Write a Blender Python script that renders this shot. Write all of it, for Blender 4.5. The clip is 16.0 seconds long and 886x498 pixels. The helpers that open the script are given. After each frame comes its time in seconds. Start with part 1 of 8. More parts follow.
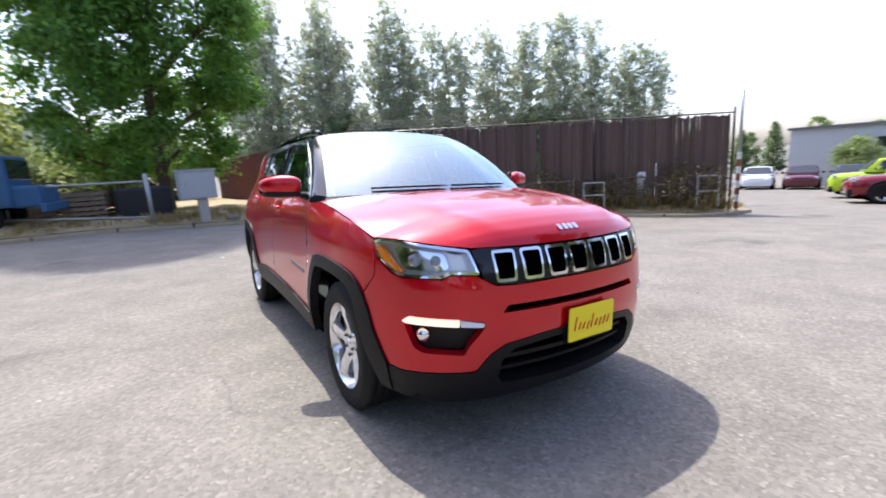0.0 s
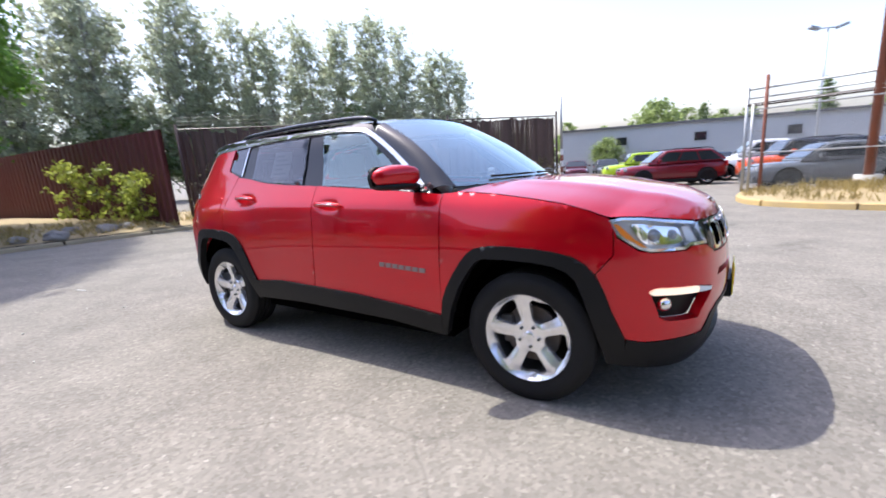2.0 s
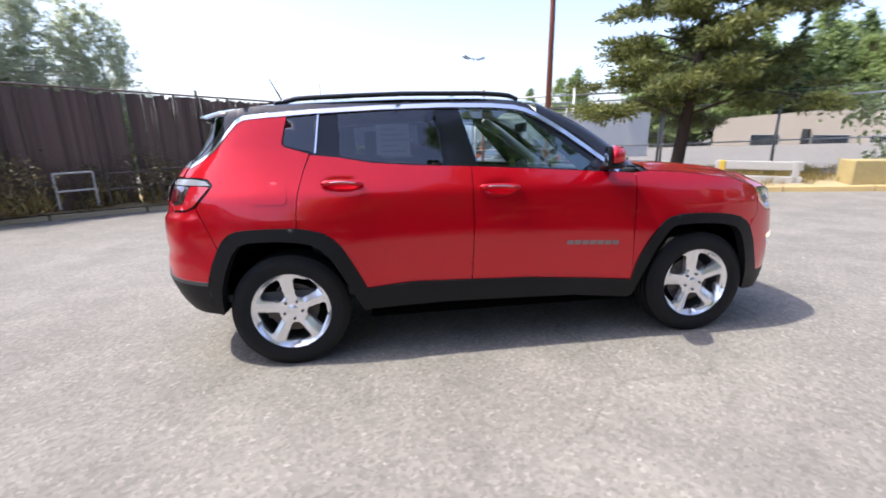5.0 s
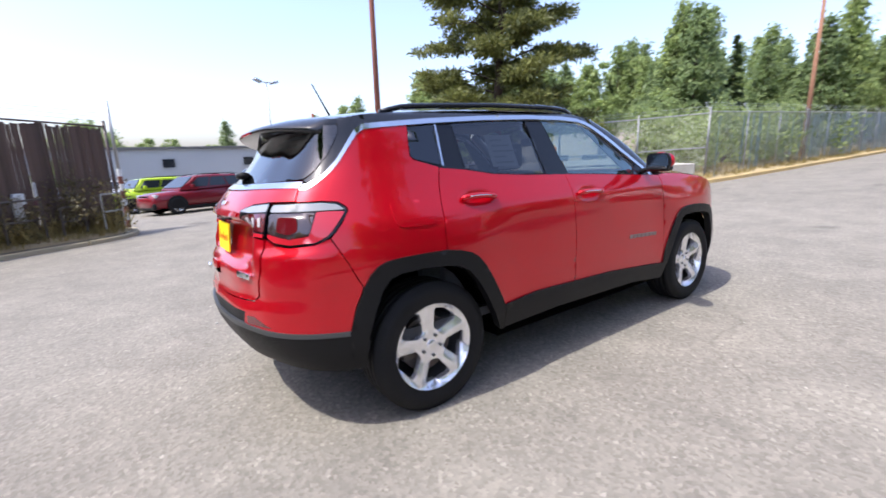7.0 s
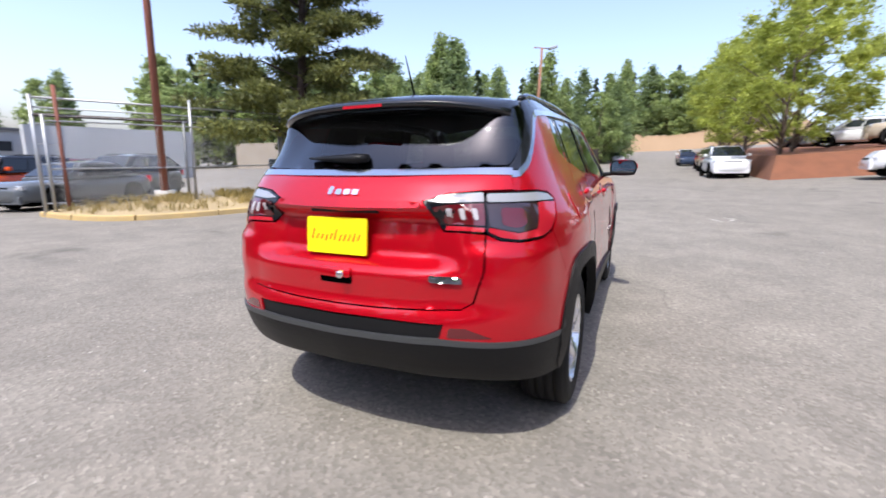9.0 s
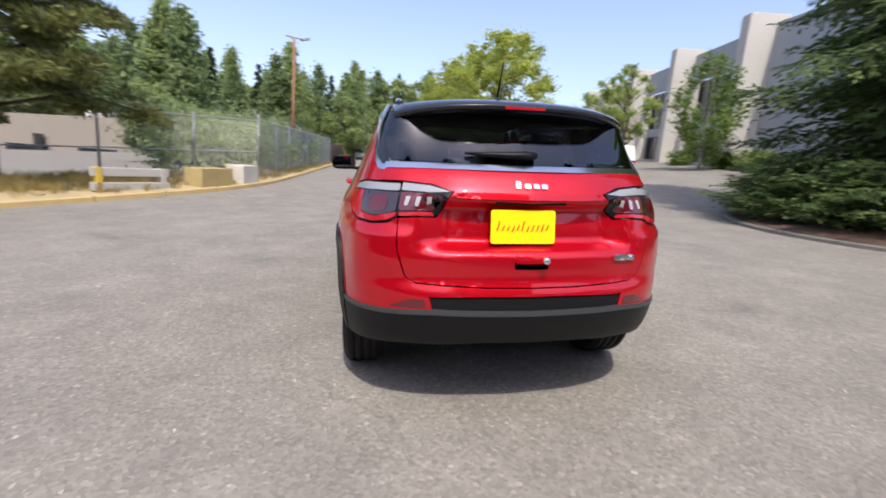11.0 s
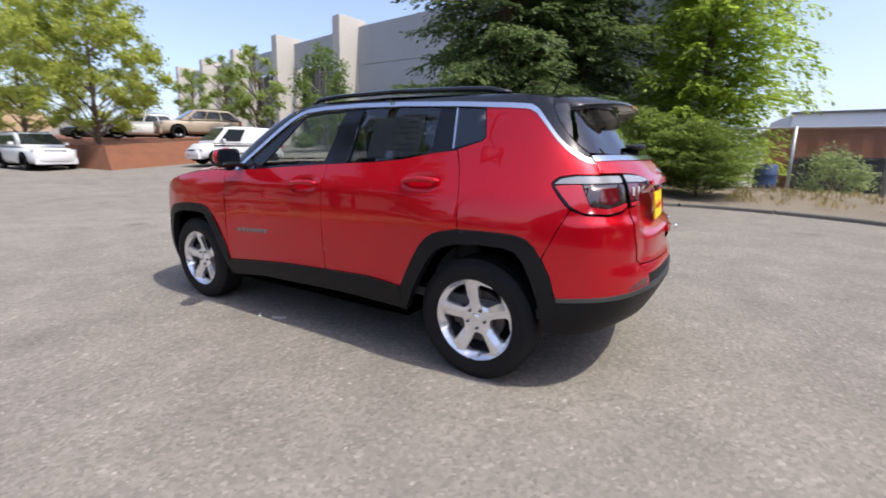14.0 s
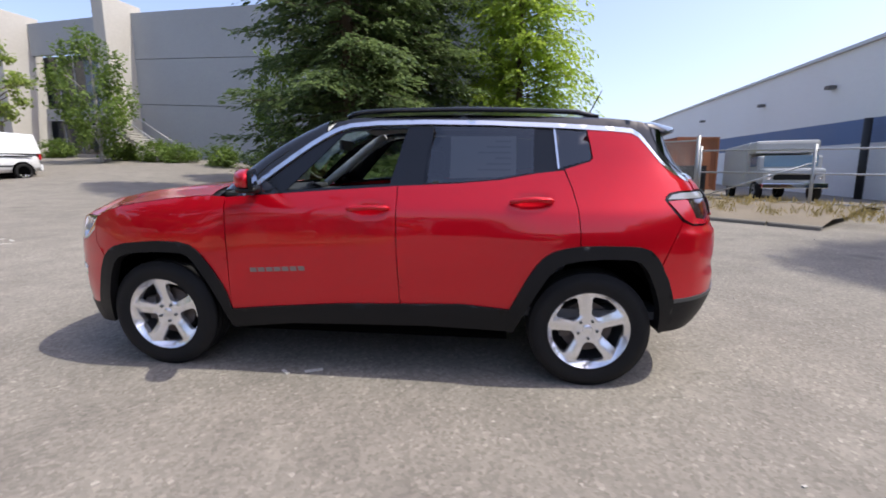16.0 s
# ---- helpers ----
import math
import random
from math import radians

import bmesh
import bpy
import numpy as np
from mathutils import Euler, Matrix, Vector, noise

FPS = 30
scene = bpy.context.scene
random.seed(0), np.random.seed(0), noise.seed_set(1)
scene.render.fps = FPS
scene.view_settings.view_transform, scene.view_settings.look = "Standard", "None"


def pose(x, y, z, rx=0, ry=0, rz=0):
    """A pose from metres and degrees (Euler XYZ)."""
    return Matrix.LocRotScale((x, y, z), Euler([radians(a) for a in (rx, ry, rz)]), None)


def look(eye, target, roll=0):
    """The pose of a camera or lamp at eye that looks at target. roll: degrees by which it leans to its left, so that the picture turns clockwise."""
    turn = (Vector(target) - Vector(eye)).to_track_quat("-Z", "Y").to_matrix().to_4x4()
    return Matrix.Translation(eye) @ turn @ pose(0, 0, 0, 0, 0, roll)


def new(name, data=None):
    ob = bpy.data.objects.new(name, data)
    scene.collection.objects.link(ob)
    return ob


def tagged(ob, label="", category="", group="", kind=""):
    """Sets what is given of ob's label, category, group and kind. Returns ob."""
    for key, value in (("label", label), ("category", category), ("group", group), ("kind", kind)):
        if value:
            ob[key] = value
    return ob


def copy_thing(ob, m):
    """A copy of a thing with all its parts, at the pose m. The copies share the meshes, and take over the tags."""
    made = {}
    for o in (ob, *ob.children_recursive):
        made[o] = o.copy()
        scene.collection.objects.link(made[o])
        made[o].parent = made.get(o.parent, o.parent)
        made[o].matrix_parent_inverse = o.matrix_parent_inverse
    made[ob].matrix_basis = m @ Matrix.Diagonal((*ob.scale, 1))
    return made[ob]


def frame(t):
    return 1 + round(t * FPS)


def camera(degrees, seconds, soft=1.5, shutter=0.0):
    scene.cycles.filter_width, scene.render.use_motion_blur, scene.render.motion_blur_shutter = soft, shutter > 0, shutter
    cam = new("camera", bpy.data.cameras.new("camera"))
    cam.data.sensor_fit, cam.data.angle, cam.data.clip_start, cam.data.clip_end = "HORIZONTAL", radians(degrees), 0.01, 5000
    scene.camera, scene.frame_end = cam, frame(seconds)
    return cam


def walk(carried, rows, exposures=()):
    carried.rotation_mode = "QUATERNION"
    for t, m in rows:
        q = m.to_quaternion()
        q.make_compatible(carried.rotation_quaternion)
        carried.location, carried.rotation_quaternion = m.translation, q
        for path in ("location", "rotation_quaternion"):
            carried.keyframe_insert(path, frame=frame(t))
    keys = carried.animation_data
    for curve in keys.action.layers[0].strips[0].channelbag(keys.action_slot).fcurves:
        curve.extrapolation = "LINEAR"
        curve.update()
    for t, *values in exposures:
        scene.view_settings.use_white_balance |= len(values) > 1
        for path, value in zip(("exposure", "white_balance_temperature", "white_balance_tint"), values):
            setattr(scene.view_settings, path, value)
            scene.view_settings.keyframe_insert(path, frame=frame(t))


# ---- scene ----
# The site falls gently to one side: the car stands square on the slope, poles and walls stand upright.
TILT = Vector((0.0087, -0.0457, 1.0)).rotation_difference(Vector((0, 0, 1))).to_matrix().to_4x4()
cam = camera(90.8, 16.0, soft=1.7, shutter=0.5)
PATH = [
    (0, (3.514, -1.597, 1.218), (1.84, -0.549, 0.9), -1.5),
    (0.5, (3.238, -1.919, 1.229), (1.716, -0.667, 0.892), -1.1),
    (1, (2.928, -2.308, 1.226), (1.526, -0.934, 0.845), -2.8),
    (1.5, (2.551, -2.587, 1.22), (1.3, -1.065, 0.877), -4.4),
    (2, (2.151, -2.875, 1.214), (1.071, -1.228, 0.865), -3.3),
    (2.5, (1.724, -3.093, 1.219), (0.854, -1.339, 0.814), -3.6),
    (3, (1.259, -3.232, 1.243), (0.605, -1.378, 0.872), -4.4),
    (3.5, (0.746, -3.42, 1.23), (0.32, -1.501, 0.861), -3.8),
    (4, (0.252, -3.479, 1.213), (0.023, -1.527, 0.841), -3.1),
    (4.2, (0.061, -3.488, 1.255), (-0.079, -1.533, 0.859), -2.4),
    (6.3, (-1.956, -3.048, 1.266), (-1.091, -1.297, 0.836), -3.5),
    (6.5, (-2.119, -2.936, 1.252), (-1.173, -1.221, 0.85), -3.7),
    (7, (-2.473, -2.675, 1.264), (-1.357, -1.058, 0.892), -3.7),
    (7.5, (-2.816, -2.343, 1.268), (-1.466, -0.917, 0.892), -2.4),
    (8, (-3.072, -1.936, 1.259), (-1.504, -0.781, 0.805), -0.6),
    (8.2, (-3.179, -1.792, 1.267), (-1.567, -0.693, 0.827), -0.6),
    (10.3, (-3.987, 0.083, 1.229), (-2.027, 0.196, 0.847), -0.7),
    (10.5, (-4.001, 0.265, 1.256), (-2.038, 0.269, 0.87), -0.6),
    (11, (-3.996, 0.741, 1.251), (-2.066, 0.405, 0.851), 1.9),
    (11.5, (-3.876, 1.178, 1.239), (-2.027, 0.537, 0.828), 0.5),
    (12, (-3.638, 1.577, 1.269), (-1.878, 0.718, 0.861), -0.5),
    (12.5, (-3.407, 1.957, 1.28), (-1.798, 0.85, 0.853), 1.7),
    (13, (-3.047, 2.274, 1.256), (-1.571, 0.982, 0.865), -0.0),
    (13.5, (-2.717, 2.605, 1.253), (-1.484, 1.068, 0.905), 0.5),
    (14, (-2.353, 2.884, 1.256), (-1.335, 1.22, 0.815), 0.3),
    (14.5, (-1.953, 3.078, 1.273), (-1.146, 1.299, 0.845), 0.4),
    (15, (-1.547, 3.305, 1.274), (-0.964, 1.442, 0.838), -0.1),
    (15.5, (-1.127, 3.336, 1.277), (-0.764, 1.416, 0.848), -0.2),
    (16, (-0.733, 3.321, 1.312), (-0.526, 1.372, 0.913), 0.1),
]
walk(cam, [(t, TILT @ look(eye, target, roll)) for t, eye, target, roll in PATH],
     exposures=[(0.0, 1.20, 6220, 10), (4.2, 1.20, 6200, 10), (8.2, 1.07, 6200, 10), (10.3, 0.77, 6420, 10), (12.5, 0.72, 6500, 10), (16.0, 0.75, 6480, 10)])

# ---- light ----
SUN_WAY = (TILT.to_3x3() @ Vector((0.57, 0.0, -1.0))).normalized()
SUN_UP = math.asin(-SUN_WAY.z)
world = bpy.data.worlds.new("world")
scene.world = world
world.use_nodes = True
_nt = world.node_tree
_nt.nodes.clear()
_sky = _nt.nodes.new("ShaderNodeTexSky")
_sky.sky_type = "NISHITA"
_sky.sun_disc = False
_sky.sun_elevation = SUN_UP
_sky.sun_rotation = math.atan2(-SUN_WAY.x, -SUN_WAY.y)
_sky.air_density, _sky.dust_density, _sky.ozone_density, _sky.altitude = 1.0, 2.4, 1.6, 0
_bg = _nt.nodes.new("ShaderNodeBackground")
_bg.inputs["Strength"].default_value = 0.168
_wo = _nt.nodes.new("ShaderNodeOutputWorld")
_hs = _nt.nodes.new("ShaderNodeHueSaturation")
_hs.inputs["Saturation"].default_value = 0.90
_nt.links.new(_sky.outputs[0], _hs.inputs["Color"])
_mx = _nt.nodes.new("ShaderNodeMix")
_mx.data_type, _mx.blend_type = "RGBA", "MULTIPLY"
_mx.inputs[0].default_value = 1.0
_mx.inputs[7].default_value = (1.0, 0.955, 1.055, 1)
_nt.links.new(_hs.outputs[0], _mx.inputs[6])
_nt.links.new(_mx.outputs[2], _bg.inputs[0])
_nt.links.new(_bg.outputs[0], _wo.inputs[0])
sun = new("sun", bpy.data.lights.new("sun", "SUN"))
sun.data.energy, sun.data.angle, sun.data.color = 2.60, radians(0.6), (1.0, 0.956, 0.855)
sun.matrix_world = Matrix.Translation((0, 0, 30)) @ SUN_WAY.to_track_quat("-Z", "Y").to_matrix().to_4x4()


# ---- materials ----
def material(name, color, rough=0.6, metal=0.0, spec=0.5, coat=0.0, emit=0.0, transmission=0.0, alpha=1.0, ior=1.5):
    m = bpy.data.materials.new(name)
    m.use_nodes = True
    b = m.node_tree.nodes["Principled BSDF"]
    b.inputs["Base Color"].default_value = (*color, 1)
    b.inputs["Roughness"].default_value = rough
    b.inputs["Metallic"].default_value = metal
    b.inputs["Specular IOR Level"].default_value = spec
    b.inputs["Coat Weight"].default_value = coat
    b.inputs["Coat Roughness"].default_value = 0.03
    b.inputs["IOR"].default_value = ior
    b.inputs["Transmission Weight"].default_value = transmission
    b.inputs["Alpha"].default_value = alpha
    if emit:
        b.inputs["Emission Color"].default_value = (*color, 1)
        b.inputs["Emission Strength"].default_value = emit
    return m


def node(m, kind, **inputs):
    n = m.node_tree.nodes.new(kind)
    for k, v in inputs.items():
        k = k.replace("_", " ")
        if k in n.inputs:
            n.inputs[k].default_value = v
    return n


def link(m, a, b):
    m.node_tree.links.new(a, b)


def ramp(m, fac, stops):
    r = m.node_tree.nodes.new("ShaderNodeValToRGB")
    e = r.color_ramp.elements
    while len(e) < len(stops):
        e.new(0.5)
    for k, (p, c) in zip(e, stops):
        k.position, k.color = p, (*c, 1)
    link(m, fac, r.inputs[0])
    return r


def mix(m, fac, a, b, how="MIX"):
    n = m.node_tree.nodes.new("ShaderNodeMix")
    n.data_type, n.blend_type = "RGBA", how
    for v, s in ((fac, n.inputs[0]), (a, n.inputs[6]), (b, n.inputs[7])):
        if hasattr(v, "is_output"):
            link(m, v, s)
        else:
            s.default_value = v if isinstance(v, (int, float)) else (*v, 1)
    return n.outputs[2]


def noise_at(m, scale, detail=4.0, rough=0.55, kind="Object"):
    c = m.node_tree.nodes.new("ShaderNodeTexCoord")
    n = node(m, "ShaderNodeTexNoise", Scale=scale, Detail=detail, Roughness=rough)
    link(m, c.outputs[kind], n.inputs["Vector"])
    return n.outputs["Fac"]


def bump(m, height, strength=0.3, distance=0.01):
    n = node(m, "ShaderNodeBump", Strength=strength, Distance=distance)
    link(m, height, n.inputs["Height"])
    link(m, n.outputs[0], m.node_tree.nodes["Principled BSDF"].inputs["Normal"])


def base(m):
    return m.node_tree.nodes["Principled BSDF"].inputs["Base Color"]


def weathered(name, color, rough=0.7, scale=1.5, amount=0.35, dirt=(0.12, 0.10, 0.08), relief=0.15, fine=40.0, metal=0.0, per_object=0.0):
    """A surface with stains at one scale and grain at another."""
    m = material(name, color, rough, metal)
    big, small = noise_at(m, scale, 5), noise_at(m, fine, 3)
    dark = tuple(c * (1 - amount) + d * amount for c, d in zip(color, dirt))
    r = ramp(m, big, [(0.32, dark), (0.62, color)])
    light = tuple(min(1, c * 1.18) for c in color)
    r2 = ramp(m, small, [(0.3, tuple(c * 0.82 for c in color)), (0.7, light)])
    out = mix(m, 0.45, r.outputs[0], r2.outputs[0])
    if per_object:
        info = m.node_tree.nodes.new("ShaderNodeObjectInfo")
        hsv = node(m, "ShaderNodeHueSaturation")
        mp = node(m, "ShaderNodeMapRange")
        mp.inputs["To Min"].default_value, mp.inputs["To Max"].default_value = 1 - per_object, 1 + per_object
        link(m, info.outputs["Random"], mp.inputs["Value"])
        link(m, mp.outputs[0], hsv.inputs["Value"])
        link(m, out, hsv.inputs["Color"])
        out = hsv.outputs[0]
    link(m, out, base(m))
    bump(m, small, relief, 0.004)
    return m


def glass(name, tint, gloss=1.0, sheen=(0.95, 0.97, 1.0)):
    """A thin tinted pane: what lies behind, dimmed, under a sharp reflection that grows at grazing angles."""
    m = bpy.data.materials.new(name)
    m.use_nodes = True
    t = m.node_tree
    t.nodes.clear()
    out = t.nodes.new("ShaderNodeOutputMaterial")
    tr = t.nodes.new("ShaderNodeBsdfTransparent")
    tr.inputs[0].default_value = (*tint, 1)
    gl = t.nodes.new("ShaderNodeBsdfGlossy")
    gl.inputs["Roughness"].default_value = 0.015
    gl.inputs["Color"].default_value = (*sheen, 1)
    lw = t.nodes.new("ShaderNodeLayerWeight")
    lw.inputs[0].default_value = 0.5
    pw = t.nodes.new("ShaderNodeMath")
    pw.operation = "POWER"
    pw.inputs[1].default_value = 4.0
    t.links.new(lw.outputs["Facing"], pw.inputs[0])
    fr = t.nodes.new("ShaderNodeMath")
    fr.operation = "MULTIPLY_ADD"
    fr.inputs[1].default_value, fr.inputs[2].default_value = 1 - 0.045 * gloss, 0.045 * gloss
    t.links.new(pw.outputs[0], fr.inputs[0])
    mx = t.nodes.new("ShaderNodeMixShader")
    t.links.new(fr.outputs[0], mx.inputs[0])
    t.links.new(tr.outputs[0], mx.inputs[1])
    t.links.new(gl.outputs[0], mx.inputs[2])
    t.links.new(mx.outputs[0], out.inputs[0])
    return m


def car_paint(name, color, deep=None, rough=0.32, metal=0.0):
    m = material(name, color, rough, 0.0, 0.5, coat=1.0)
    b = m.node_tree.nodes["Principled BSDF"]
    b.inputs["Coat Roughness"].default_value = 0.02
    b.inputs["Metallic"].default_value = metal
    b.inputs["Specular IOR Level"].default_value = 0.1
    b.inputs["Coat IOR"].default_value = 1.5
    n = noise_at(m, 900.0, 1)
    r = ramp(m, n, [(0.35, tuple(c * 0.88 for c in color)), (0.65, tuple(min(1, c * 1.1) for c in color))])
    link(m, r.outputs[0], base(m))
    return m


RED = car_paint("red_pearl_paint", (0.53, 0.0018, 0.012), rough=0.33, metal=0.50)
ROOF_BLACK = car_paint("gloss_black_paint", (0.012, 0.013, 0.016), rough=0.25)
CLAD = weathered("black_plastic", (0.0065, 0.0065, 0.0075), 0.46, 3.0, 0.3, (0.020, 0.019, 0.018), 0.25, 260.0)
# near-black without gloss: the shade of wells and openings as colour; also plain black parts
DARK = material("shade_and_trim_black", (0.002, 0.002, 0.002), 0.95, spec=0.0)
PIANO = material("piano_black", (0.006, 0.007, 0.010), 0.16, spec=0.35, coat=0.15)
CHROME = material("satin_chrome", (0.78, 0.80, 0.83), 0.16, 1.0)
BRIGHT = material("polished_chrome", (0.85, 0.86, 0.88), 0.07, 1.0)
ALLOY = material("silver_alloy", (0.86, 0.86, 0.88), 0.26, 0.78)
ALLOY_DARK = material("shaded_alloy", (0.10, 0.105, 0.11), 0.45, 0.7)
# rim metal darkened: the shade inside the spoke holes is in the colour
BARREL = material("shade_dark_rim_barrel", (0.030, 0.030, 0.031), 0.6, 0.3)
IRON = weathered("cast_iron", (0.10, 0.09, 0.085), 0.6, 8, 0.5, (0.12, 0.06, 0.03), 0.2, 60, 0.6)
RUBBER = weathered("tyre_rubber", (0.008, 0.008, 0.009), 0.7, 5.0, 0.4, (0.025, 0.023, 0.02), 0.3, 120.0)
CLEAR = glass("clear_glass", (0.80, 0.93, 0.90), 4.0, (0.84, 1.0, 0.99))
SCREEN = glass("windscreen_glass", (0.84, 0.92, 0.91), 8.0, (0.86, 1.0, 1.0))
PRIVACY = glass("privacy_glass", (0.25, 0.27, 0.30), 1.9)
TAIL_GLASS = glass("tinted_tail_glass", (0.055, 0.062, 0.075), 1.9)
LENS = glass("lamp_lens", (0.96, 0.97, 0.98), 0.8)
RED_LENS = material("red_lamp_lens", (0.46, 0.012, 0.025), 0.08, coat=1.0)
SMOKE_LENS = material("smoked_lens", (0.030, 0.016, 0.018), 0.10, coat=1.0)
RED_DARK = material("dark_red_lens", (0.10, 0.004, 0.008), 0.10, coat=1.0)
AMBER = material("amber_lens", (0.85, 0.24, 0.01), 0.15, coat=0.6)
WHITE_LENS = material("frosted_lens", (0.74, 0.75, 0.77), 0.18, coat=0.8)
BLOCK_LENS = material("pale_lamp_block", (0.42, 0.40, 0.41), 0.16, coat=0.8)
DRL_LIT = material("daytime_lamp_lit", (1.0, 0.82, 0.60), 0.3, emit=0.34)
LAMP_GREY = material("lamp_grey", (0.26, 0.27, 0.285), 0.25, 0.6)
LAMP_SILVER = material("lamp_silver", (0.60, 0.61, 0.63), 0.32, 0.6)
CLAD.node_tree.nodes["Principled BSDF"].inputs["Specular IOR Level"].default_value = 0.22
RUBBER.node_tree.nodes["Principled BSDF"].inputs["Specular IOR Level"].default_value = 0.25
PLATE_Y = material("yellow_plate", (0.90, 0.72, 0.005), 0.35)
PLATE_R = material("red_print", (0.62, 0.05, 0.01), 0.45)
CABIN = weathered("cabin_trim", (0.055, 0.055, 0.057), 0.75, 4, 0.2, (0.06, 0.06, 0.06), 0.3, 150)
SEAT = weathered("seat_cloth", (0.10, 0.10, 0.105), 0.9, 5, 0.2, (0.05, 0.05, 0.05), 0.4, 300)
LINING = material("roof_lining", (0.50, 0.51, 0.50), 0.9)
TAIL_CLEAR = material("smoky_lens", (0.27, 0.275, 0.29), 0.12, coat=0.8)
MARK = material("dull_badge", (0.26, 0.22, 0.23), 0.35, 0.8)
MIRROR = material("tinted_mirror", (0.28, 0.30, 0.33), 0.04, 1.0)
SHEET = material("window_sheet_paper", (0.36, 0.38, 0.39), 0.7)
PAPER = material("paper", (0.72, 0.73, 0.72), 0.7)
PRINT = material("print_grey", (0.25, 0.26, 0.27), 0.7)


# ---- building helpers ----
def mesh_object(name, verts, faces, mat, parent=None, label="", smooth=False, mats=None, idx=None):
    me = bpy.data.meshes.new(name)
    me.from_pydata([tuple(map(float, v)) for v in verts], [], faces)
    for m in (mats or [mat]):
        me.materials.append(m)
    if idx is not None:
        me.polygons.foreach_set("material_index", idx)
    if smooth:
        me.polygons.foreach_set("use_smooth", [True] * len(me.polygons))
    me.update()
    ob = new(name, me)
    if parent is not None:
        ob.parent = parent
    if label:
        tagged(ob, label)
    return ob


def part(name, bm, mat, parent=None, label="", smooth=False):
    me = bpy.data.meshes.new(name)
    bmesh.ops.recalc_face_normals(bm, faces=bm.faces)
    if smooth:
        for f in bm.faces:
            f.smooth = True
    bm.to_mesh(me)
    bm.free()
    me.materials.append(mat)
    ob = new(name, me)
    if parent is not None:
        ob.parent = parent
    if label:
        tagged(ob, label)
    return ob


def thing(name, label, category, group="", at=None, kind=""):
    e = new(name)
    e.empty_display_size = 0.2
    tagged(e, label, category, group, kind)
    if at is not None:
        e.matrix_world = at
    return e


def add_box(bm, c, s, m=None, bevel=0.0):
    """A box with centre c and sizes s; bevel rounds its edges."""
    r = bmesh.ops.create_cube(bm, size=1.0)
    vs = r["verts"]
    bmesh.ops.scale(bm, vec=s, verts=vs)
    if bevel:
        es = list({e for v in vs for e in v.link_edges})
        b = bmesh.ops.bevel(bm, geom=es, offset=bevel, segments=2, affect="EDGES", profile=0.6)
        vs = list({v for f in b["faces"] for v in f.verts} | {v for v in vs if v.is_valid})
    bmesh.ops.translate(bm, vec=c, verts=vs)
    if m is not None:
        bmesh.ops.transform(bm, matrix=m, verts=vs)
    return vs


def box(name, c, s, mat, parent=None, label="", bevel=0.0, m=None):
    bm = bmesh.new()
    add_box(bm, c, s, m, bevel)
    return part(name, bm, mat, parent, label)


def add_tube(bm, a, b, r, r2=None, seg=10, caps=True):
    a, b = Vector(a), Vector(b)
    d = b - a
    m = Matrix.Translation((a + b) / 2) @ d.to_track_quat("Z", "Y").to_matrix().to_4x4()
    return bmesh.ops.create_cone(bm, cap_ends=caps, segments=seg, radius1=r, radius2=r if r2 is None else r2, depth=d.length, matrix=m)["verts"]


def tube(name, a, b, r, mat, parent=None, label="", r2=None, seg=10):
    bm = bmesh.new()
    add_tube(bm, a, b, r, r2, seg)
    return part(name, bm, mat, parent, label, smooth=seg > 6)


def sweep(name, points, radius, mat, parent=None, label="", seg=8, flat=1.0):
    """A round bar along a line of points; radius may be a list."""
    pts = [Vector(p) for p in points]
    rs = radius if isinstance(radius, (list, tuple)) else [radius] * len(pts)
    verts, faces = [], []
    up = Vector((0, 0, 1))
    for i, p in enumerate(pts):
        d = (pts[min(i + 1, len(pts) - 1)] - pts[max(i - 1, 0)]).normalized()
        s = d.cross(up)
        if s.length < 1e-3:
            s = Vector((1, 0, 0))
        s.normalize()
        t = s.cross(d)
        for k in range(seg):
            a = 2 * math.pi * k / seg
            verts.append(p + (s * math.cos(a) + t * math.sin(a) * flat) * rs[i])
    n = len(pts)
    for i in range(n - 1):
        for k in range(seg):
            faces.append((i * seg + k, i * seg + (k + 1) % seg, (i + 1) * seg + (k + 1) % seg, (i + 1) * seg + k))
    faces.append(tuple(range(seg))[::-1])
    faces.append(tuple((n - 1) * seg + k for k in range(seg)))
    return mesh_object(name, verts, faces, mat, parent, label, smooth=True)


def lathe(bm, profile, seg=48, m=None):
    """Turns (radius, along) pairs round the y axis."""
    rings = []
    for r, y in profile:
        rings.append([bm.verts.new((r * math.cos(2 * math.pi * k / seg), y, r * math.sin(2 * math.pi * k / seg))) for k in range(seg)])
    for a, b in zip(rings, rings[1:]):
        for k in range(seg):
            bm.faces.new((a[k], a[(k + 1) % seg], b[(k + 1) % seg], b[k]))
    if m is not None:
        bmesh.ops.transform(bm, matrix=m, verts=[v for r in rings for v in r])
    return rings


# ---- wrap surface of the car body: u runs along the plan outline (u = x along the flank), z is height, y > 0 half
PLAN = [(2.185, 0.0), (2.175, 0.20), (2.145, 0.40), (2.095, 0.56), (2.005, 0.69), (1.885, 0.785), (1.70, 0.850), (1.50, 0.885), (1.30, 0.898),
        (1.00, 0.90), (0.5, 0.90), (0.0, 0.90), (-0.5, 0.90), (-1.0, 0.90), (-1.30, 0.900), (-1.50, 0.890), (-1.72, 0.856), (-1.905, 0.790),
        (-2.032, 0.676), (-2.112, 0.52), (-2.158, 0.33), (-2.182, 0.0)]
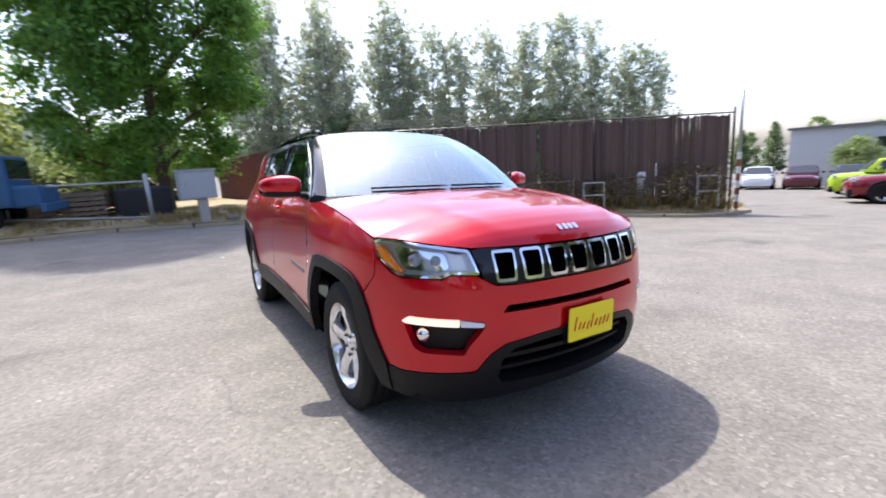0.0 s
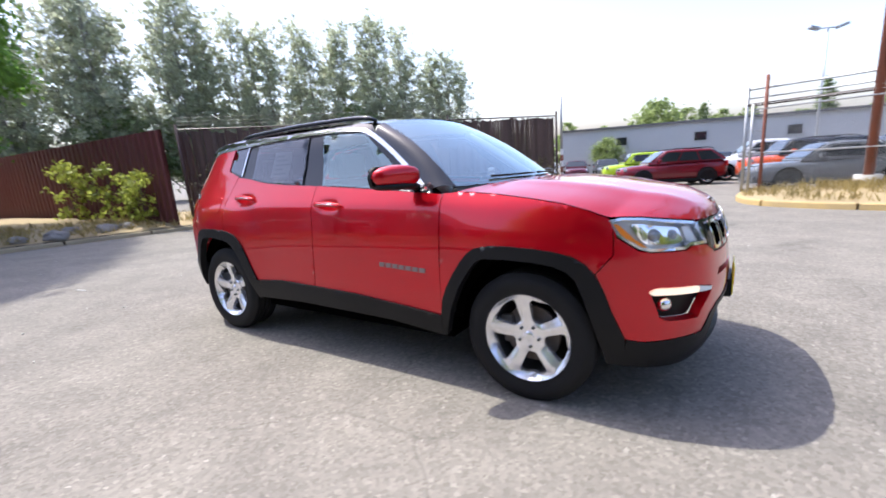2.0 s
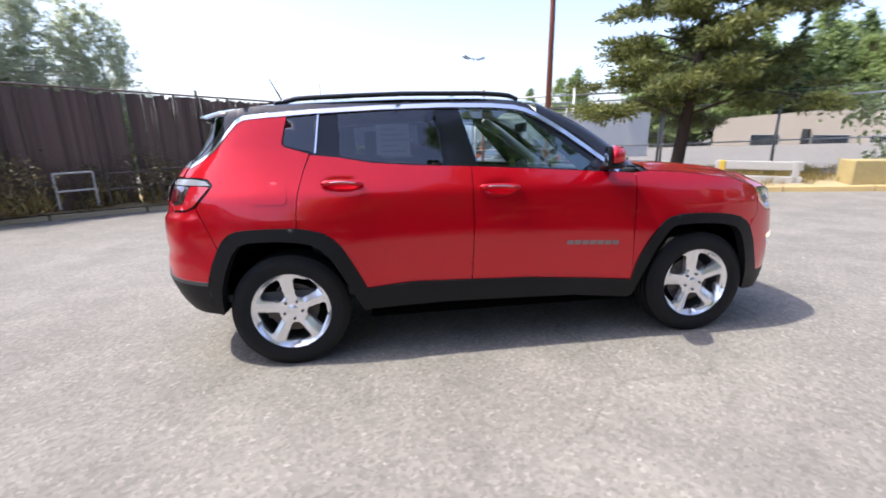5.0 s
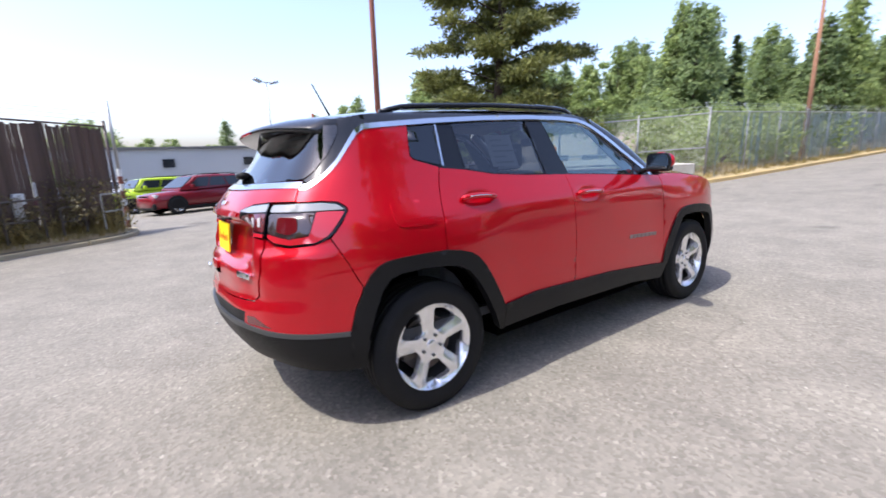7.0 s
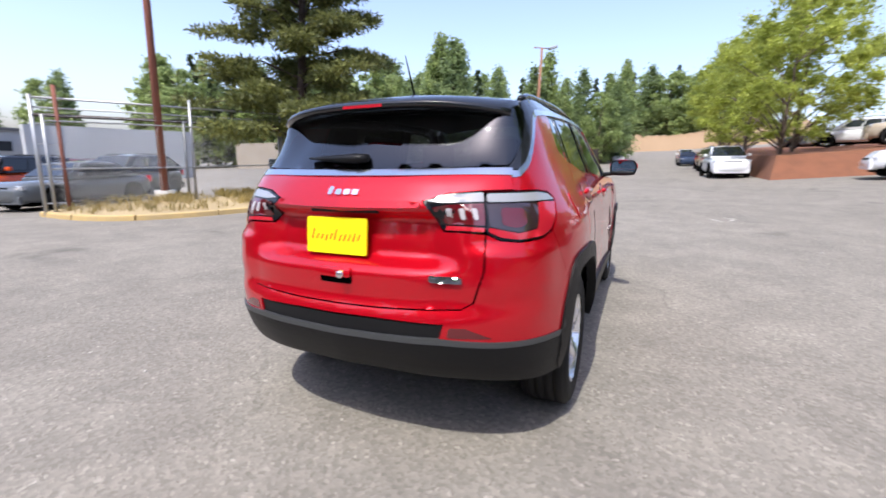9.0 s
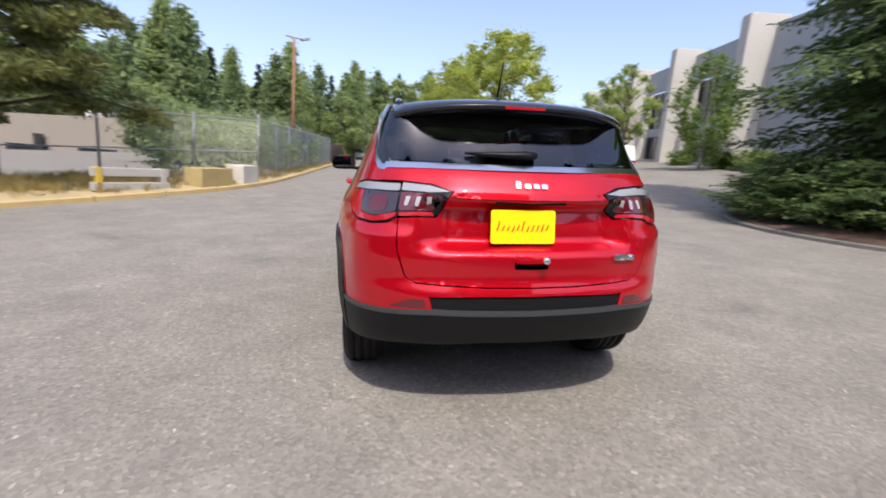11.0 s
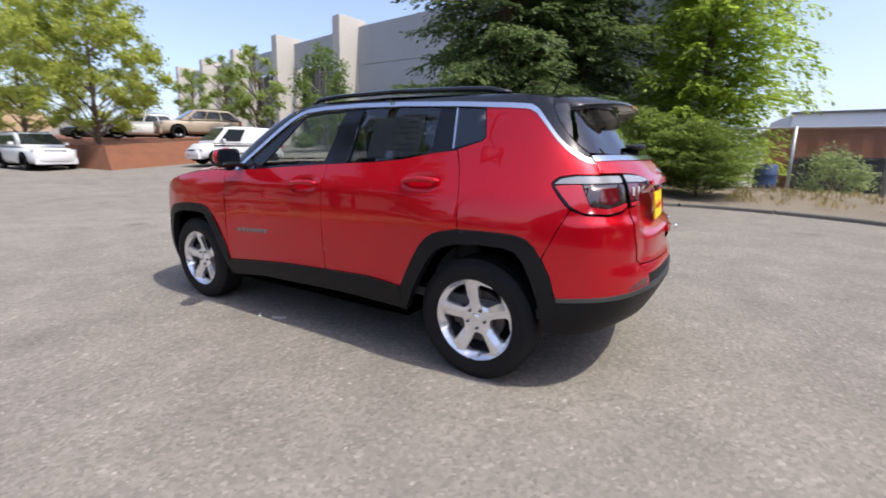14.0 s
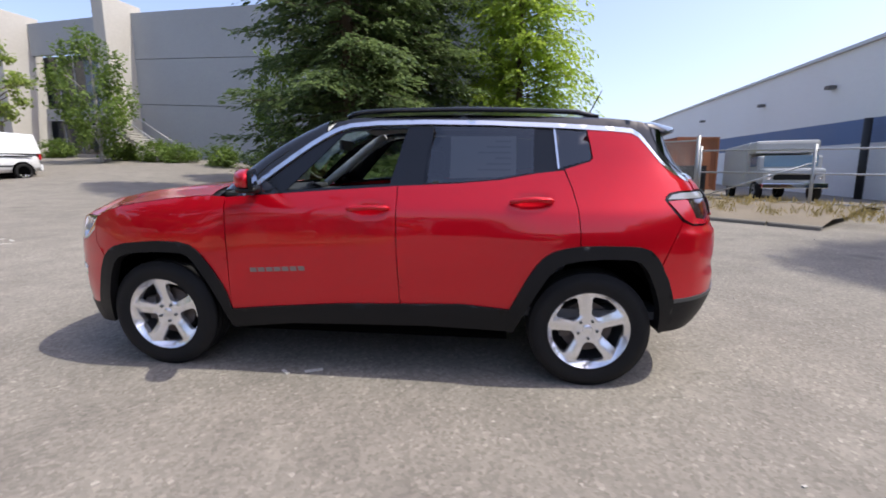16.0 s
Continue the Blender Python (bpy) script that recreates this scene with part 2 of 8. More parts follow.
NOSE = ([0.15, 0.20, 0.26, 0.39, 0.58, 0.75, 0.85, 0.93, 1.00, 1.10], [-0.20, -0.12, -0.06, -0.025, 0.0, -0.012, -0.03, -0.065, -0.14, -0.30])
TAIL = ([0.15, 0.24, 0.31, 0.41, 0.54, 0.645, 0.675, 0.705, 0.80, 0.95, 1.10, 1.20, 1.26, 1.50, 1.60], [0.36, 0.25, 0.155, 0.062, 0.004, 0.004, 0.012, 0.034, 0.032, 0.05, 0.085, 0.16, 0.25, 0.52, 0.64])
HALF = ([0.15, 0.22, 0.33, 0.44, 0.56, 0.72, 0.90, 1.00, 1.032, 1.08, 1.18, 1.29, 1.40, 1.47, 1.52, 1.56, 1.60], [0.82, 0.855, 0.888, 0.906, 0.912, 0.906, 0.896, 0.8885, 0.883, 0.860, 0.808, 0.757, 0.715, 0.688, 0.662, 0.625, 0.56])


def smooth_curve(points, step=0.01):
    """Catmull-Rom through the points, resampled at even arc length."""
    p = np.array([points[0], *points, points[-1]], float)
    out = []
    for i in range(1, len(p) - 2):
        for t in np.linspace(0, 1, 40, endpoint=False):
            a, b, c, d = p[i - 1], p[i], p[i + 1], p[i + 2]
            out.append(0.5 * (2 * b + (c - a) * t + (2 * a - 5 * b + 4 * c - d) * t * t + (3 * b - a - 3 * c + d) * t ** 3))
    out.append(p[-2])
    out = np.array(out)
    s = np.concatenate([[0], np.cumsum(np.linalg.norm(np.diff(out, axis=0), axis=1))])
    n = int(s[-1] / step) + 1
    q = np.linspace(0, s[-1], n)
    return q, np.stack([np.interp(q, s, out[:, k]) for k in range(out.shape[1])], 1)


_s, _p = smooth_curve(PLAN)
_s0 = np.interp(0.0, -_p[:, 0], _s)          # arc length where x = 0
PU = (_s0 - _s)[::-1]                        # u falls from nose to tail
PX, PY = _p[::-1, 0], _p[::-1, 1]
U_NOSE, U_TAIL = PU[-1], PU[0]


def ease(a, b, v):
    t = np.clip((np.asarray(v, float) - a) / (b - a), 0, 1)
    return t * t * (3 - 2 * t)


def spl(v, xs, ys, w=1.0):
    """Smooth interpolation: the mean of a few shifted linear ones."""
    v = np.asarray(v, float)
    return sum(np.interp(v + d * w, xs, ys) for d in (-0.024, -0.012, 0.0, 0.012, 0.024)) / 5


HANDLES = ((-0.040, 1.032), (-0.965, 1.080))   # centres of the hollows behind the door handles, as (u, z)


def wrap(u, z, out=0.0):
    """Point of the body's skin at u, z (right-hand half mirrored by the caller); out: metres proud of it."""
    u, z = np.asarray(u, float), np.asarray(z, float)
    x, y = np.interp(u, PU, PX), np.interp(u, PU, PY)
    f, r = ease(1.45, 2.35, u), ease(-1.45, -2.35, u)
    k = spl(z, *HALF, 0.7) / 0.905
    # shoulder: the flank is narrower above the belt only between the lamps
    k = 1 + (k - 1) * (1 - 0.45 * f)
    flare = 0.024 * (np.exp(-((u - 1.32) / 0.46) ** 4) + np.exp(-((u + 1.31) / 0.46) ** 4)) * ease(0.2, 0.5, z) * (1 - ease(0.885, 1.10, z))
    waist = -0.007 * np.exp(-((z - 0.56) / 0.12) ** 2) * np.exp(-((u + 0.02) / 0.75) ** 4)
    for uc, zc in HANDLES:
        waist = waist - 0.017 * np.exp(-((u - uc) / 0.088) ** 4 - ((z - zc) / 0.033) ** 4)
    xx = x + f * spl(z, *NOSE) + r * spl(z, *TAIL)
    # the bumper's corners stand proud below the tail lamps
    ledge = 0.020 * ease(-1.72, -1.95, u) * ease(0.955, 0.905, z) * ease(0.56, 0.80, z) * (1 - ease(-2.14, -2.30, u))
    xx = xx - ledge * ease(-1.80, -2.15, u)
    yy = y * k + flare + waist + ledge * (1 - 0.7 * ease(-1.90, -2.20, u))
    if np.any(out):
        du = 1e-3
        a, b = wrap(u + du, z), wrap(u - du, z)
        c, d = wrap(u, z + du), wrap(u, z - du)
        n = np.cross(np.asarray(a) - np.asarray(b), np.asarray(c) - np.asarray(d), axis=0)
        n = n / (np.linalg.norm(n, axis=0) + 1e-12)
        n = -n
        xx, yy, zz = xx + n[0] * out, yy + n[1] * out, z + n[2] * out
        return np.array([xx, yy, zz])
    return np.array([xx, yy, np.broadcast_to(z, xx.shape)])


# ---- ground ----
def rise(x, y):
    """Height of the ground above the plane on which the car stands."""
    x, y = np.asarray(x, float), np.asarray(y, float)
    far = np.hypot(x, y)
    k = np.minimum(1.0, 160.0 / np.maximum(far, 1e-6))
    x, y = x * k, y * k
    z = 0.012 * np.maximum(0, x - 6) + 0.062 * np.maximum(0, -y - 5.5) * ease(6, 17, x)
    z = z + 0.00035 * np.maximum(0, x - 40) ** 2
    z = z - 0.012 * np.maximum(0, -y - 8) * ease(0, -10, x)
    return z


def site(x, y, z=None, up=0.0):
    """A place in the world from a place in the car's frame; without z, on the ground."""
    return TILT @ Vector((x, y, (float(rise(x, y)) if z is None else z) + up))


def stand(x, y, turn=0.0, up=0.0, scale=1.0):
    """An upright pose on the ground, turned by degrees."""
    p = site(x, y, None, up)
    return Matrix.Translation(p) @ Matrix.Rotation(radians(turn), 4, "Z") @ Matrix.Scale(scale, 4)


def asphalt():
    m = material("worn_asphalt", (0.19, 0.18, 0.165), 0.88, spec=0.3)
    big, mid, fine = noise_at(m, 0.22, 4), noise_at(m, 1.7, 5, 0.65), noise_at(m, 55.0, 3, 0.7)
    c = m.node_tree.nodes.new("ShaderNodeTexCoord")
    vor = node(m, "ShaderNodeTexVoronoi", Scale=52.0, Randomness=1.0)
    link(m, c.outputs["Object"], vor.inputs["Vector"])
    stone = ramp(m, vor.outputs["Color"], [(0.0, (0.116, 0.103, 0.084)), (0.45, (0.218, 0.199, 0.168)), (0.80, (0.292, 0.264, 0.222)), (0.94, (0.40, 0.362, 0.306)), (1.0, (0.62, 0.57, 0.50))])
    tone = ramp(m, big, [(0.33, (0.194, 0.175, 0.148)), (0.66, (0.258, 0.234, 0.198))])
    patch_ = ramp(m, mid, [(0.30, (0.60, 0.60, 0.61)), (0.62, (1.0, 1.0, 1.0)), (0.80, (1.16, 1.15, 1.12))])
    a = mix(m, 0.52, tone.outputs[0], stone.outputs[0])
    b = mix(m, 0.55, a, patch_.outputs[0], "MULTIPLY")
    # cracks and sealed lines
    warp = node(m, "ShaderNodeTexNoise", Scale=0.9, Detail=5.0)
    link(m, c.outputs["Object"], warp.inputs["Vector"])
    wv = mix(m, 0.16, (0, 0, 0), warp.outputs["Color"])
    add = m.node_tree.nodes.new("ShaderNodeVectorMath")
    link(m, c.outputs["Object"], add.inputs[0])
    link(m, warp.outputs["Color"], add.inputs[1])
    cell = node(m, "ShaderNodeTexVoronoi", Scale=0.23)
    cell.feature = "DISTANCE_TO_EDGE"
    link(m, add.outputs[0], cell.inputs["Vector"])
    line = ramp(m, cell.outputs["Distance"], [(0.0, (0.80, 0.80, 0.80)), (0.0012, (0.86, 0.86, 0.86)), (0.0026, (1, 1, 1))])
    some = ramp(m, noise_at(m, 0.35, 2), [(0.50, (0, 0, 0)), (0.60, (1, 1, 1))])
    lines = mix(m, some.outputs[0], (1, 1, 1), line.outputs[0])
    d = mix(m, 1.0, b, lines, "MULTIPLY")
    oil = ramp(m, noise_at(m, 0.8, 3, 0.5), [(0.26, (0.55, 0.55, 0.56)), (0.34, (1, 1, 1))])
    e = mix(m, 0.8, d, oil.outputs[0], "MULTIPLY")
    link(m, e, base(m))
    h = mix(m, 0.5, vor.outputs["Distance"], fine)
    bump(m, h, 0.55, 0.006)
    return m


ASPHALT = asphalt()
KERB = weathered("old_concrete", (0.36, 0.34, 0.30), 0.9, 1.2, 0.5, (0.16, 0.13, 0.09), 0.4, 60)
KERB_TAN = weathered("dusty_kerb", (0.38, 0.315, 0.20), 0.9, 1.2, 0.5, (0.20, 0.16, 0.10), 0.4, 60)
KERB_DARK = weathered("stained_kerb", (0.17, 0.155, 0.13), 0.9, 1.2, 0.5, (0.09, 0.08, 0.06), 0.4, 60)
KERB_YELLOW = weathered("faded_yellow_kerb", (0.50, 0.36, 0.15), 0.9, 1.6, 0.6, (0.26, 0.22, 0.16), 0.4, 60)
CONCRETE = weathered("pale_concrete", (0.46, 0.44, 0.40), 0.88, 0.6, 0.35, (0.22, 0.20, 0.17), 0.25, 25)
DRY = weathered("dry_ground", (0.40, 0.31, 0.17), 0.95, 0.9, 0.6, (0.20, 0.15, 0.09), 0.8, 22)
EARTH = weathered("dull_earth", (0.20, 0.165, 0.12), 0.95, 1.1, 0.6, (0.10, 0.08, 0.055), 0.8, 22)
DIRT = weathered("bare_earth", (0.30, 0.20, 0.115), 0.95, 0.15, 0.4, (0.20, 0.14, 0.08), 0.6, 12)
BED = weathered("dark_bark", (0.10, 0.056, 0.036), 0.95, 2.0, 0.5, (0.04, 0.025, 0.018), 0.9, 30)
MULCH = weathered("bark_mulch", (0.19, 0.075, 0.038), 0.95, 2.0, 0.5, (0.05, 0.025, 0.015), 0.9, 30)
GALV = weathered("galvanised_steel", (0.42, 0.43, 0.44), 0.45, 2.0, 0.3, (0.25, 0.22, 0.18), 0.1, 60, 0.55)
RUST = weathered("rusty_paint", (0.24, 0.085, 0.055), 0.8, 1.5, 0.5, (0.10, 0.045, 0.03), 0.3, 40)
YELLOW = weathered("yellow_paint", (0.62, 0.42, 0.05), 0.6, 2.5, 0.45, (0.30, 0.22, 0.12), 0.2, 40)
WHITE = weathered("white_paint", (0.74, 0.74, 0.72), 0.55, 1.5, 0.2, (0.45, 0.43, 0.40), 0.1, 40)
GREY_WALL = weathered("grey_concrete_wall", (0.34, 0.355, 0.362), 0.88, 0.35, 0.22, (0.20, 0.20, 0.20), 0.2, 18)
CREAM = weathered("cream_concrete", (0.50, 0.47, 0.415), 0.88, 0.5, 0.25, (0.40, 0.36, 0.30), 0.2, 18)
PALE_SIDING = weathered("white_metal_siding", (0.70, 0.71, 0.71), 0.6, 0.3, 0.2, (0.50, 0.49, 0.47), 0.1, 30)
SIDING = weathered("pale_metal_siding", (0.47, 0.48, 0.48), 0.6, 0.3, 0.25, (0.30, 0.29, 0.28), 0.1, 30)
BEIGE = weathered("beige_block_wall", (0.31, 0.265, 0.21), 0.9, 0.3, 0.2, (0.22, 0.19, 0.145), 0.2, 20)
BLUE_PAINT = weathered("blue_wall_paint", (0.10, 0.16, 0.30), 0.7, 0.7, 0.35, (0.22, 0.22, 0.24), 0.1, 25)
OXBLOOD = weathered("oxblood_sheet", (0.13, 0.028, 0.026), 0.6, 0.6, 0.4, (0.10, 0.05, 0.04), 0.15, 30)
SLAT = weathered("brown_fence_slat", (0.085, 0.052, 0.045), 0.36, 0.8, 0.5, (0.035, 0.024, 0.02), 0.2, 30, per_object=0.3)
TEAL = weathered("blue_green_slat", (0.16, 0.24, 0.26), 0.45, 0.9, 0.4, (0.12, 0.15, 0.15), 0.1, 30, per_object=0.2)
BARK = weathered("bark", (0.12, 0.085, 0.06), 0.95, 3.0, 0.5, (0.04, 0.03, 0.022), 0.9, 24)
PINE_BARK = weathered("pine_bark", (0.062, 0.042, 0.032), 0.95, 3.0, 0.5, (0.025, 0.018, 0.014), 0.9, 24)
PALE_BARK = weathered("pale_bark", (0.30, 0.29, 0.26), 0.9, 2.0, 0.5, (0.12, 0.10, 0.08), 0.6, 20)
ROOFING = weathered("dark_roofing", (0.16, 0.155, 0.15), 0.9, 0.6, 0.3, (0.1, 0.1, 0.1), 0.2, 15)
SHADOW_GLASS = material("dark_window", (0.02, 0.025, 0.03), 0.08, coat=0.3)
TARP = weathered("black_tarp", (0.012, 0.012, 0.014), 0.55, 2.0, 0.4, (0.03, 0.03, 0.03), 0.4, 12)
TIMBER = weathered("grey_timber", (0.24, 0.18, 0.12), 0.9, 2.0, 0.5, (0.12, 0.09, 0.06), 0.5, 40)


def build_ground():
    rs = np.concatenate([np.arange(0, 60, 1.5), np.arange(60, 180, 6), [190, 230, 300, 420, 700, 1200, 2500]])
    n = 120
    verts, faces = [(0, 0, 0)], []
    for r in rs[1:]:
        a = np.linspace(0, 2 * math.pi, n, endpoint=False)
        x, y = r * np.cos(a), r * np.sin(a)
        z = rise(x, y)
        verts += [TILT @ Vector(p) for p in zip(x, y, z)] if r < 170 else [Vector((px, py, (TILT @ Vector((px * 170 / r, py * 170 / r, pz))).z)) for px, py, pz in zip(x, y, z)]
    for k in range(n):
        faces.append((0, 1 + k, 1 + (k + 1) % n))
    for i in range(len(rs) - 2):
        o = 1 + i * n
        for k in range(n):
            faces.append((o + k, o + n + k, o + n + (k + 1) % n, o + (k + 1) % n))
    g = mesh_object("ground", verts, faces, ASPHALT, smooth=True)
    tagged(g, "worn grey asphalt yard with fine stone chips and cracks", "ground", kind="structure")


build_ground()


def ribbon(name, line, offsets, mat, label, category, kind="structure", step=0.6, jitter=0.0):
    """A strip along a line in the car's frame: offsets are (sideways to the left, height over the ground)."""
    q, p = smooth_curve(line, step)
    d = np.gradient(p, axis=0)
    d /= np.linalg.norm(d, axis=1)[:, None]
    nrm = np.stack([-d[:, 1], d[:, 0]], 1)
    verts, faces, m = [], [], len(offsets)
    rng = np.random.RandomState(3)
    for i in range(len(p)):
        for j, (o, h) in enumerate(offsets):
            x, y = p[i] + nrm[i] * o
            verts.append(site(x, y, None, h + jitter * rng.randn() * (0 < j < m - 1)))
    for i in range(len(p) - 1):
        for j in range(m - 1):
            faces.append((i * m + j, (i + 1) * m + j, (i + 1) * m + j + 1, i * m + j + 1))
    ob = mesh_object(name, verts, faces, mat, smooth=jitter > 0)
    return tagged(ob, label, category, kind=kind)


def kerb_stones(name, line, side, label, wide=0.15, high=0.13, length=1.8, mat=None):
    """A kerb of separate stones; side: +1 when the verge lies to the left of the line."""
    q, p = smooth_curve(line, 0.05)
    root = thing(name, label, "kerb", kind="structure")
    k = 0
    per = int(length / 0.05)
    while k < len(p) - 5:
        e = min(k + per - 1, len(p) - 1)
        idx = np.linspace(k, e, 5).astype(int)
        verts, faces = [], []
        for i in idx:
            d = p[min(i + 1, len(p) - 1)] - p[max(i - 1, 0)]
            d /= np.linalg.norm(d)
            nn = np.array([-d[1], d[0]]) * side
            for o, h in ((0.0, -0.05), (0.012, high - 0.02), (0.035, high), (wide, high), (wide, -0.05)):
                x, y = p[i] + nn * o
                verts.append(site(x, y, None, h))
        for a in range(4):
            for b in range(4):
                f = (a * 5 + b, (a + 1) * 5 + b, (a + 1) * 5 + b + 1, a * 5 + b + 1)
                faces.append(f if side < 0 else f[::-1])
        faces += [tuple(range(5)), tuple(20 + b for b in range(4, -1, -1))]
        mesh_object("kerb_stone", verts, faces, mat or KERB, root)
        k += per
    return root


KERB_W = [(-9.6, -6.0), (-10.3, -4.4), (-11.1, -3.0), (-11.0, -1.4), (-10.9, 0.2), (-10.7, 2.0), (-10.4, 4.2), (-9.3, 5.8), (-7.6, 7.3), (-5.9, 8.4), (-4.2, 9.5), (-2.9, 10.5), (-2.5, 11.6), (-2.55, 13.0)]
KERB_E = [(2.5, 13.2), (2.35, 11.2), (2.7, 9.9), (3.8, 9.0), (5.5, 8.35), (7.1, 7.3), (9.2, 6.05), (11.6, 5.0), (14.5, 4.45), (20, 4.25), (30, 4.1), (43, 3.9)]
KERB_S = [(9.2, -11.4), (8.2, -10.3), (7.0, -9.2), (4.6, -7.6), (2.4, -7.4), (0.0, -8.3), (-2.4, -8.6), (-4.4, -7.9), (-5.9, -6.7), (-7.0, -5.6)]
kerb_stones("kerb_west", KERB_W, 1, "weathered concrete kerb beside dry grass", high=0.10, mat=KERB_TAN)
kerb_stones("kerb_east", KERB_E, 1, "weathered concrete kerb with faded yellow paint", mat=KERB_YELLOW)
kerb_stones("kerb_south", KERB_S, 1, "low concrete kerb round the planted bed", high=0.08, mat=KERB_DARK)
ribbon("verge_west", KERB_W, [(0.14, 0.125), (0.5, 0.15), (1.0, 0.22), (1.6, 0.30), (3.0, 0.36), (6.0, 0.38), (11.0, 0.40)][:5], DRY, "dry tan grass verge in front of the fence", "verge", jitter=0.02)
ribbon("verge_east", KERB_E, [(0.14, 0.125), (0.6, 0.16), (1.2, 0.22), (2.0, 0.27), (3.2, 0.25), (4.2, -0.05)], DRY, "dry grass verge with weeds", "verge", jitter=0.03)
ribbon("dry_bed", KERB_S[5:], [(0.14, 0.075), (0.8, 0.12), (1.8, 0.16), (3.2, 0.20), (5.0, 0.22), (6.5, -0.05)], EARTH, "dry earth strip with weeds beside the fence", "verge", jitter=0.03)
ribbon("planted_bed", KERB_S[:6], [(0.14, 0.09), (0.8, 0.16), (1.8, 0.26), (3.2, 0.34), (5.0, 0.36), (6.5, -0.05)], BED, "bark mulch bed under the conifers", "bed", jitter=0.03)


def slab(name, a, b, thick, z0, z1, mat, parent=None, label="", up=None, foot=None):
    """An upright wall from a to b in the car's frame, its foot at ground height + z0, its top z1 over the ground."""
    pa, pb = site(*a), site(*b)
    d = Vector((pb.x - pa.x, pb.y - pa.y, 0)).normalized()
    n = Vector((-d.y, d.x, 0)) * thick / 2
    verts = []
    for p, zz in ((pa, (z0, z1)), (pb, (z0 if foot is None else foot, z1 if up is None else up))):
        for s in (-1, 1):
            for h in zz:
                verts.append(Vector((p.x, p.y, p.z + h)) + n * s)
    faces = [(0, 1, 5, 4), (2, 6, 7, 3), (0, 2, 3, 1), (4, 5, 7, 6), (1, 3, 7, 5), (0, 4, 6, 2)]
    return mesh_object(name, verts, faces, mat, parent, label)


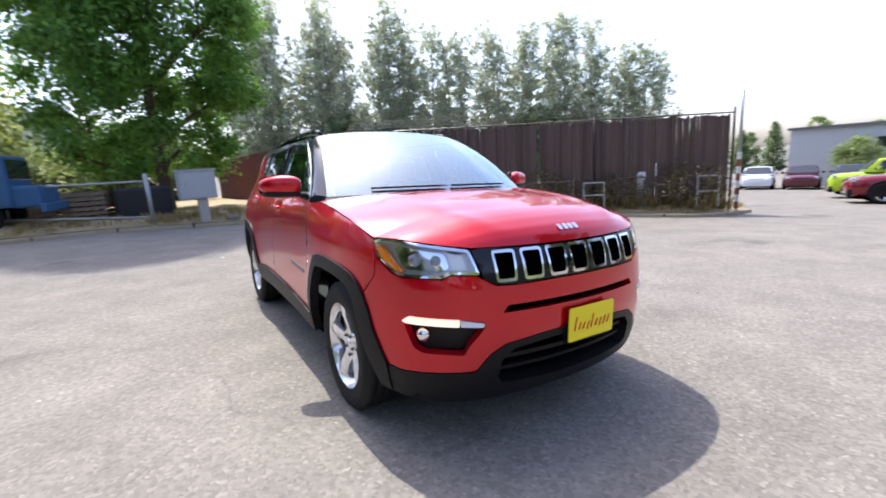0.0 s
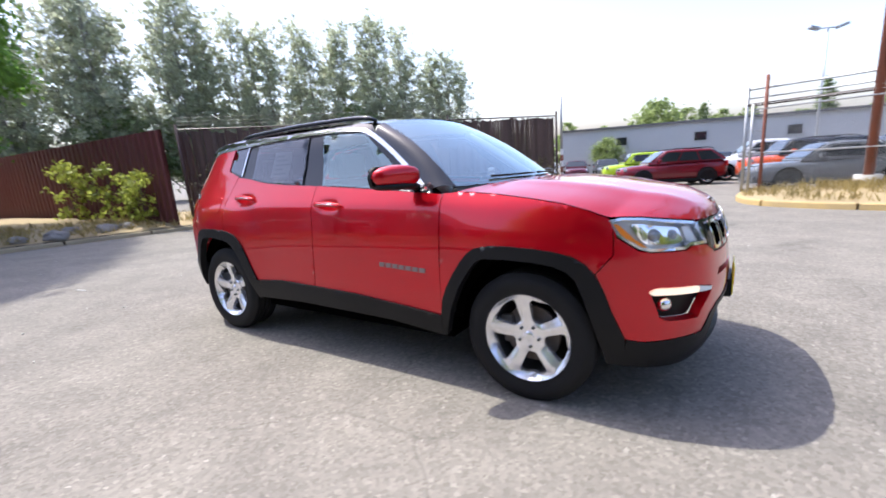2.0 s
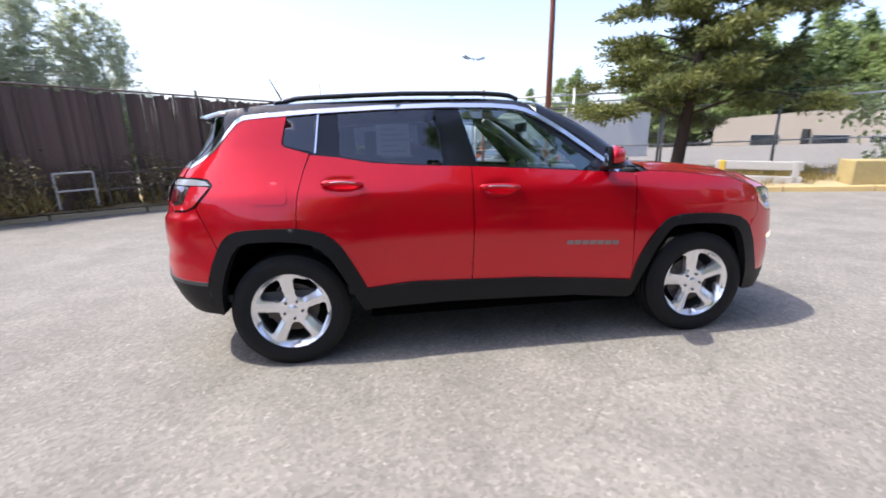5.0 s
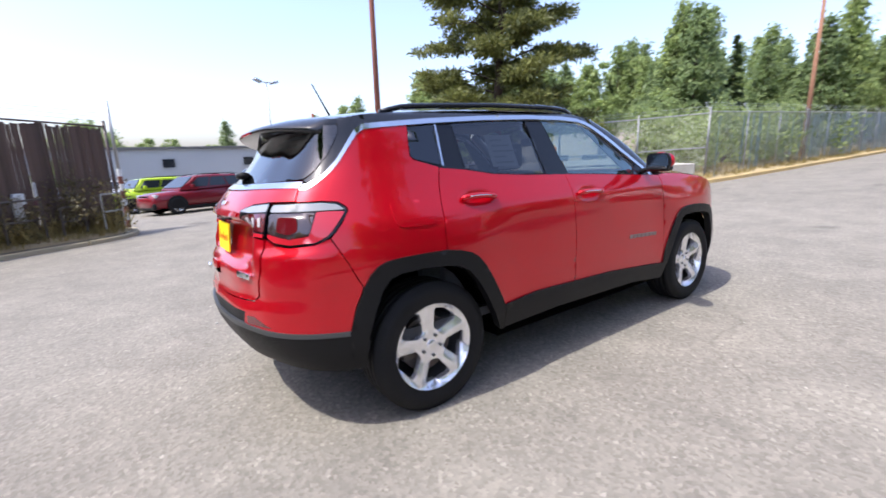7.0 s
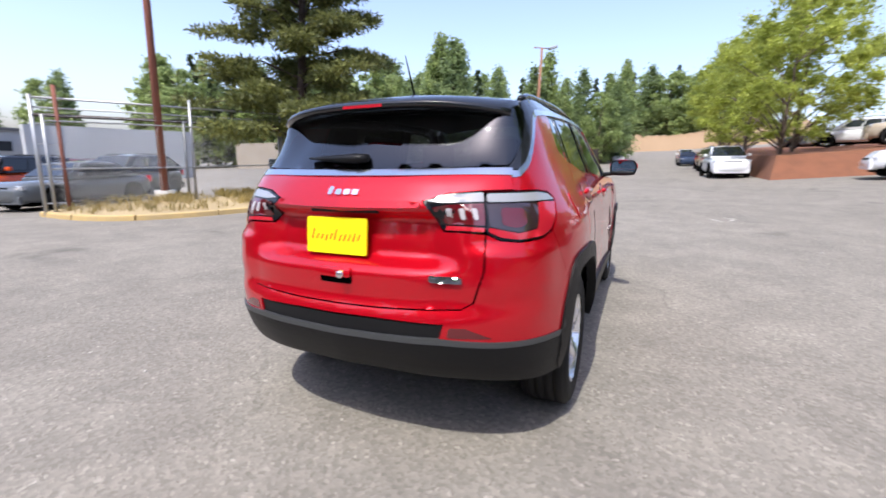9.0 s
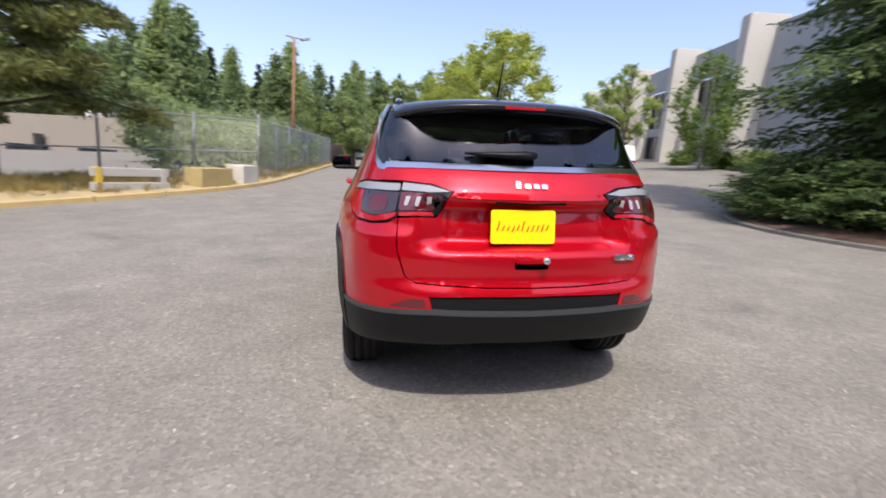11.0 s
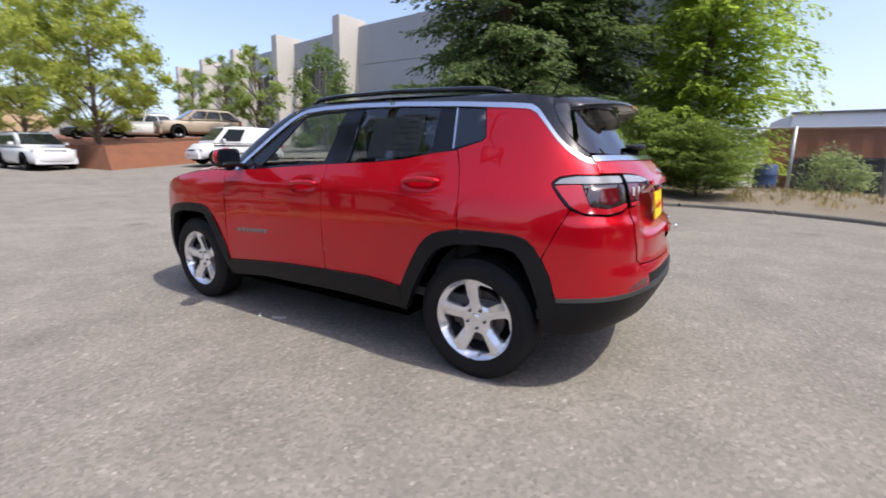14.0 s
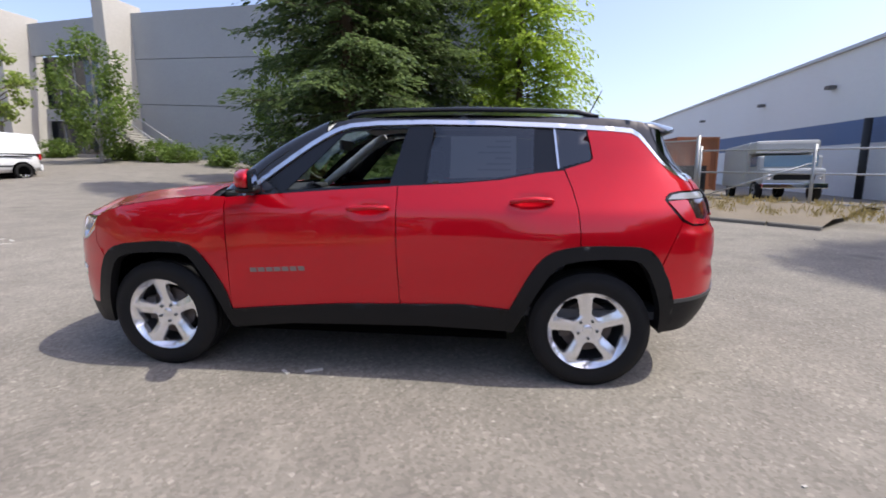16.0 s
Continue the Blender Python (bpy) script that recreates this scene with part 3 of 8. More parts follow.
def link_fence(name, line, high, label, post_every=3.0, mesh_mat=GALV, slats=None, wires=3, slat_keep=1.0, rail=True, mid=False, arms=True, post_r=0.03, slat_low=0.05, slat_w=0.038, post_mat=GALV):
    """A chain-link fence: posts, top rail, woven wire, barbed strands and, where it has them, upright slats."""
    root = thing(name, label, "fence", kind="structure")
    rng = random.Random(len(line) + int(high * 10))
    pts = [site(*p) for p in line]
    wv, wf = [], []
    if slats:
        bm = bmesh.new()
        bmesh.ops.create_cube(bm, size=1.0)
        slat_mesh = bpy.data.meshes.new("slat")
        bm.to_mesh(slat_mesh)
        bm.free()
        slat_mesh.materials.append(slats)
    for run, (a, b) in enumerate(zip(pts, pts[1:])):
        h = Vector((b.x - a.x, b.y - a.y, 0))
        keep_ = slat_keep[run] if isinstance(slat_keep, tuple) else slat_keep
        ln = h.length
        d = h / ln
        nrm = Vector((-d.y, d.x, 0))
        k = max(1, round(ln / post_every))
        at = lambda t: a + (b - a) * t
        for i in range(k + 1):
            p = at(i / k)
            ph = high + (0.12 if i in (0, k) else 0.0)
            tube("post", p - Vector((0, 0, 0.1)), p + Vector((0, 0, ph)), post_r * (1.3 if i in (0, k) else 1.0), post_mat, root, seg=8)
            if arms:
                tube("barb_arm", p + Vector((0, 0, high - 0.02)), p + Vector((0, 0, high + 0.32)) + nrm * 0.22, 0.014, GALV, root, seg=5)
        if rail:
            tube("top_rail", at(0) + Vector((0, 0, high - 0.03)), at(1) + Vector((0, 0, high - 0.03)), 0.022, post_mat, root, seg=6)
        if mid:
            tube("mid_rail", at(0) + Vector((0, 0, high * 0.5)), at(1) + Vector((0, 0, high * 0.5)), 0.02, GALV, root, seg=6)
        for wi in range(wires):
            q = Vector((0, 0, high + 0.10 + 0.10 * wi)) + nrm * (0.07 + 0.07 * wi if arms else 0)
            n = max(2, int(ln / 1.5))
            for i in range(n):
                s0, s1 = at(i / n) + q, at((i + 1) / n) + q
                o = len(wv)
                for s in (s0, s1):
                    wv += [s + Vector((0, 0, 0.006)), s - nrm * 0.006, s + nrm * 0.006]
                wf += [(o, o + 1, o + 4, o + 3), (o + 1, o + 2, o + 5, o + 4), (o + 2, o, o + 3, o + 5)]
        sp = 0.075
        n = int((ln + high) / sp)
        for lean in (1, -1):
            for i in range(n):
                s0 = i * sp - (high if lean > 0 else 0)
                x0, z0, x1, z1 = s0, 0.05, s0 + lean * high, high - 0.03
                if x0 < 0:
                    z0, x0 = z0 + (-x0) * 1.0, 0
                if x1 < 0:
                    z1, x1 = z1 + x1, 0
                if x1 > ln:
                    z1, x1 = z1 - (x1 - ln), ln
                if x0 > ln:
                    z0, x0 = z0 + (x0 - ln), ln
                if z1 - z0 < 0.05:
                    continue
                o = len(wv)
                for xx, zz in ((x0, z0), (x1, z1)):
                    c = at(xx / ln) + Vector((0, 0, zz))
                    wv += [c + nrm * 0.002 + d * 0.0014, c - nrm * 0.002 + d * 0.0014, c - d * 0.002]
                wf += [(o, o + 1, o + 4, o + 3), (o + 1, o + 2, o + 5, o + 4), (o + 2, o, o + 3, o + 5)]
        if slats:
            n = int(ln / 0.085)
            for i in range(n):
                if rng.random() > keep_ * (0.72 if isinstance(slat_keep, tuple) and run == 2 and i > 0.80 * n else 1.0):
                    continue
                x = (i + 0.5) / n
                w, z0, z1 = slat_w + rng.uniform(-0.003, 0.003), slat_low + rng.uniform(0, 0.05), high - 0.05 - abs(rng.gauss(0, 0.05))
                c = at(x) + nrm * rng.uniform(-0.012, 0.012)
                tw = d * w + nrm * rng.uniform(-0.008, 0.008)
                slat = new("slat", slat_mesh)
                slat.parent = root
                ax = tw.normalized()
                up_ = (Vector((0, 0, 1)) + d * rng.uniform(-0.006, 0.006)).normalized()
                m = Matrix.Identity(4)
                m.col[0], m.col[1], m.col[2], m.col[3] = (*(ax * (w * 2)), 0), (*(up_.cross(ax).normalized() * 0.006), 0), (*(up_ * (z1 - z0)), 0), (*(c + Vector((0, 0, (z0 + z1) / 2))), 1)
                slat.matrix_basis = m
    wm = mesh_object("woven_wire", wv, wf, mesh_mat, root)
    wm["kind"] = "stuff"
    return root


link_fence("fence_west", [(-11.45, 4.15), (-8.5, 7.05), (-5.6, 9.75), (-2.84, 12.25)], 2.88, "tall chain-link fence with dark brown slats and barbed wire", slats=SLAT, slat_keep=(0.99, 0.98, 0.965), arms=False, mid=False, slat_w=0.0425, mesh_mat=SLAT, post_mat=SLAT)
link_fence("fence_gate", [(2.64, 12.7), (5.6, 11.6), (8.6, 10.8), (11.2, 8.9), (13.3, 6.95), (14.75, 5.1)], 2.45, "galvanised chain-link fence with pipe rails", wires=2, arms=False, mid=True, post_every=4.5)
link_fence("fence_east", [(14.75, 5.1), (24, 4.9), (33, 4.75), (42, 4.6)], 2.5, "chain-link fence with blue-green slats and barbed wire", slats=TEAL, slat_keep=(0.16, 0.62, 0.85), slat_w=0.030)


def board_fence():
    """A dark board fence that goes on along the road past the chain-link."""
    root = thing("fence_board", "dark brown board fence along the road", "fence", kind="structure")
    a, b, n = np.array((42.4, 4.6)), np.array((104.0, 3.6)), 30
    for k in range(n):
        p, q = a + (b - a) * k / n, a + (b - a) * (k + 0.94) / n
        slab("fence_panel", tuple(p), tuple(q), 0.05, 0.05, 1.95, BOARD, root)
        c = site(*p)
        box("fence_post", (c.x, c.y, c.z + 1.0), (0.12, 0.12, 2.2), BOARD, root)


BOARD = weathered("brown_boards", (0.085, 0.055, 0.04), 0.85, 0.8, 0.5, (0.04, 0.03, 0.022), 0.4, 20, per_object=0.25)
board_fence()
# ---- panels cut from curved skins ----
from mathutils.geometry import delaunay_2d_cdt


def in_poly(poly, pts):
    x, y = pts[:, 0], pts[:, 1]
    ins = np.zeros(len(pts), bool)
    n = len(poly)
    for i in range(n):
        (x1, y1), (x2, y2) = poly[i], poly[(i + 1) % n]
        c = ((y1 > y) != (y2 > y))
        with np.errstate(divide="ignore", invalid="ignore"):
            ins ^= c & (x < (x2 - x1) * (y - y1) / (y2 - y1 + 1e-15) + x1)
    return ins


def resample(poly, step):
    out = []
    n = len(poly)
    for i in range(n):
        a, b = np.array(poly[i], float), np.array(poly[(i + 1) % n], float)
        k = max(1, int(np.linalg.norm(b - a) / step + 0.5))
        out += [a + (b - a) * t / k for t in range(k)]
    return np.array(out)


def rounded(poly, r=0.01, n=3):
    """The same outline with its corners rounded."""
    out, m = [], len(poly)
    for i in range(m):
        p, a, b = (np.array(poly[k % m], float) for k in (i, i - 1, i + 1))
        da, db = a - p, b - p
        la, lb = np.linalg.norm(da), np.linalg.norm(db)
        q = min(r, 0.45 * la, 0.45 * lb)
        s, e = p + da / la * q, p + db / lb * q
        for t in np.linspace(0, 1, n + 1):
            out.append(tuple((1 - t) ** 2 * s + 2 * t * (1 - t) * p + t * t * e))
    return out


def panel(name, poly, mat, parent, fn, out=0.0, thick=0.012, step=0.04, label="", holes=()):
    """A sheet of the given outline, bent onto the skin fn(a, b, out), with its edges turned in by thick."""
    loops = [resample(poly, step)] + [resample(h, step) for h in holes]
    allb = np.concatenate(loops)
    lo, hi = allb.min(0), allb.max(0)
    gx, gy = np.meshgrid(np.arange(lo[0] + step / 2, hi[0], step), np.arange(lo[1] + step / 2, hi[1], step))
    g = np.stack([gx.ravel(), gy.ravel()], 1)
    if len(g):
        keep = in_poly(loops[0], g)
        for h in loops[1:]:
            keep &= ~in_poly(h, g)
        g = g[keep]
    if len(g):
        d = np.min(np.linalg.norm(g[:, None, :] - allb[None], axis=2), axis=1)
        g = g[d > 0.35 * step]
    pts = np.concatenate([allb, g]) if len(g) else allb
    edges, at = [], 0
    for l in loops:
        k = len(l)
        edges += [(at + i, at + (i + 1) % k) for i in range(k)]
        at += k
    vs, _, fs, *_ = delaunay_2d_cdt([Vector(p) for p in pts], edges, [], 0, 1e-7)
    v2 = np.array([tuple(v) for v in vs])
    tri = np.array([f for f in fs if len(f) == 3])
    cen = v2[tri].mean(1)
    keep = in_poly(loops[0], cen)
    for h in loops[1:]:
        keep &= ~in_poly(h, cen)
    tri = tri[keep]
    top = np.array(fn(v2[:, 0], v2[:, 1], out)).T
    c = np.array(fn(cen[keep][:, 0], cen[keep][:, 1], out + 0.02)).T
    nrm = np.cross(top[tri[:, 1]] - top[tri[:, 0]], top[tri[:, 2]] - top[tri[:, 0]])
    flip = (nrm * (c - top[tri].mean(1))).sum(1) < 0
    tri[flip] = tri[flip][:, ::-1]
    verts, faces = list(top), [tuple(map(int, t)) for t in tri]
    if thick:
        for k, l in enumerate(loops):
            a = np.array(fn(l[:, 0], l[:, 1], out)).T
            b = np.array(fn(l[:, 0], l[:, 1], out - thick)).T
            s, n = len(verts), len(l)
            verts += list(a) + list(b)
            faces += [(s + i, s + (i + 1) % n, s + n + (i + 1) % n, s + n + i) for i in range(n)]
    return mesh_object(name, verts, faces, mat, parent, label, smooth=True)


def patch(name, fn, na, nb, mat, parent, label=""):
    """A grid sheet: fn(a, b) gives the points for a, b from 0 to 1."""
    a, b = np.meshgrid(np.linspace(0, 1, na), np.linspace(0, 1, nb), indexing="ij")
    p = np.array(fn(a.ravel(), b.ravel())).T
    f = [(i * nb + j, (i + 1) * nb + j, (i + 1) * nb + j + 1, i * nb + j + 1) for i in range(na - 1) for j in range(nb - 1)]
    return mesh_object(name, p, f, mat, parent, label, smooth=True)


def flank(s):
    def fn(u, z, o):
        p = wrap(u, z, np.full(np.shape(u), o))
        return np.array([p[0], p[1] * s, p[2]])
    return fn


def ahead(v, z, o):
    p = wrap(U_NOSE - np.abs(v), z, np.full(np.shape(v), o))
    return np.array([p[0], p[1] * np.sign(v), p[2]])


def gate_dip(v, z):
    """The hollow in the tailgate round the plate."""
    return -0.080 * (1 - ease(0.39, 0.57, np.abs(v))) * ease(1.075, 1.052, z) * ease(0.825, 0.905, z)


def behind(v, z, o):
    p = wrap(U_TAIL + np.abs(v), z, np.asarray(o + gate_dip(v, z)) + np.zeros(np.shape(v)))
    return np.array([p[0], p[1] * np.sign(v), p[2]])


def wheel_face(r, a):
    """How far the face of the rim stands back at radius r and angle a; each spoke has an off-centre ridge."""
    phi = (a - math.pi / 2 + math.pi / 5) % (2 * math.pi / 5) - math.pi / 5
    d = r * np.sin(phi) - 0.004
    ridge = (0.22 * np.maximum(0, d) + 0.42 * np.maximum(0, -d)) * ease(0.07, 0.10, r) * ease(0.228, 0.212, r)
    return -0.008 - 0.026 * ease(0.20, 0.05, r) + 0.010 * ease(0.222, 0.234, r) - ridge


def build_wheel(parent, at, mats=(ALLOY, RUBBER), name="wheel"):
    tyre_r, rim_r = 0.345, 0.236
    fn = lambda a, b, o: np.array([a, wheel_face(np.hypot(a, b), np.arctan2(b, a)) + o, b])
    circle = [(rim_r * math.cos(t), rim_r * math.sin(t)) for t in np.linspace(0, 2 * math.pi, 60, endpoint=False)]
    holes = []
    for k in range(5):
        c = math.pi / 2 + 2 * math.pi * (k + 0.5) / 5
        h = [(0.090, -0.27), (0.140, -0.38), (0.190, -0.42), (0.204, -0.35), (0.209, 0.0), (0.207, 0.34), (0.196, 0.42), (0.140, 0.36), (0.090, 0.25), (0.083, 0.0)]
        holes.append(rounded([(r * math.cos(c + a), r * math.sin(c + a)) for r, a in h], 0.012))
    w = panel(name, circle, mats[0], parent, fn, 0.0, 0.034, 0.012, "silver five-spoke alloy wheel", holes)
    w.matrix_basis = at
    bm = bmesh.new()
    prof = [(0.232, 0.005), (0.243, 0.004), (0.262, 0.010), (0.296, 0.013), (0.322, 0.004), (0.336, -0.012)]
    for y in (-0.030, -0.075, -0.120, -0.165):
        prof += [(0.3445, y + 0.016), (0.3455, y), (0.345, y - 0.018), (0.337, y - 0.020), (0.337, y - 0.026)]
    prof += [(0.338, -0.205), (0.32, -0.222), (0.28, -0.226), (0.235, -0.215), (0.232, 0.005)]
    lathe(bm, prof, 72)
    part("tyre", bm, mats[1], w, "black rubber tyre", smooth=True)
    bm = bmesh.new()
    lathe(bm, [(0.236, -0.004), (0.224, -0.03), (0.21, -0.06), (0.205, -0.20), (0.0, -0.21)], 40)
    part("rim_barrel", bm, BARREL, w, smooth=True)
    bm = bmesh.new()
    lathe(bm, [(0.0, -0.085), (0.150, -0.085), (0.152, -0.09), (0.152, -0.105), (0.0, -0.105)], 36)
    part("brake_disc", bm, IRON, w)
    box("brake_caliper", (0.125, -0.09, 0.03), (0.07, 0.05, 0.15), IRON, w, bevel=0.012)
    bm = bmesh.new()
    lathe(bm, [(0.0, -0.028), (0.024, -0.029), (0.029, -0.033), (0.030, -0.046)], 24)
    part("hub_cap", bm, mats[0], w, smooth=True)
    for k in range(5):
        c = math.pi / 2 + 2 * math.pi * (k + 0.5) / 5
        bm = bmesh.new()
        lathe(bm, [(0.0, -0.022), (0.0075, -0.023), (0.0095, -0.028), (0.0095, -0.05)], 6)
        lathe(bm, [(0.0095, -0.0355), (0.0185, -0.0355), (0.0190, -0.043)], 12)
        # dark nut and ring: the shade of the nut's recess is put into the colour
        o = part("lug_nut", bm, ALLOY_DARK, w, "wheel nut darkened for the shade of its recess")
        o.location = (0.056 * math.cos(c), 0, 0.056 * math.sin(c))
    return w


# outlines shared by neighbouring panels, as (u, z)
SILL_TOP = [(-0.857, 0.473), (-0.577, 0.493), (0.158, 0.470), (0.58, 0.436), (0.828, 0.412)]
ARCH_R = [(-0.857, 0.473), (-0.896, 0.555), (-0.948, 0.655), (-0.995, 0.735), (-1.040, 0.785), (-1.085, 0.815), (-1.150, 0.836), (-1.236, 0.850), (-1.360, 0.856),
          (-1.489, 0.855), (-1.560, 0.849), (-1.612, 0.832), (-1.655, 0.795), (-1.689, 0.745), (-1.730, 0.660), (-1.770, 0.540)]
ARCH_R_IN = [(-0.885, 0.335), (-0.93, 0.43), (-1.005, 0.575), (-1.055, 0.66), (-1.11, 0.725), (-1.17, 0.757), (-1.241, 0.772), (-1.36, 0.784), (-1.50, 0.782), (-1.56, 0.765),
             (-1.605, 0.715), (-1.650, 0.615), (-1.69, 0.50), (-1.72, 0.36)]
ARCH_F = [(0.828, 0.412), (0.848, 0.515), (0.872, 0.575), (0.925, 0.665), (0.981, 0.742), (1.020, 0.785), (1.062, 0.812), (1.140, 0.828), (1.260, 0.830), (1.377, 0.823),
          (1.480, 0.811), (1.567, 0.790), (1.625, 0.755), (1.664, 0.712), (1.700, 0.640), (1.735, 0.54), (1.80, 0.40)]
ARCH_F_IN = [(0.845, 0.295), (0.90, 0.46), (0.965, 0.60), (1.035, 0.704), (1.070, 0.742), (1.111, 0.760), (1.24, 0.764), (1.381, 0.757), (1.47, 0.745), (1.539, 0.720),
             (1.580, 0.68), (1.61, 0.61), (1.66, 0.46), (1.72, 0.27)]
BELT = [(-1.140, 1.262), (-0.989, 1.238), (-0.793, 1.202), (-0.544, 1.181), (-0.205, 1.164), (0.20, 1.138), (0.56, 1.112), (0.79, 1.096)]
CHROME_UP = [(-1.950, 1.222), (-1.875, 1.258), (-1.790, 1.318), (-1.690, 1.398), (-1.600, 1.462), (-1.535, 1.487), (-1.427, 1.497), (-1.110, 1.519), (-0.730, 1.537), (-0.350, 1.545), (-0.05, 1.540),
             (0.110, 1.527), (0.180, 1.507), (0.250, 1.474), (0.340, 1.420), (0.440, 1.352), (0.540, 1.278), (0.640, 1.200), (0.740, 1.118)]


def lowered(line, d):
    """A line of points moved to its own inner side by d."""
    out = []
    for i, p in enumerate(line):
        a, b = np.array(line[max(i - 1, 0)]), np.array(line[min(i + 1, len(line) - 1)])
        t = (b - a) / np.linalg.norm(b - a)
        out.append((p[0] + t[1] * d, p[1] - t[0] * d))
    return out


CHROME_LOW = lowered(CHROME_UP, 0.026)


def top_at(x, drop=0.0):
    """Height of the window tops at x."""
    xs, zs = zip(*CHROME_LOW)
    return float(np.interp(x, xs, zs)) - drop


def belt_at(x):
    xs, zs = zip(*BELT)
    return float(np.interp(x, xs, zs))


def fill_window(x0b, x0t, x1b, x1t, rise=0.010, drop=0.004, n=7):
    """A pane between the belt and the strip above it, from its hind edge (foot, head) to its front edge."""
    low = [(x, belt_at(x) + rise) for x in np.linspace(x0b, x1b, n)]
    high = [(x, top_at(x, drop)) for x in np.linspace(x1t, x0t, n)]
    return low + high


def script_marks(parent, fn, v0, v1, z0, z1, mat, out, bars=9, name="lettering"):
    """Unreadable script as slanting bars of its size and colour."""
    rng = random.Random(5)
    h = z1 - z0
    w = (v1 - v0) / bars
    for k in range(bars):
        a = v0 + k * w
        top = z1 if k in (0, bars // 2) else z1 - h * rng.uniform(0.25, 0.45)
        low = z0 + h * rng.uniform(0.0, 0.15)
        sl = 0.25 * w
        panel(name, [(a + 0.1 * w, low), (a + 0.42 * w, low), (a + 0.66 * w + sl, top), (a + 0.38 * w + sl, top)], mat, parent, fn, out, 0.001, 0.03)


TOE = 0.40   # how far the mirrors are turned in


def build_main_car():
    car = thing("car", "red compact SUV with black roof, chrome window strip, alloy wheels", "car")
    for s in (1, -1):
        fl = flank(s)
        # front wing
        wing = panel("front_wing", ARCH_F[0:1] + ARCH_F[1:14] + [(1.742, 0.80), (1.750, 0.935), (1.742, 0.962), (1.64, 1.002), (1.50, 1.036), (1.35, 1.060),
                     (1.20, 1.080), (1.05, 1.094), (0.93, 1.100), (0.845, 1.096), (0.838, 0.95), (0.833, 0.70)], RED, car, fl, step=0.025)
        # doors
        fd = panel("front_door", SILL_TOP[2:] + [(0.827, 0.70), (0.832, 0.95), (0.838, 1.092)] + [p for p in BELT[::-1] if p[0] > -0.19] + [(-0.200, 1.1640), (-0.200, 0.80), (-0.217, 0.481)],
                   RED, car, fl, step=0.02, label="glossy red painted door")
        rd = panel("rear_door", [(-0.222, 0.481), (-0.205, 0.80), (-0.205, 1.164)] + [p for p in BELT[::-1] if -1.13 < p[0] < -0.25] + [(-1.146, 1.256), (-1.185, 1.16), (-1.214, 1.05),
                   (-1.228, 0.93), (-1.231, 0.852)] + ARCH_R[6::-1] + [(-0.577, 0.493)], RED, car, fl, step=0.02, label="glossy red painted door")
        panel("rear_wing", [(-1.236, 0.852)] + ARCH_R[8:14] + [(-1.745, 0.86), (-1.800, 0.955), (-1.816, 0.981), (-1.792, 1.004), (-1.760, 1.036), (-1.720, 1.082), (-1.709, 1.100), (-1.722, 1.118), (-1.755, 1.137), (-1.845, 1.147), (-1.990, 1.148), (-2.00, 1.205)]
              + [p for p in CHROME_LOW if p[0] < -1.30] + [(-1.275, top_at(-1.275)), (-1.292, 1.40), (-1.306, 1.325), (-1.290, 1.305), (-1.152, 1.262), (-1.190, 1.16), (-1.219, 1.05), (-1.233, 0.93)],
              RED, car, fl, step=0.025, label="red painted rear quarter with roof pillar")
        if s < 0:
            panel("fuel_flap", rounded([(-1.500, 1.118), (-1.283, 1.106), (-1.272, 0.985), (-1.487, 0.990)], 0.04, 4), RED, car, fl, 0.0035, 0.008, 0.03)
        # plastic cladding
        panel("wheel_arch_trim", ARCH_F[:16] + [(1.798, 0.405), (1.800, 0.262), (1.745, 0.266)] + ARCH_F_IN[::-1] + [(0.828, 0.300)], CLAD, car, fl, 0.012, 0.05, 0.03, "matt black plastic arch trim")
        panel("wheel_arch_trim", ARCH_R[::-1] + [(-0.857, 0.330)] + ARCH_R_IN + [(-1.742, 0.345), (-1.775, 0.40)], CLAD, car, fl, 0.012, 0.05, 0.03, "matt black plastic arch trim")
        panel("sill_trim", SILL_TOP + [(0.828, 0.292), (0.44, 0.335), (-0.37, 0.352), (-0.857, 0.340)], CLAD, car, fl, 0.014, 0.06, 0.04, "matt black plastic sill")
        # side glass, its frames and the bright strip
        panel("window_frame", [p for p in BELT] + [(0.742, 1.108)] + [p for p in CHROME_LOW[::-1] if -1.31 < p[0]] + [(-1.275, top_at(-1.275)), (-1.300, 1.325), (-1.286, 1.300)], PIANO, car, fl, -0.012, 0.01, 0.05,
              "black window surround", holes=[fill_window(-0.965, -0.972, -0.372, -0.405, 0.02, 0.012), fill_window(-0.150, -0.240, 0.48, 0.14, 0.02, 0.014, 9)
                                             + []])
        panel("window", fill_window(-0.975, -0.980, -0.365, -0.398), PRIVACY, rd, fl, -0.009, 0.004, 0.06, "dark tinted side window")
        if s < 0:
            panel("window", fill_window(-0.158, -0.248, 0.64, 0.16, n=9), CLEAR, fd, fl, -0.009, 0.004, 0.06, "clear side window")
        panel("quarter_window", [(-1.116, 1.270), (-1.092, top_at(-1.09, 0.006)), (-1.268, top_at(-1.268, 0.008)), (-1.286, 1.40), (-1.297, 1.330), (-1.282, 1.312)], PRIVACY, car, fl, -0.006, 0.004, 0.05, "dark tinted fixed window")
        panel("window_divider", [(-1.122, 1.268), (-1.098, top_at(-1.098, 0.004)), (-1.088, top_at(-1.088, 0.004)), (-1.112, 1.266)], CHROME, car, fl, -0.002, 0.006, 0.06)
        panel("window_divider", [(-0.366, 1.185), (-0.400, top_at(-0.4, 0.004)), (-0.390, top_at(-0.39, 0.004)), (-0.356, 1.185)], PIANO, car, fl, -0.003, 0.006, 0.06)
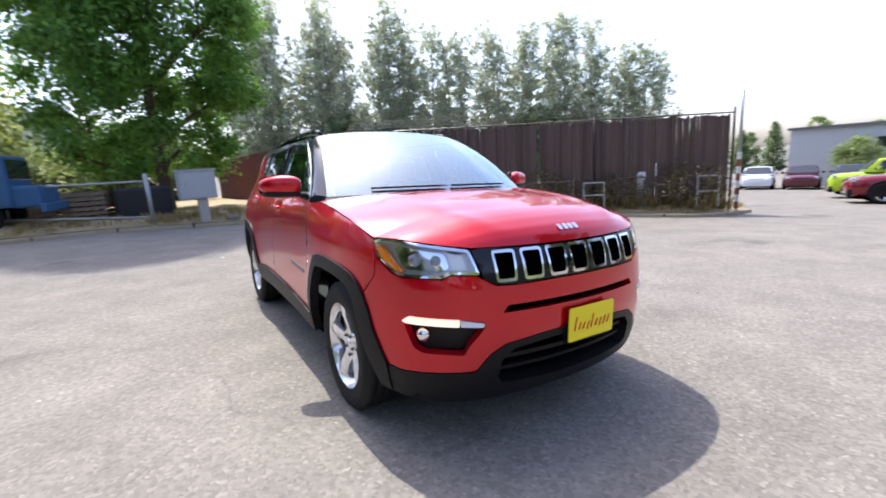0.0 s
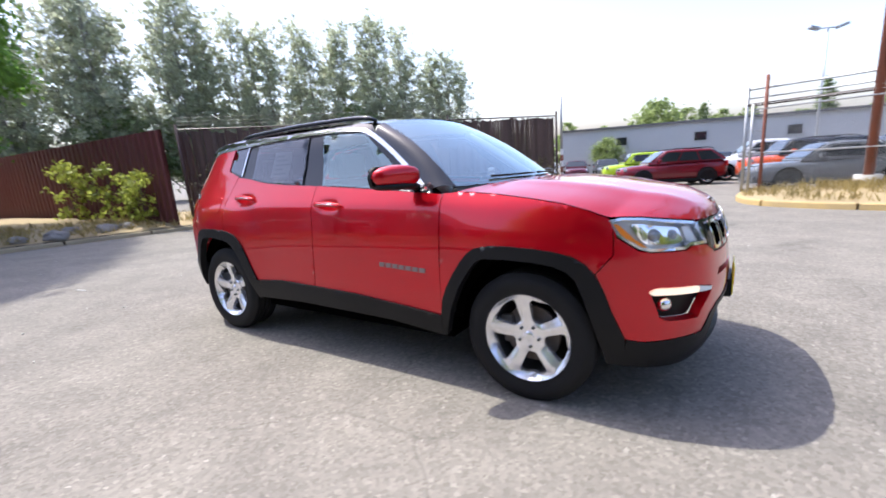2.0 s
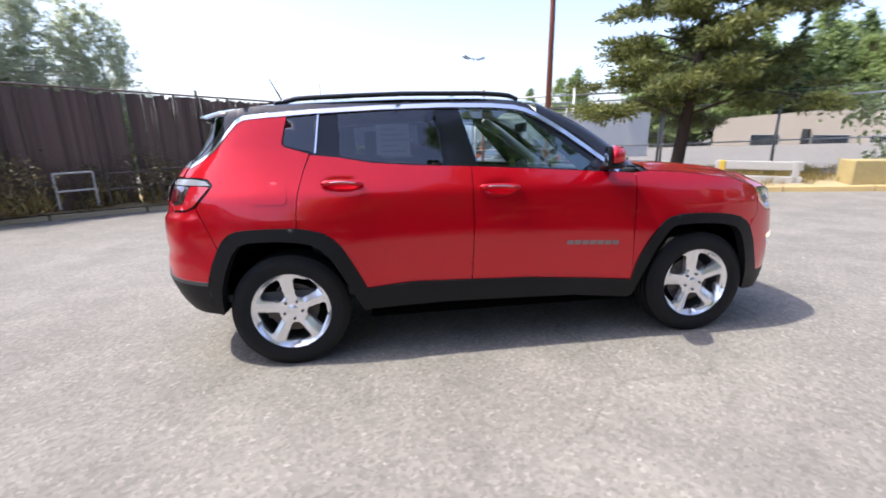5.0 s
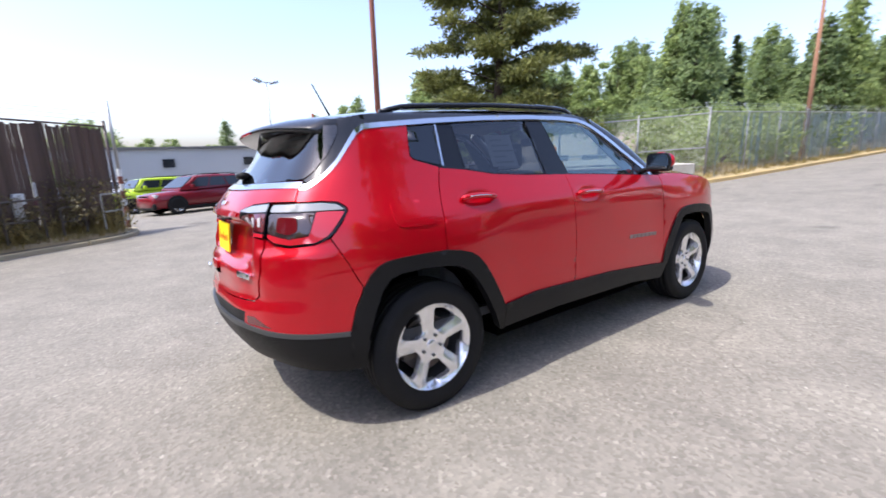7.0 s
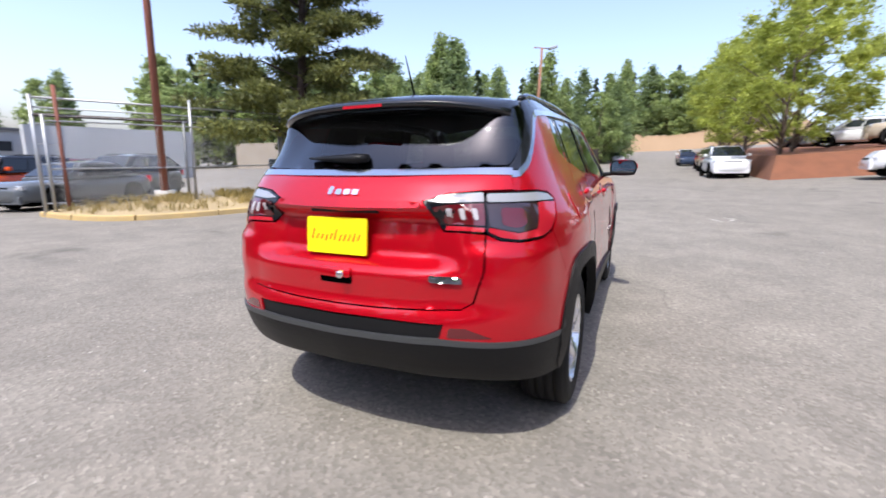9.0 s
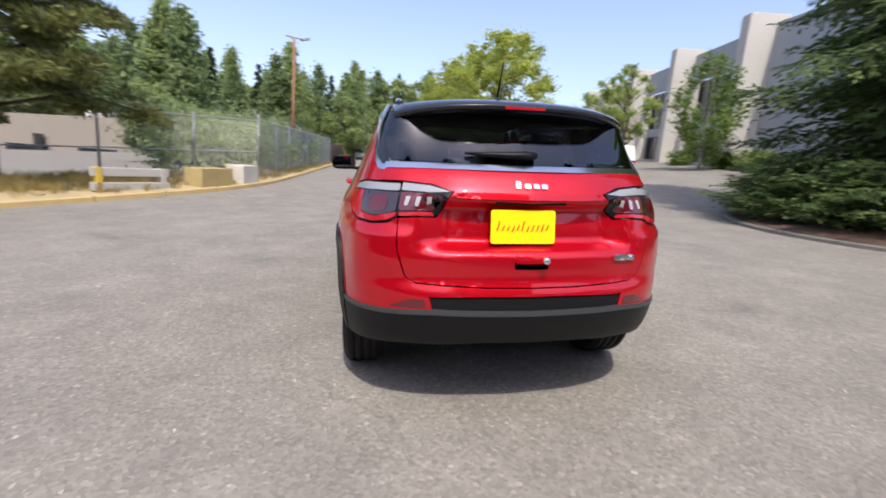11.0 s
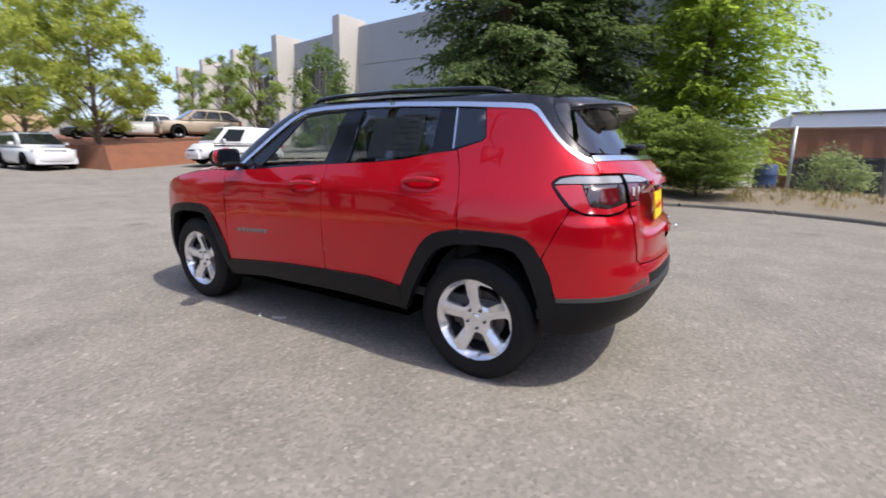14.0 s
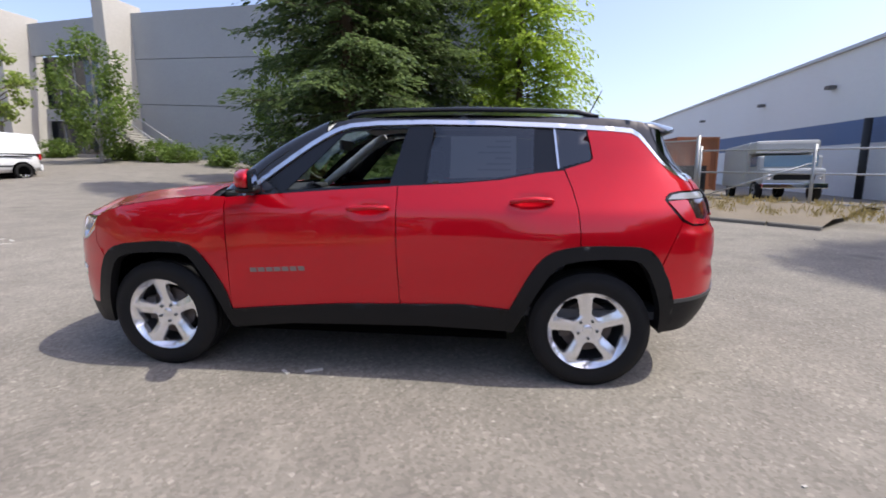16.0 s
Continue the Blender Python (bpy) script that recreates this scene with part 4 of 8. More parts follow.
        panel("mirror_base", [(0.50, 1.120), (0.775, 1.098), (0.690, 1.160), (0.625, 1.205)], PIANO, fd, fl, 0.0, 0.01, 0.05)
        panel("bright_strip", [(-2.01, 1.227), (-1.985, 1.222)] + CHROME_UP + CHROME_LOW[::-1] + [(-1.985, 1.195), (-2.01, 1.201)], CHROME, car, fl, 0.004, 0.012, 0.03, "satin chrome strip over the windows")
        # what shows between the strip and the roof, and the dark pillar behind
        panel("roof_side", [p for p in CHROME_UP if -1.62 < p[0] < 0.30][::-1] + [(-1.60, 1.53), (-1.40, 1.548), (-1.10, 1.562), (-0.60, 1.576), (-0.10, 1.574), (0.10, 1.560), (0.20, 1.535)], ROOF_BLACK, car, fl, 0.0, 0.01, 0.03,
              "gloss black roof edge")
        # handles
        for d, x0, x1, z in ((fd, -0.165, 0.085, 1.030), (rd, -1.085, -0.845, 1.078)):
            pts = []
            for t in np.linspace(0, 1, 13):
                p = wrap(np.array([x0 + (x1 - x0) * t]), np.array([z + 0.008 * (1 - t)]), np.array([0.012 + 0.026 * math.sin(math.pi * min(1, max(0, 0.5 + (t - 0.5) * 1.08))) ** 0.6]))
                pts.append((p[0][0], p[1][0] * s, p[2][0]))
            sweep("door_handle", pts, [0.008] + [0.0155] * 11 + [0.008], RED, d, "red door handle with bright insert", 10)
            hp = [((Vector(p) + Vector((0, 0.0155 * s, 0.002)))) for p in pts[2:-2]]
            sweep("handle_insert", hp, 0.0032, CHROME if s < 0 else RED, d, seg=6)
        # model name on the door, as plain marks
        x0, x1 = (0.385, 0.735) if s < 0 else (0.350, 0.700)
        n = 7
        for k in range(n):
            a = x0 + (x1 - x0) * k / n
            z = 0.680 - 0.018 * (a - x0) / 0.35
            panel("name_mark", [(a, z - 0.013), (a + 0.040, z - 0.015), (a + 0.044, z + 0.011), (a + 0.004, z + 0.013)], MARK, fd, fl, 0.004, 0.004, 0.03)
        # mirror
        mx, my, mz = 0.605, 0.985, 1.185
        bm = bmesh.new()
        bmesh.ops.create_icosphere(bm, subdivisions=4, radius=1.0)
        for v in bm.verts:
            x, y, z = v.co
            x, y, z = (math.copysign(abs(q) ** 0.72, q) for q in (x, y, z))
            if x < 0:
                x, y, z = x * 0.16, y * 0.93, z * 0.93
            v.co = (mx + 0.085 * x + 0.02 * (y < 0) * -y - TOE * 0.118 * y, s * (my + 0.118 * y - 0.0 * z), mz + 0.018 + 0.062 * z * (1 - 0.18 * max(0, y)))
        mc = part("mirror_housing", bm, RED, fd, "red mirror housing", smooth=True)
        bm = bmesh.new()
        bmesh.ops.create_icosphere(bm, subdivisions=3, radius=1.0)
        for v in bm.verts:
            x, y, z = v.co
            x, y, z = (math.copysign(abs(q) ** 0.7, q) for q in (x, y, z))
            v.co = (mx + 0.015 + 0.072 * x - TOE * 0.110 * y, s * (my - 0.010 + 0.110 * y), mz - 0.036 + 0.022 * z)
        part("mirror_underside", bm, CLAD, fd, smooth=True)
        sweep("mirror_arm", [(0.665, s * 0.800, 1.130), (0.640, s * 0.86, 1.140), (0.620, s * 0.93, 1.150)], [0.032, 0.026, 0.024], CLAD, fd, seg=10, flat=0.7)
        back_ = lambda a, b, o, s=s: np.array([mx - 0.024 - o - TOE * (a - my) - 0.9 * (np.hypot((a - my) / 0.115, (b - mz - 0.008) / 0.07) * 0.008), s * a, b])
        rim_ = [(my - 0.110, mz - 0.048), (my + 0.104, mz - 0.042), (my + 0.117, mz + 0.018), (my + 0.094, mz + 0.072), (my - 0.104, mz + 0.076)]
        panel("mirror_frame", rounded(rim_, 0.045, 6), CLAD, fd, back_, 0.0, 0.022, 0.02)
        panel("mirror_glass", rounded([((y - my) * 0.88 + my, (z - mz - 0.012) * 0.84 + mz + 0.012) for y, z in rim_], 0.038, 6), MIRROR, fd, back_, 0.003, 0.004, 0.03, "mirror glass")
        # roof rail
        pts = []
        for t in np.linspace(0, 1, 25):
            x = 0.16 - 1.52 * t
            lift = 0.020 * (ease(0, 0.06, t) * ease(1, 0.90, t))
            pts.append((x, s * 0.560, roof_z(x, 0.560) + 0.004 + lift))
        sweep("roof_rail", pts, [0.014] + [0.019] * 23 + [0.014], ROOF_BLACK, car, "black roof rail", 10, flat=0.8)
        # lamps at the front
        hl = rounded([(1.730, 0.955), (1.770, 0.882), (1.858, 0.822), (1.905, 0.810), (2.088, 0.806), (2.130, 0.824), (2.250, 0.816), (2.222, 0.922), (2.114, 0.937), (1.905, 0.963), (1.80, 0.966)], 0.012)
        lamp = panel("headlight", hl, LAMP_SILVER, car, fl, -0.052, 0.01, 0.04, "clear headlight with amber corner")
        panel("headlight_bezel", hl, BRIGHT, lamp, fl, -0.004, 0.05, 0.04, "bright headlight rim", holes=[rounded([(1.752, 0.946), (1.785, 0.887), (1.866, 0.834), (1.908, 0.823), (2.082, 0.819), (2.125, 0.837), (2.236, 0.829), (2.212, 0.912), (2.112, 0.926), (1.905, 0.952), (1.81, 0.956)], 0.01)])
        panel("headlight_lens", hl, LENS, lamp, fl, 0.004, 0.0, 0.05)
        panel("indicator_lens", rounded([(1.752, 0.936), (1.788, 0.880), (1.866, 0.832), (1.880, 0.828), (1.900, 0.828), (1.846, 0.868), (1.802, 0.914), (1.778, 0.940)], 0.008), AMBER, lamp, fl, -0.010, 0.03, 0.03, "amber indicator")
        panel("headlight_reflector", rounded([(1.905, 0.838), (2.080, 0.834), (2.122, 0.850), (2.112, 0.915), (1.905, 0.940), (1.845, 0.938), (1.868, 0.875)], 0.02), BRIGHT, lamp, fl, -0.036, 0.02, 0.03, "bright headlight reflector")
        for uc, r in ((1.955, 0.030), (2.062, 0.024)):
            p = wrap(np.array([uc]), np.array([0.882]), np.array([-0.042]))
            bm = bmesh.new()
            bmesh.ops.create_uvsphere(bm, u_segments=16, v_segments=10, radius=r)
            o = part("projector_lens", bm, LAMP_GREY, lamp, smooth=True)
            o.location = (p[0][0], p[1][0] * s, p[2][0])
        panel("headlight_fin", [(2.130, 0.842), (2.205, 0.838), (2.188, 0.905), (2.125, 0.915)], WHITE_LENS, lamp, fl, -0.026, 0.02, 0.03)
        # daytime lamp and fog lamp pocket
        fog = panel("fog_lamp_pocket", rounded([(1.908, 0.606), (1.930, 0.55), (1.955, 0.500), (1.996, 0.483), (2.170, 0.474), (2.195, 0.510), (2.250, 0.590)], 0.02), CLAD, car, fl, -0.055, 0.01, 0.03)
        panel("daytime_lamp", rounded([(1.897, 0.620), (1.912, 0.611), (2.150, 0.602), (2.154, 0.630), (1.925, 0.640)], 0.006), DRL_LIT if s < 0 else WHITE_LENS, car, fl, 0.004, 0.03, 0.03, "daytime running lamp strip")
        panel("daytime_lamp", rounded([(2.154, 0.602), (2.252, 0.596), (2.258, 0.613), (2.158, 0.630)], 0.006), WHITE_LENS, car, fl, 0.003, 0.03, 0.03)
        p = wrap(np.array([1.985]), np.array([0.555]), np.array([-0.035]))
        bm = bmesh.new()
        bmesh.ops.create_uvsphere(bm, u_segments=16, v_segments=10, radius=0.034)
        o = part("fog_lamp", bm, BRIGHT, fog, "round fog lamp", smooth=True)
        o.location = (p[0][0], p[1][0] * s, p[2][0])
        # tail lamps: outer piece on the wing, inner piece on the tailgate
        outer = rounded([(-1.708, 1.102), (-1.752, 1.134), (-1.847, 1.143), (-2.136, 1.143), (-2.160, 0.992), (-2.108, 0.966), (-2.015, 0.953), (-1.885, 0.960), (-1.822, 0.985), (-1.765, 1.040)], 0.040, 5)
        panel("lamp_backing", [(-1.66, 1.13), (-1.72, 0.90), (-1.95, 0.90), (-2.20, 0.94), (-2.20, 1.17), (-1.80, 1.17)], DARK, car, fl, -0.03, 0.005, 0.04)
        tl = panel("tail_lamp", outer, PIANO, car, fl, -0.004, 0.03, 0.03, "red tail lamp with clear upper strip")
        panel("lamp_strip", rounded([(-1.727, 1.101), (-1.765, 1.125), (-1.850, 1.136), (-2.130, 1.137), (-2.134, 1.106), (-1.830, 1.103)], 0.010), TAIL_CLEAR, tl, fl, 0.003, 0.006, 0.03)
        panel("lamp_red", rounded([(-1.730, 1.092), (-1.830, 1.098), (-1.872, 1.098), (-1.920, 0.998), (-2.020, 0.986), (-2.148, 1.012), (-2.148, 0.996), (-2.10, 0.974), (-2.015, 0.962), (-1.888, 0.969), (-1.832, 0.992), (-1.780, 1.042)], 0.008), RED_LENS, tl, fl, 0.003, 0.006, 0.03)
        panel("lamp_core", rounded([(-1.878, 1.098), (-2.136, 1.100), (-2.146, 1.016), (-2.020, 0.990), (-1.924, 1.002)], 0.012), SMOKE_LENS, tl, fl, 0.002, 0.006, 0.03)
        panel("lamp_ring", rounded([(-1.972, 1.080), (-2.082, 1.084), (-2.092, 1.020), (-2.020, 1.006), (-1.975, 1.020)], 0.018), RED_DARK, tl, fl, 0.004, 0.006, 0.03)
        vin = lambda q: [((u - U_TAIL) * s, z) for u, z in q]
        tl2 = panel("tail_lamp", vin(rounded([(-2.142, 1.143), (-2.290, 1.134), (-2.404, 1.112), (-2.384, 1.080), (-2.330, 1.004), (-2.166, 0.990)], 0.020)), PIANO, car, behind, 0.010, 0.03, 0.03, "red tail lamp with clear upper strip")
        panel("lamp_strip", vin(rounded([(-2.146, 1.136), (-2.290, 1.127), (-2.390, 1.106), (-2.300, 1.100), (-2.150, 1.104)], 0.006)), TAIL_CLEAR, tl2, behind, 0.014, 0.004, 0.03)
        panel("lamp_red", vin(rounded([(-2.165, 1.010), (-2.318, 1.022), (-2.326, 1.006), (-2.168, 0.994)], 0.004)), RED_LENS, tl2, behind, 0.014, 0.004, 0.03)
        panel("lamp_core", vin(rounded([(-2.152, 1.098), (-2.300, 1.094), (-2.366, 1.084), (-2.318, 1.028), (-2.164, 1.018)], 0.010)), RED_DARK, tl2, behind, 0.013, 0.004, 0.03)
        for k in range(3):
            a = -2.185 - 0.052 * k
            panel("lamp_block", vin(rounded([(a, 1.040), (a - 0.017, 1.040), (a - 0.022, 1.080), (a + 0.001, 1.081)], 0.006)), BLOCK_LENS, tl2, behind, 0.016, 0.004, 0.02)
        # rear bumper corner reflector
        panel("reflector", vin(rounded([(-2.128, 0.584), (-2.310, 0.588), (-2.300, 0.628), (-2.235, 0.628)], 0.01)), RED_DARK, car, behind, 0.004, 0.01, 0.03, "dark red rear reflector")
        # wheels
        for x in (1.318, -1.318):
            at = Matrix.Translation((x, s * 0.872, 0.345)) @ (Matrix.Rotation(math.pi, 4, "Z") if s < 0 else Matrix()) @ Matrix.Rotation(radians(random.Random(x * s).uniform(-9, 9)), 4, "Y")
            build_wheel(car, at)
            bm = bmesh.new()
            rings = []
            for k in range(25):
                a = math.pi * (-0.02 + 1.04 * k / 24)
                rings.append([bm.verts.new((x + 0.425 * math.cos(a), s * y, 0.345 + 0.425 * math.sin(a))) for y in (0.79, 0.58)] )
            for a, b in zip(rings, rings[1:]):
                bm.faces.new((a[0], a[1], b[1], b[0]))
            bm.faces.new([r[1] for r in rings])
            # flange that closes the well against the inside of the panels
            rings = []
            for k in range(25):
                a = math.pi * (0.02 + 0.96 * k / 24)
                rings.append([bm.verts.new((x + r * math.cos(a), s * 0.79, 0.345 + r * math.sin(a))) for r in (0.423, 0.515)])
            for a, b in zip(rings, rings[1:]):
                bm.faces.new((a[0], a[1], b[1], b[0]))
            # liner coloured near-black, so the shade of the wheel well is in its colour
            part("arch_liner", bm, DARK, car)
        # cowl side, dark
    # ---- nose ----
    def half(poly):
        """An outline given for one side (v > 0), closed through its mirror image."""
        return poly + [(-v, z) for v, z in poly[::-1]]
    V = lambda u: U_NOSE - u
    panel("front_bumper", half([(0.0, 0.765), (V(2.591), 0.764), (V(2.40), 0.762), (V(2.318), 0.766), (V(2.262), 0.797), (V(2.235), 0.812), (V(2.133), 0.818), (V(2.088), 0.801), (V(1.905), 0.804), (V(1.852), 0.816), (V(1.765), 0.876), (V(1.754), 0.935), (V(1.748), 0.80),
                                (V(1.668), 0.708), (V(1.704), 0.636), (V(1.738), 0.54), (V(1.804), 0.40), (V(1.878), 0.388), (V(2.225), 0.394), (V(2.287), 0.468), (V(2.360), 0.508), (V(2.55), 0.532), (0.0, 0.536)][1:-1]),
          RED, car, ahead, 0.0, 0.05, 0.04, "red painted front bumper",
          holes=[rounded([(v * k, z) for v, z in [(V(1.902), 0.612), (V(1.950), 0.500), (V(1.996), 0.481), (V(2.176), 0.472), (V(2.192), 0.510), (V(2.262), 0.596), (V(2.262), 0.616), (V(2.158), 0.634), (V(1.922), 0.644), (V(1.892), 0.628)]], 0.015) for k in (1, -1)]
          + [rounded([(-0.44, 0.648), (0.44, 0.648), (0.415, 0.680), (-0.415, 0.680)], 0.008)])
    # flat black sheet behind the slot: its shade as colour
    panel("bumper_slot_shade", [(-0.45, 0.640), (0.45, 0.640), (0.45, 0.690), (-0.45, 0.690)], DARK, car, ahead, -0.04, 0.0, 0.05)
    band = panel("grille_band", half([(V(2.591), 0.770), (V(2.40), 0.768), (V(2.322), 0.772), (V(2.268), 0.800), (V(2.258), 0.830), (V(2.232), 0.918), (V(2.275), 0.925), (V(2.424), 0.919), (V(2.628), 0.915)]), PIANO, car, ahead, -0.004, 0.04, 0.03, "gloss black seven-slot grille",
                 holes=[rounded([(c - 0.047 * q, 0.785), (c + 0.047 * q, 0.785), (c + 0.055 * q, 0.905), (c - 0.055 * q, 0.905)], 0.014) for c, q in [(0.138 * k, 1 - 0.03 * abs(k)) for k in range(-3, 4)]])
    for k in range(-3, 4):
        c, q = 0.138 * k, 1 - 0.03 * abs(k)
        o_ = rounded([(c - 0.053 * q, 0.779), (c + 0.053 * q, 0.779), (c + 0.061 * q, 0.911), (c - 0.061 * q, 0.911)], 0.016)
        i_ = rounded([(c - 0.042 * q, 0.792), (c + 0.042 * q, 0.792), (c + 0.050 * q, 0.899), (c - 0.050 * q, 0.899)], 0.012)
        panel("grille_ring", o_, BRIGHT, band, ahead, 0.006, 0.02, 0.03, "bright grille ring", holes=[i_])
    # plain black sheet, no mesh: the shade behind the grille openings as colour
    panel("grille_shade", half([(V(2.32), 0.775), (V(2.30), 0.910)]), DARK, band, ahead, -0.05, 0.0, 0.06)
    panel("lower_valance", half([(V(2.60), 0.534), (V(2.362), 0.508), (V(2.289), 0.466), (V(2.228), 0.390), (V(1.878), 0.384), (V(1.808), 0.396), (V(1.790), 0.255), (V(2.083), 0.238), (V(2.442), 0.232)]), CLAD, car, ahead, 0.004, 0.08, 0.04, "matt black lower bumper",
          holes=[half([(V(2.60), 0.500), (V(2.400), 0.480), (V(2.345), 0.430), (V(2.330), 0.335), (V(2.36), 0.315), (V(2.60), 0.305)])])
    # plain black sheet that paints the shade inside the lower opening
    panel("lower_grille_shade", half([(V(2.30), 0.50), (V(2.30), 0.29)]), DARK, car, ahead, -0.07, 0.0, 0.06)
    for z in (0.36, 0.42):
        panel("grille_bar", [(-0.42, z), (0.42, z), (0.42, z + 0.02), (-0.42, z + 0.02)], CLAD, car, ahead, -0.03, 0.02, 0.05)
    # front plate, offset to the driver's side
    pf = lambda v, z, o: np.array([2.192 + o - 0.0 * v + 0.03 * (z - 0.53), v, z])
    pl = panel("front_plate", rounded([(-0.112, 0.462), (0.196, 0.462), (0.196, 0.622), (-0.112, 0.622)], 0.012), PLATE_Y, car, pf, 0.012, 0.006, 0.05, "yellow advertising plate with red script")
    script_marks(pl, pf, -0.085, 0.17, 0.505, 0.575, PLATE_R, 0.0145)
    box("plate_bracket", (2.178, 0.042, 0.50), (0.035, 0.30, 0.10), CLAD, car, bevel=0.006)
    # ---- bonnet ----
    SX = [0.93, 1.05, 1.20, 1.35, 1.50, 1.64, 1.742, 1.80, 1.905, 2.02, 2.114, 2.235]
    SZ = [1.104, 1.098, 1.084, 1.064, 1.040, 1.006, 0.970, 0.971, 0.968, 0.954, 0.941, 0.927]

    def bonnet(a, b):
        u = 0.93 + a * (2.235 - 0.93)
        z = np.interp(u, SX, SZ)
        e = wrap(u, z)
        ex, ey = e[0], e[1] - 0.004
        cx = np.interp(a, [0, 0.25, 0.5, 0.75, 0.9, 1], [1.085, 1.38, 1.66, 1.94, 2.06, 2.118])
        cz = np.interp(a, [0, 0.1, 0.25, 0.5, 0.7, 0.82, 0.9, 0.96, 1], [1.148, 1.147, 1.138, 1.106, 1.064, 1.028, 0.994, 0.962, 0.922])
        b2 = np.abs(b * 2 - 1)
        sg = np.sign(b * 2 - 1)
        x = cx + (ex - cx) * b2 ** 2.2
        zz = cz + (z - cz) * b2 ** 2.6
        dome = 0.010 * np.exp(-((b2 - 0.60) / 0.10) ** 2) * ease(0.0, 0.15, a) * ease(1.0, 0.75, a)
        return np.array([x, ey * b2 * sg, zz + dome])
    patch("bonnet", bonnet, 60, 61, RED, car, "red painted bonnet")

    def nose_mark():
        for k, w in enumerate((0.022, 0.024, 0.024, 0.026)):
            v = -0.062 + 0.034 * k
            panel("name_mark", rounded([(v, 0.0), (v + w, 0.0), (v + w, 0.03), (v, 0.03)], 0.006), BRIGHT, car,
                  lambda q, h, o: np.array([2.088 - 0.9 * h + o, q, 0.966 + 0.75 * h + o]), 0.006, 0.006, 0.03)
    nose_mark()
    # ---- windscreen, cowl, pillars and roof ----
    def pane(a, b):
        t = b * 2 - 1
        k = 1 - np.abs(t) ** 2.2
        yb, yt = 0.772, 0.600
        bx, bz = 0.885 + 0.20 * k, 1.128 + 0.006 * k
        tx, tz = 0.262 + 0.075 * k, 1.548 + 0.045 * k
        y = (yb + (yt - yb) * a) * t
        sag = 0.030 * np.sin(np.pi * a)
        return np.array([bx + (tx - bx) * a + sag * 0.55, y, bz + (tz - bz) * a + sag])
    patch("windscreen", pane, 16, 25, SCREEN, car, "curved windscreen reflecting the sky")
    for s in (1, -1):
        def pillar(a, b, s=s):
            g = pane(a, np.full_like(a, 1.0 if s > 0 else 0.0))
            u = 0.755 - a * (0.755 - 0.245)
            z = np.interp(u, [p[0] for p in CHROME_UP], [p[1] for p in CHROME_UP])
            e = wrap(u, z + 0.001)
            e[1] = e[1] * s
            k = b
            p = g + (e - g) * k
            p[2] += 0.014 * np.sin(np.pi * k)
            p[1] += s * 0.010 * np.sin(np.pi * k)
            return p
        patch("windscreen_pillar", pillar, 14, 7, ROOF_BLACK, car, "gloss black windscreen pillar")
    patch("cowl", lambda a, b: np.array([pane(np.zeros_like(a), b)[0] * a + (1 - a) * (bonnet(np.zeros_like(a), b)[0] + 0.01), pane(np.zeros_like(a), b)[1] * a + (1 - a) * bonnet(np.zeros_like(a), b)[1],
                                         (pane(np.zeros_like(a), b)[2] - 0.004) * a + (1 - a) * (bonnet(np.zeros_like(a), b)[2] - 0.012) - 0.015 * np.sin(np.pi * a)]), 5, 25, CLAD, car, "black plastic cowl")
    for y0, y1 in ((0.02, 0.55), (-0.52, -0.02)):
        pts = []
        for t in np.linspace(0, 1, 9):
            y = y0 + (y1 - y0) * t
            g = pane(np.array([0.055]), np.array([(y / 0.765 + 1) / 2]))
            pts.append((g[0][0] + 0.012, g[1][0], g[2][0] + 0.010))
        sweep("wiper", pts, [0.007] * 8 + [0.004], CLAD, car, "black windscreen wiper", 6)

    def roof(a, b):
        x = 0.262 - a * (0.262 + 1.640)
        t = b * 2 - 1
        k = 1 - np.abs(t) ** 2.2
        z = roof_z(x, 0.635 * np.abs(t))
        w = np.interp(x, [-1.64, -1.3, 0.0, 0.262], [0.600, 0.625, 0.615, 0.585])
        return np.array([x + 0.075 * k * (1 - a) - 0.05 * k * a, w * t, roof_z(x, 0.635 * np.abs(t))])
    patch("roof", roof, 40, 33, ROOF_BLACK, car, "gloss black roof panel")
    # spoiler blade over the rear window
    vs, fs = [], []
    n = 25
    for i in range(n):
        t = -1 + 2 * i / (n - 1)
        k = 1 - abs(t) ** 3
        y = 0.612 * t
        x0, z0 = -1.575 - 0.05 * k, roof_z(-1.6, 0.63 * abs(t)) + 0.001
        x1, z1 = -1.725 - 0.185 * k, 1.474 + 0.041 * k
        vs += [(x0, y, z0), ((x0 + x1) / 2, y, (z0 + z1) / 2 + 0.012), (x1 + 0.012, y, z1 + 0.006), (x1, y, z1 - 0.008), (x1 + 0.015, y, z1 - 0.026), (x0 - 0.02, y, z0 - 0.085)]
    for i in range(n - 1):
        for j in range(5):
            fs.append((i * 6 + j, (i + 1) * 6 + j, (i + 1) * 6 + j + 1, i * 6 + j + 1))
    fs += [tuple(range(6)), tuple((n - 1) * 6 + j for j in range(5, -1, -1))]
    sp = mesh_object("spoiler", vs, fs, ROOF_BLACK, car, "gloss black roof spoiler", smooth=True)
    box("brake_light", (-1.905, -0.0, 1.503), (0.012, 0.20, 0.012), RED_LENS, sp)
    tube("aerial", (-1.40, 0.0, roof_z(-1.4, 0)), (-1.50, 0.0, roof_z(-1.4, 0) + 0.20), 0.006, CLAD, car, "short black roof aerial", 0.003)
    box("aerial_foot", (-1.39, 0.0, roof_z(-1.39, 0) + 0.008), (0.07, 0.04, 0.025), ROOF_BLACK, car, bevel=0.008)
    # ---- tail ----
    R = lambda u: u - U_TAIL
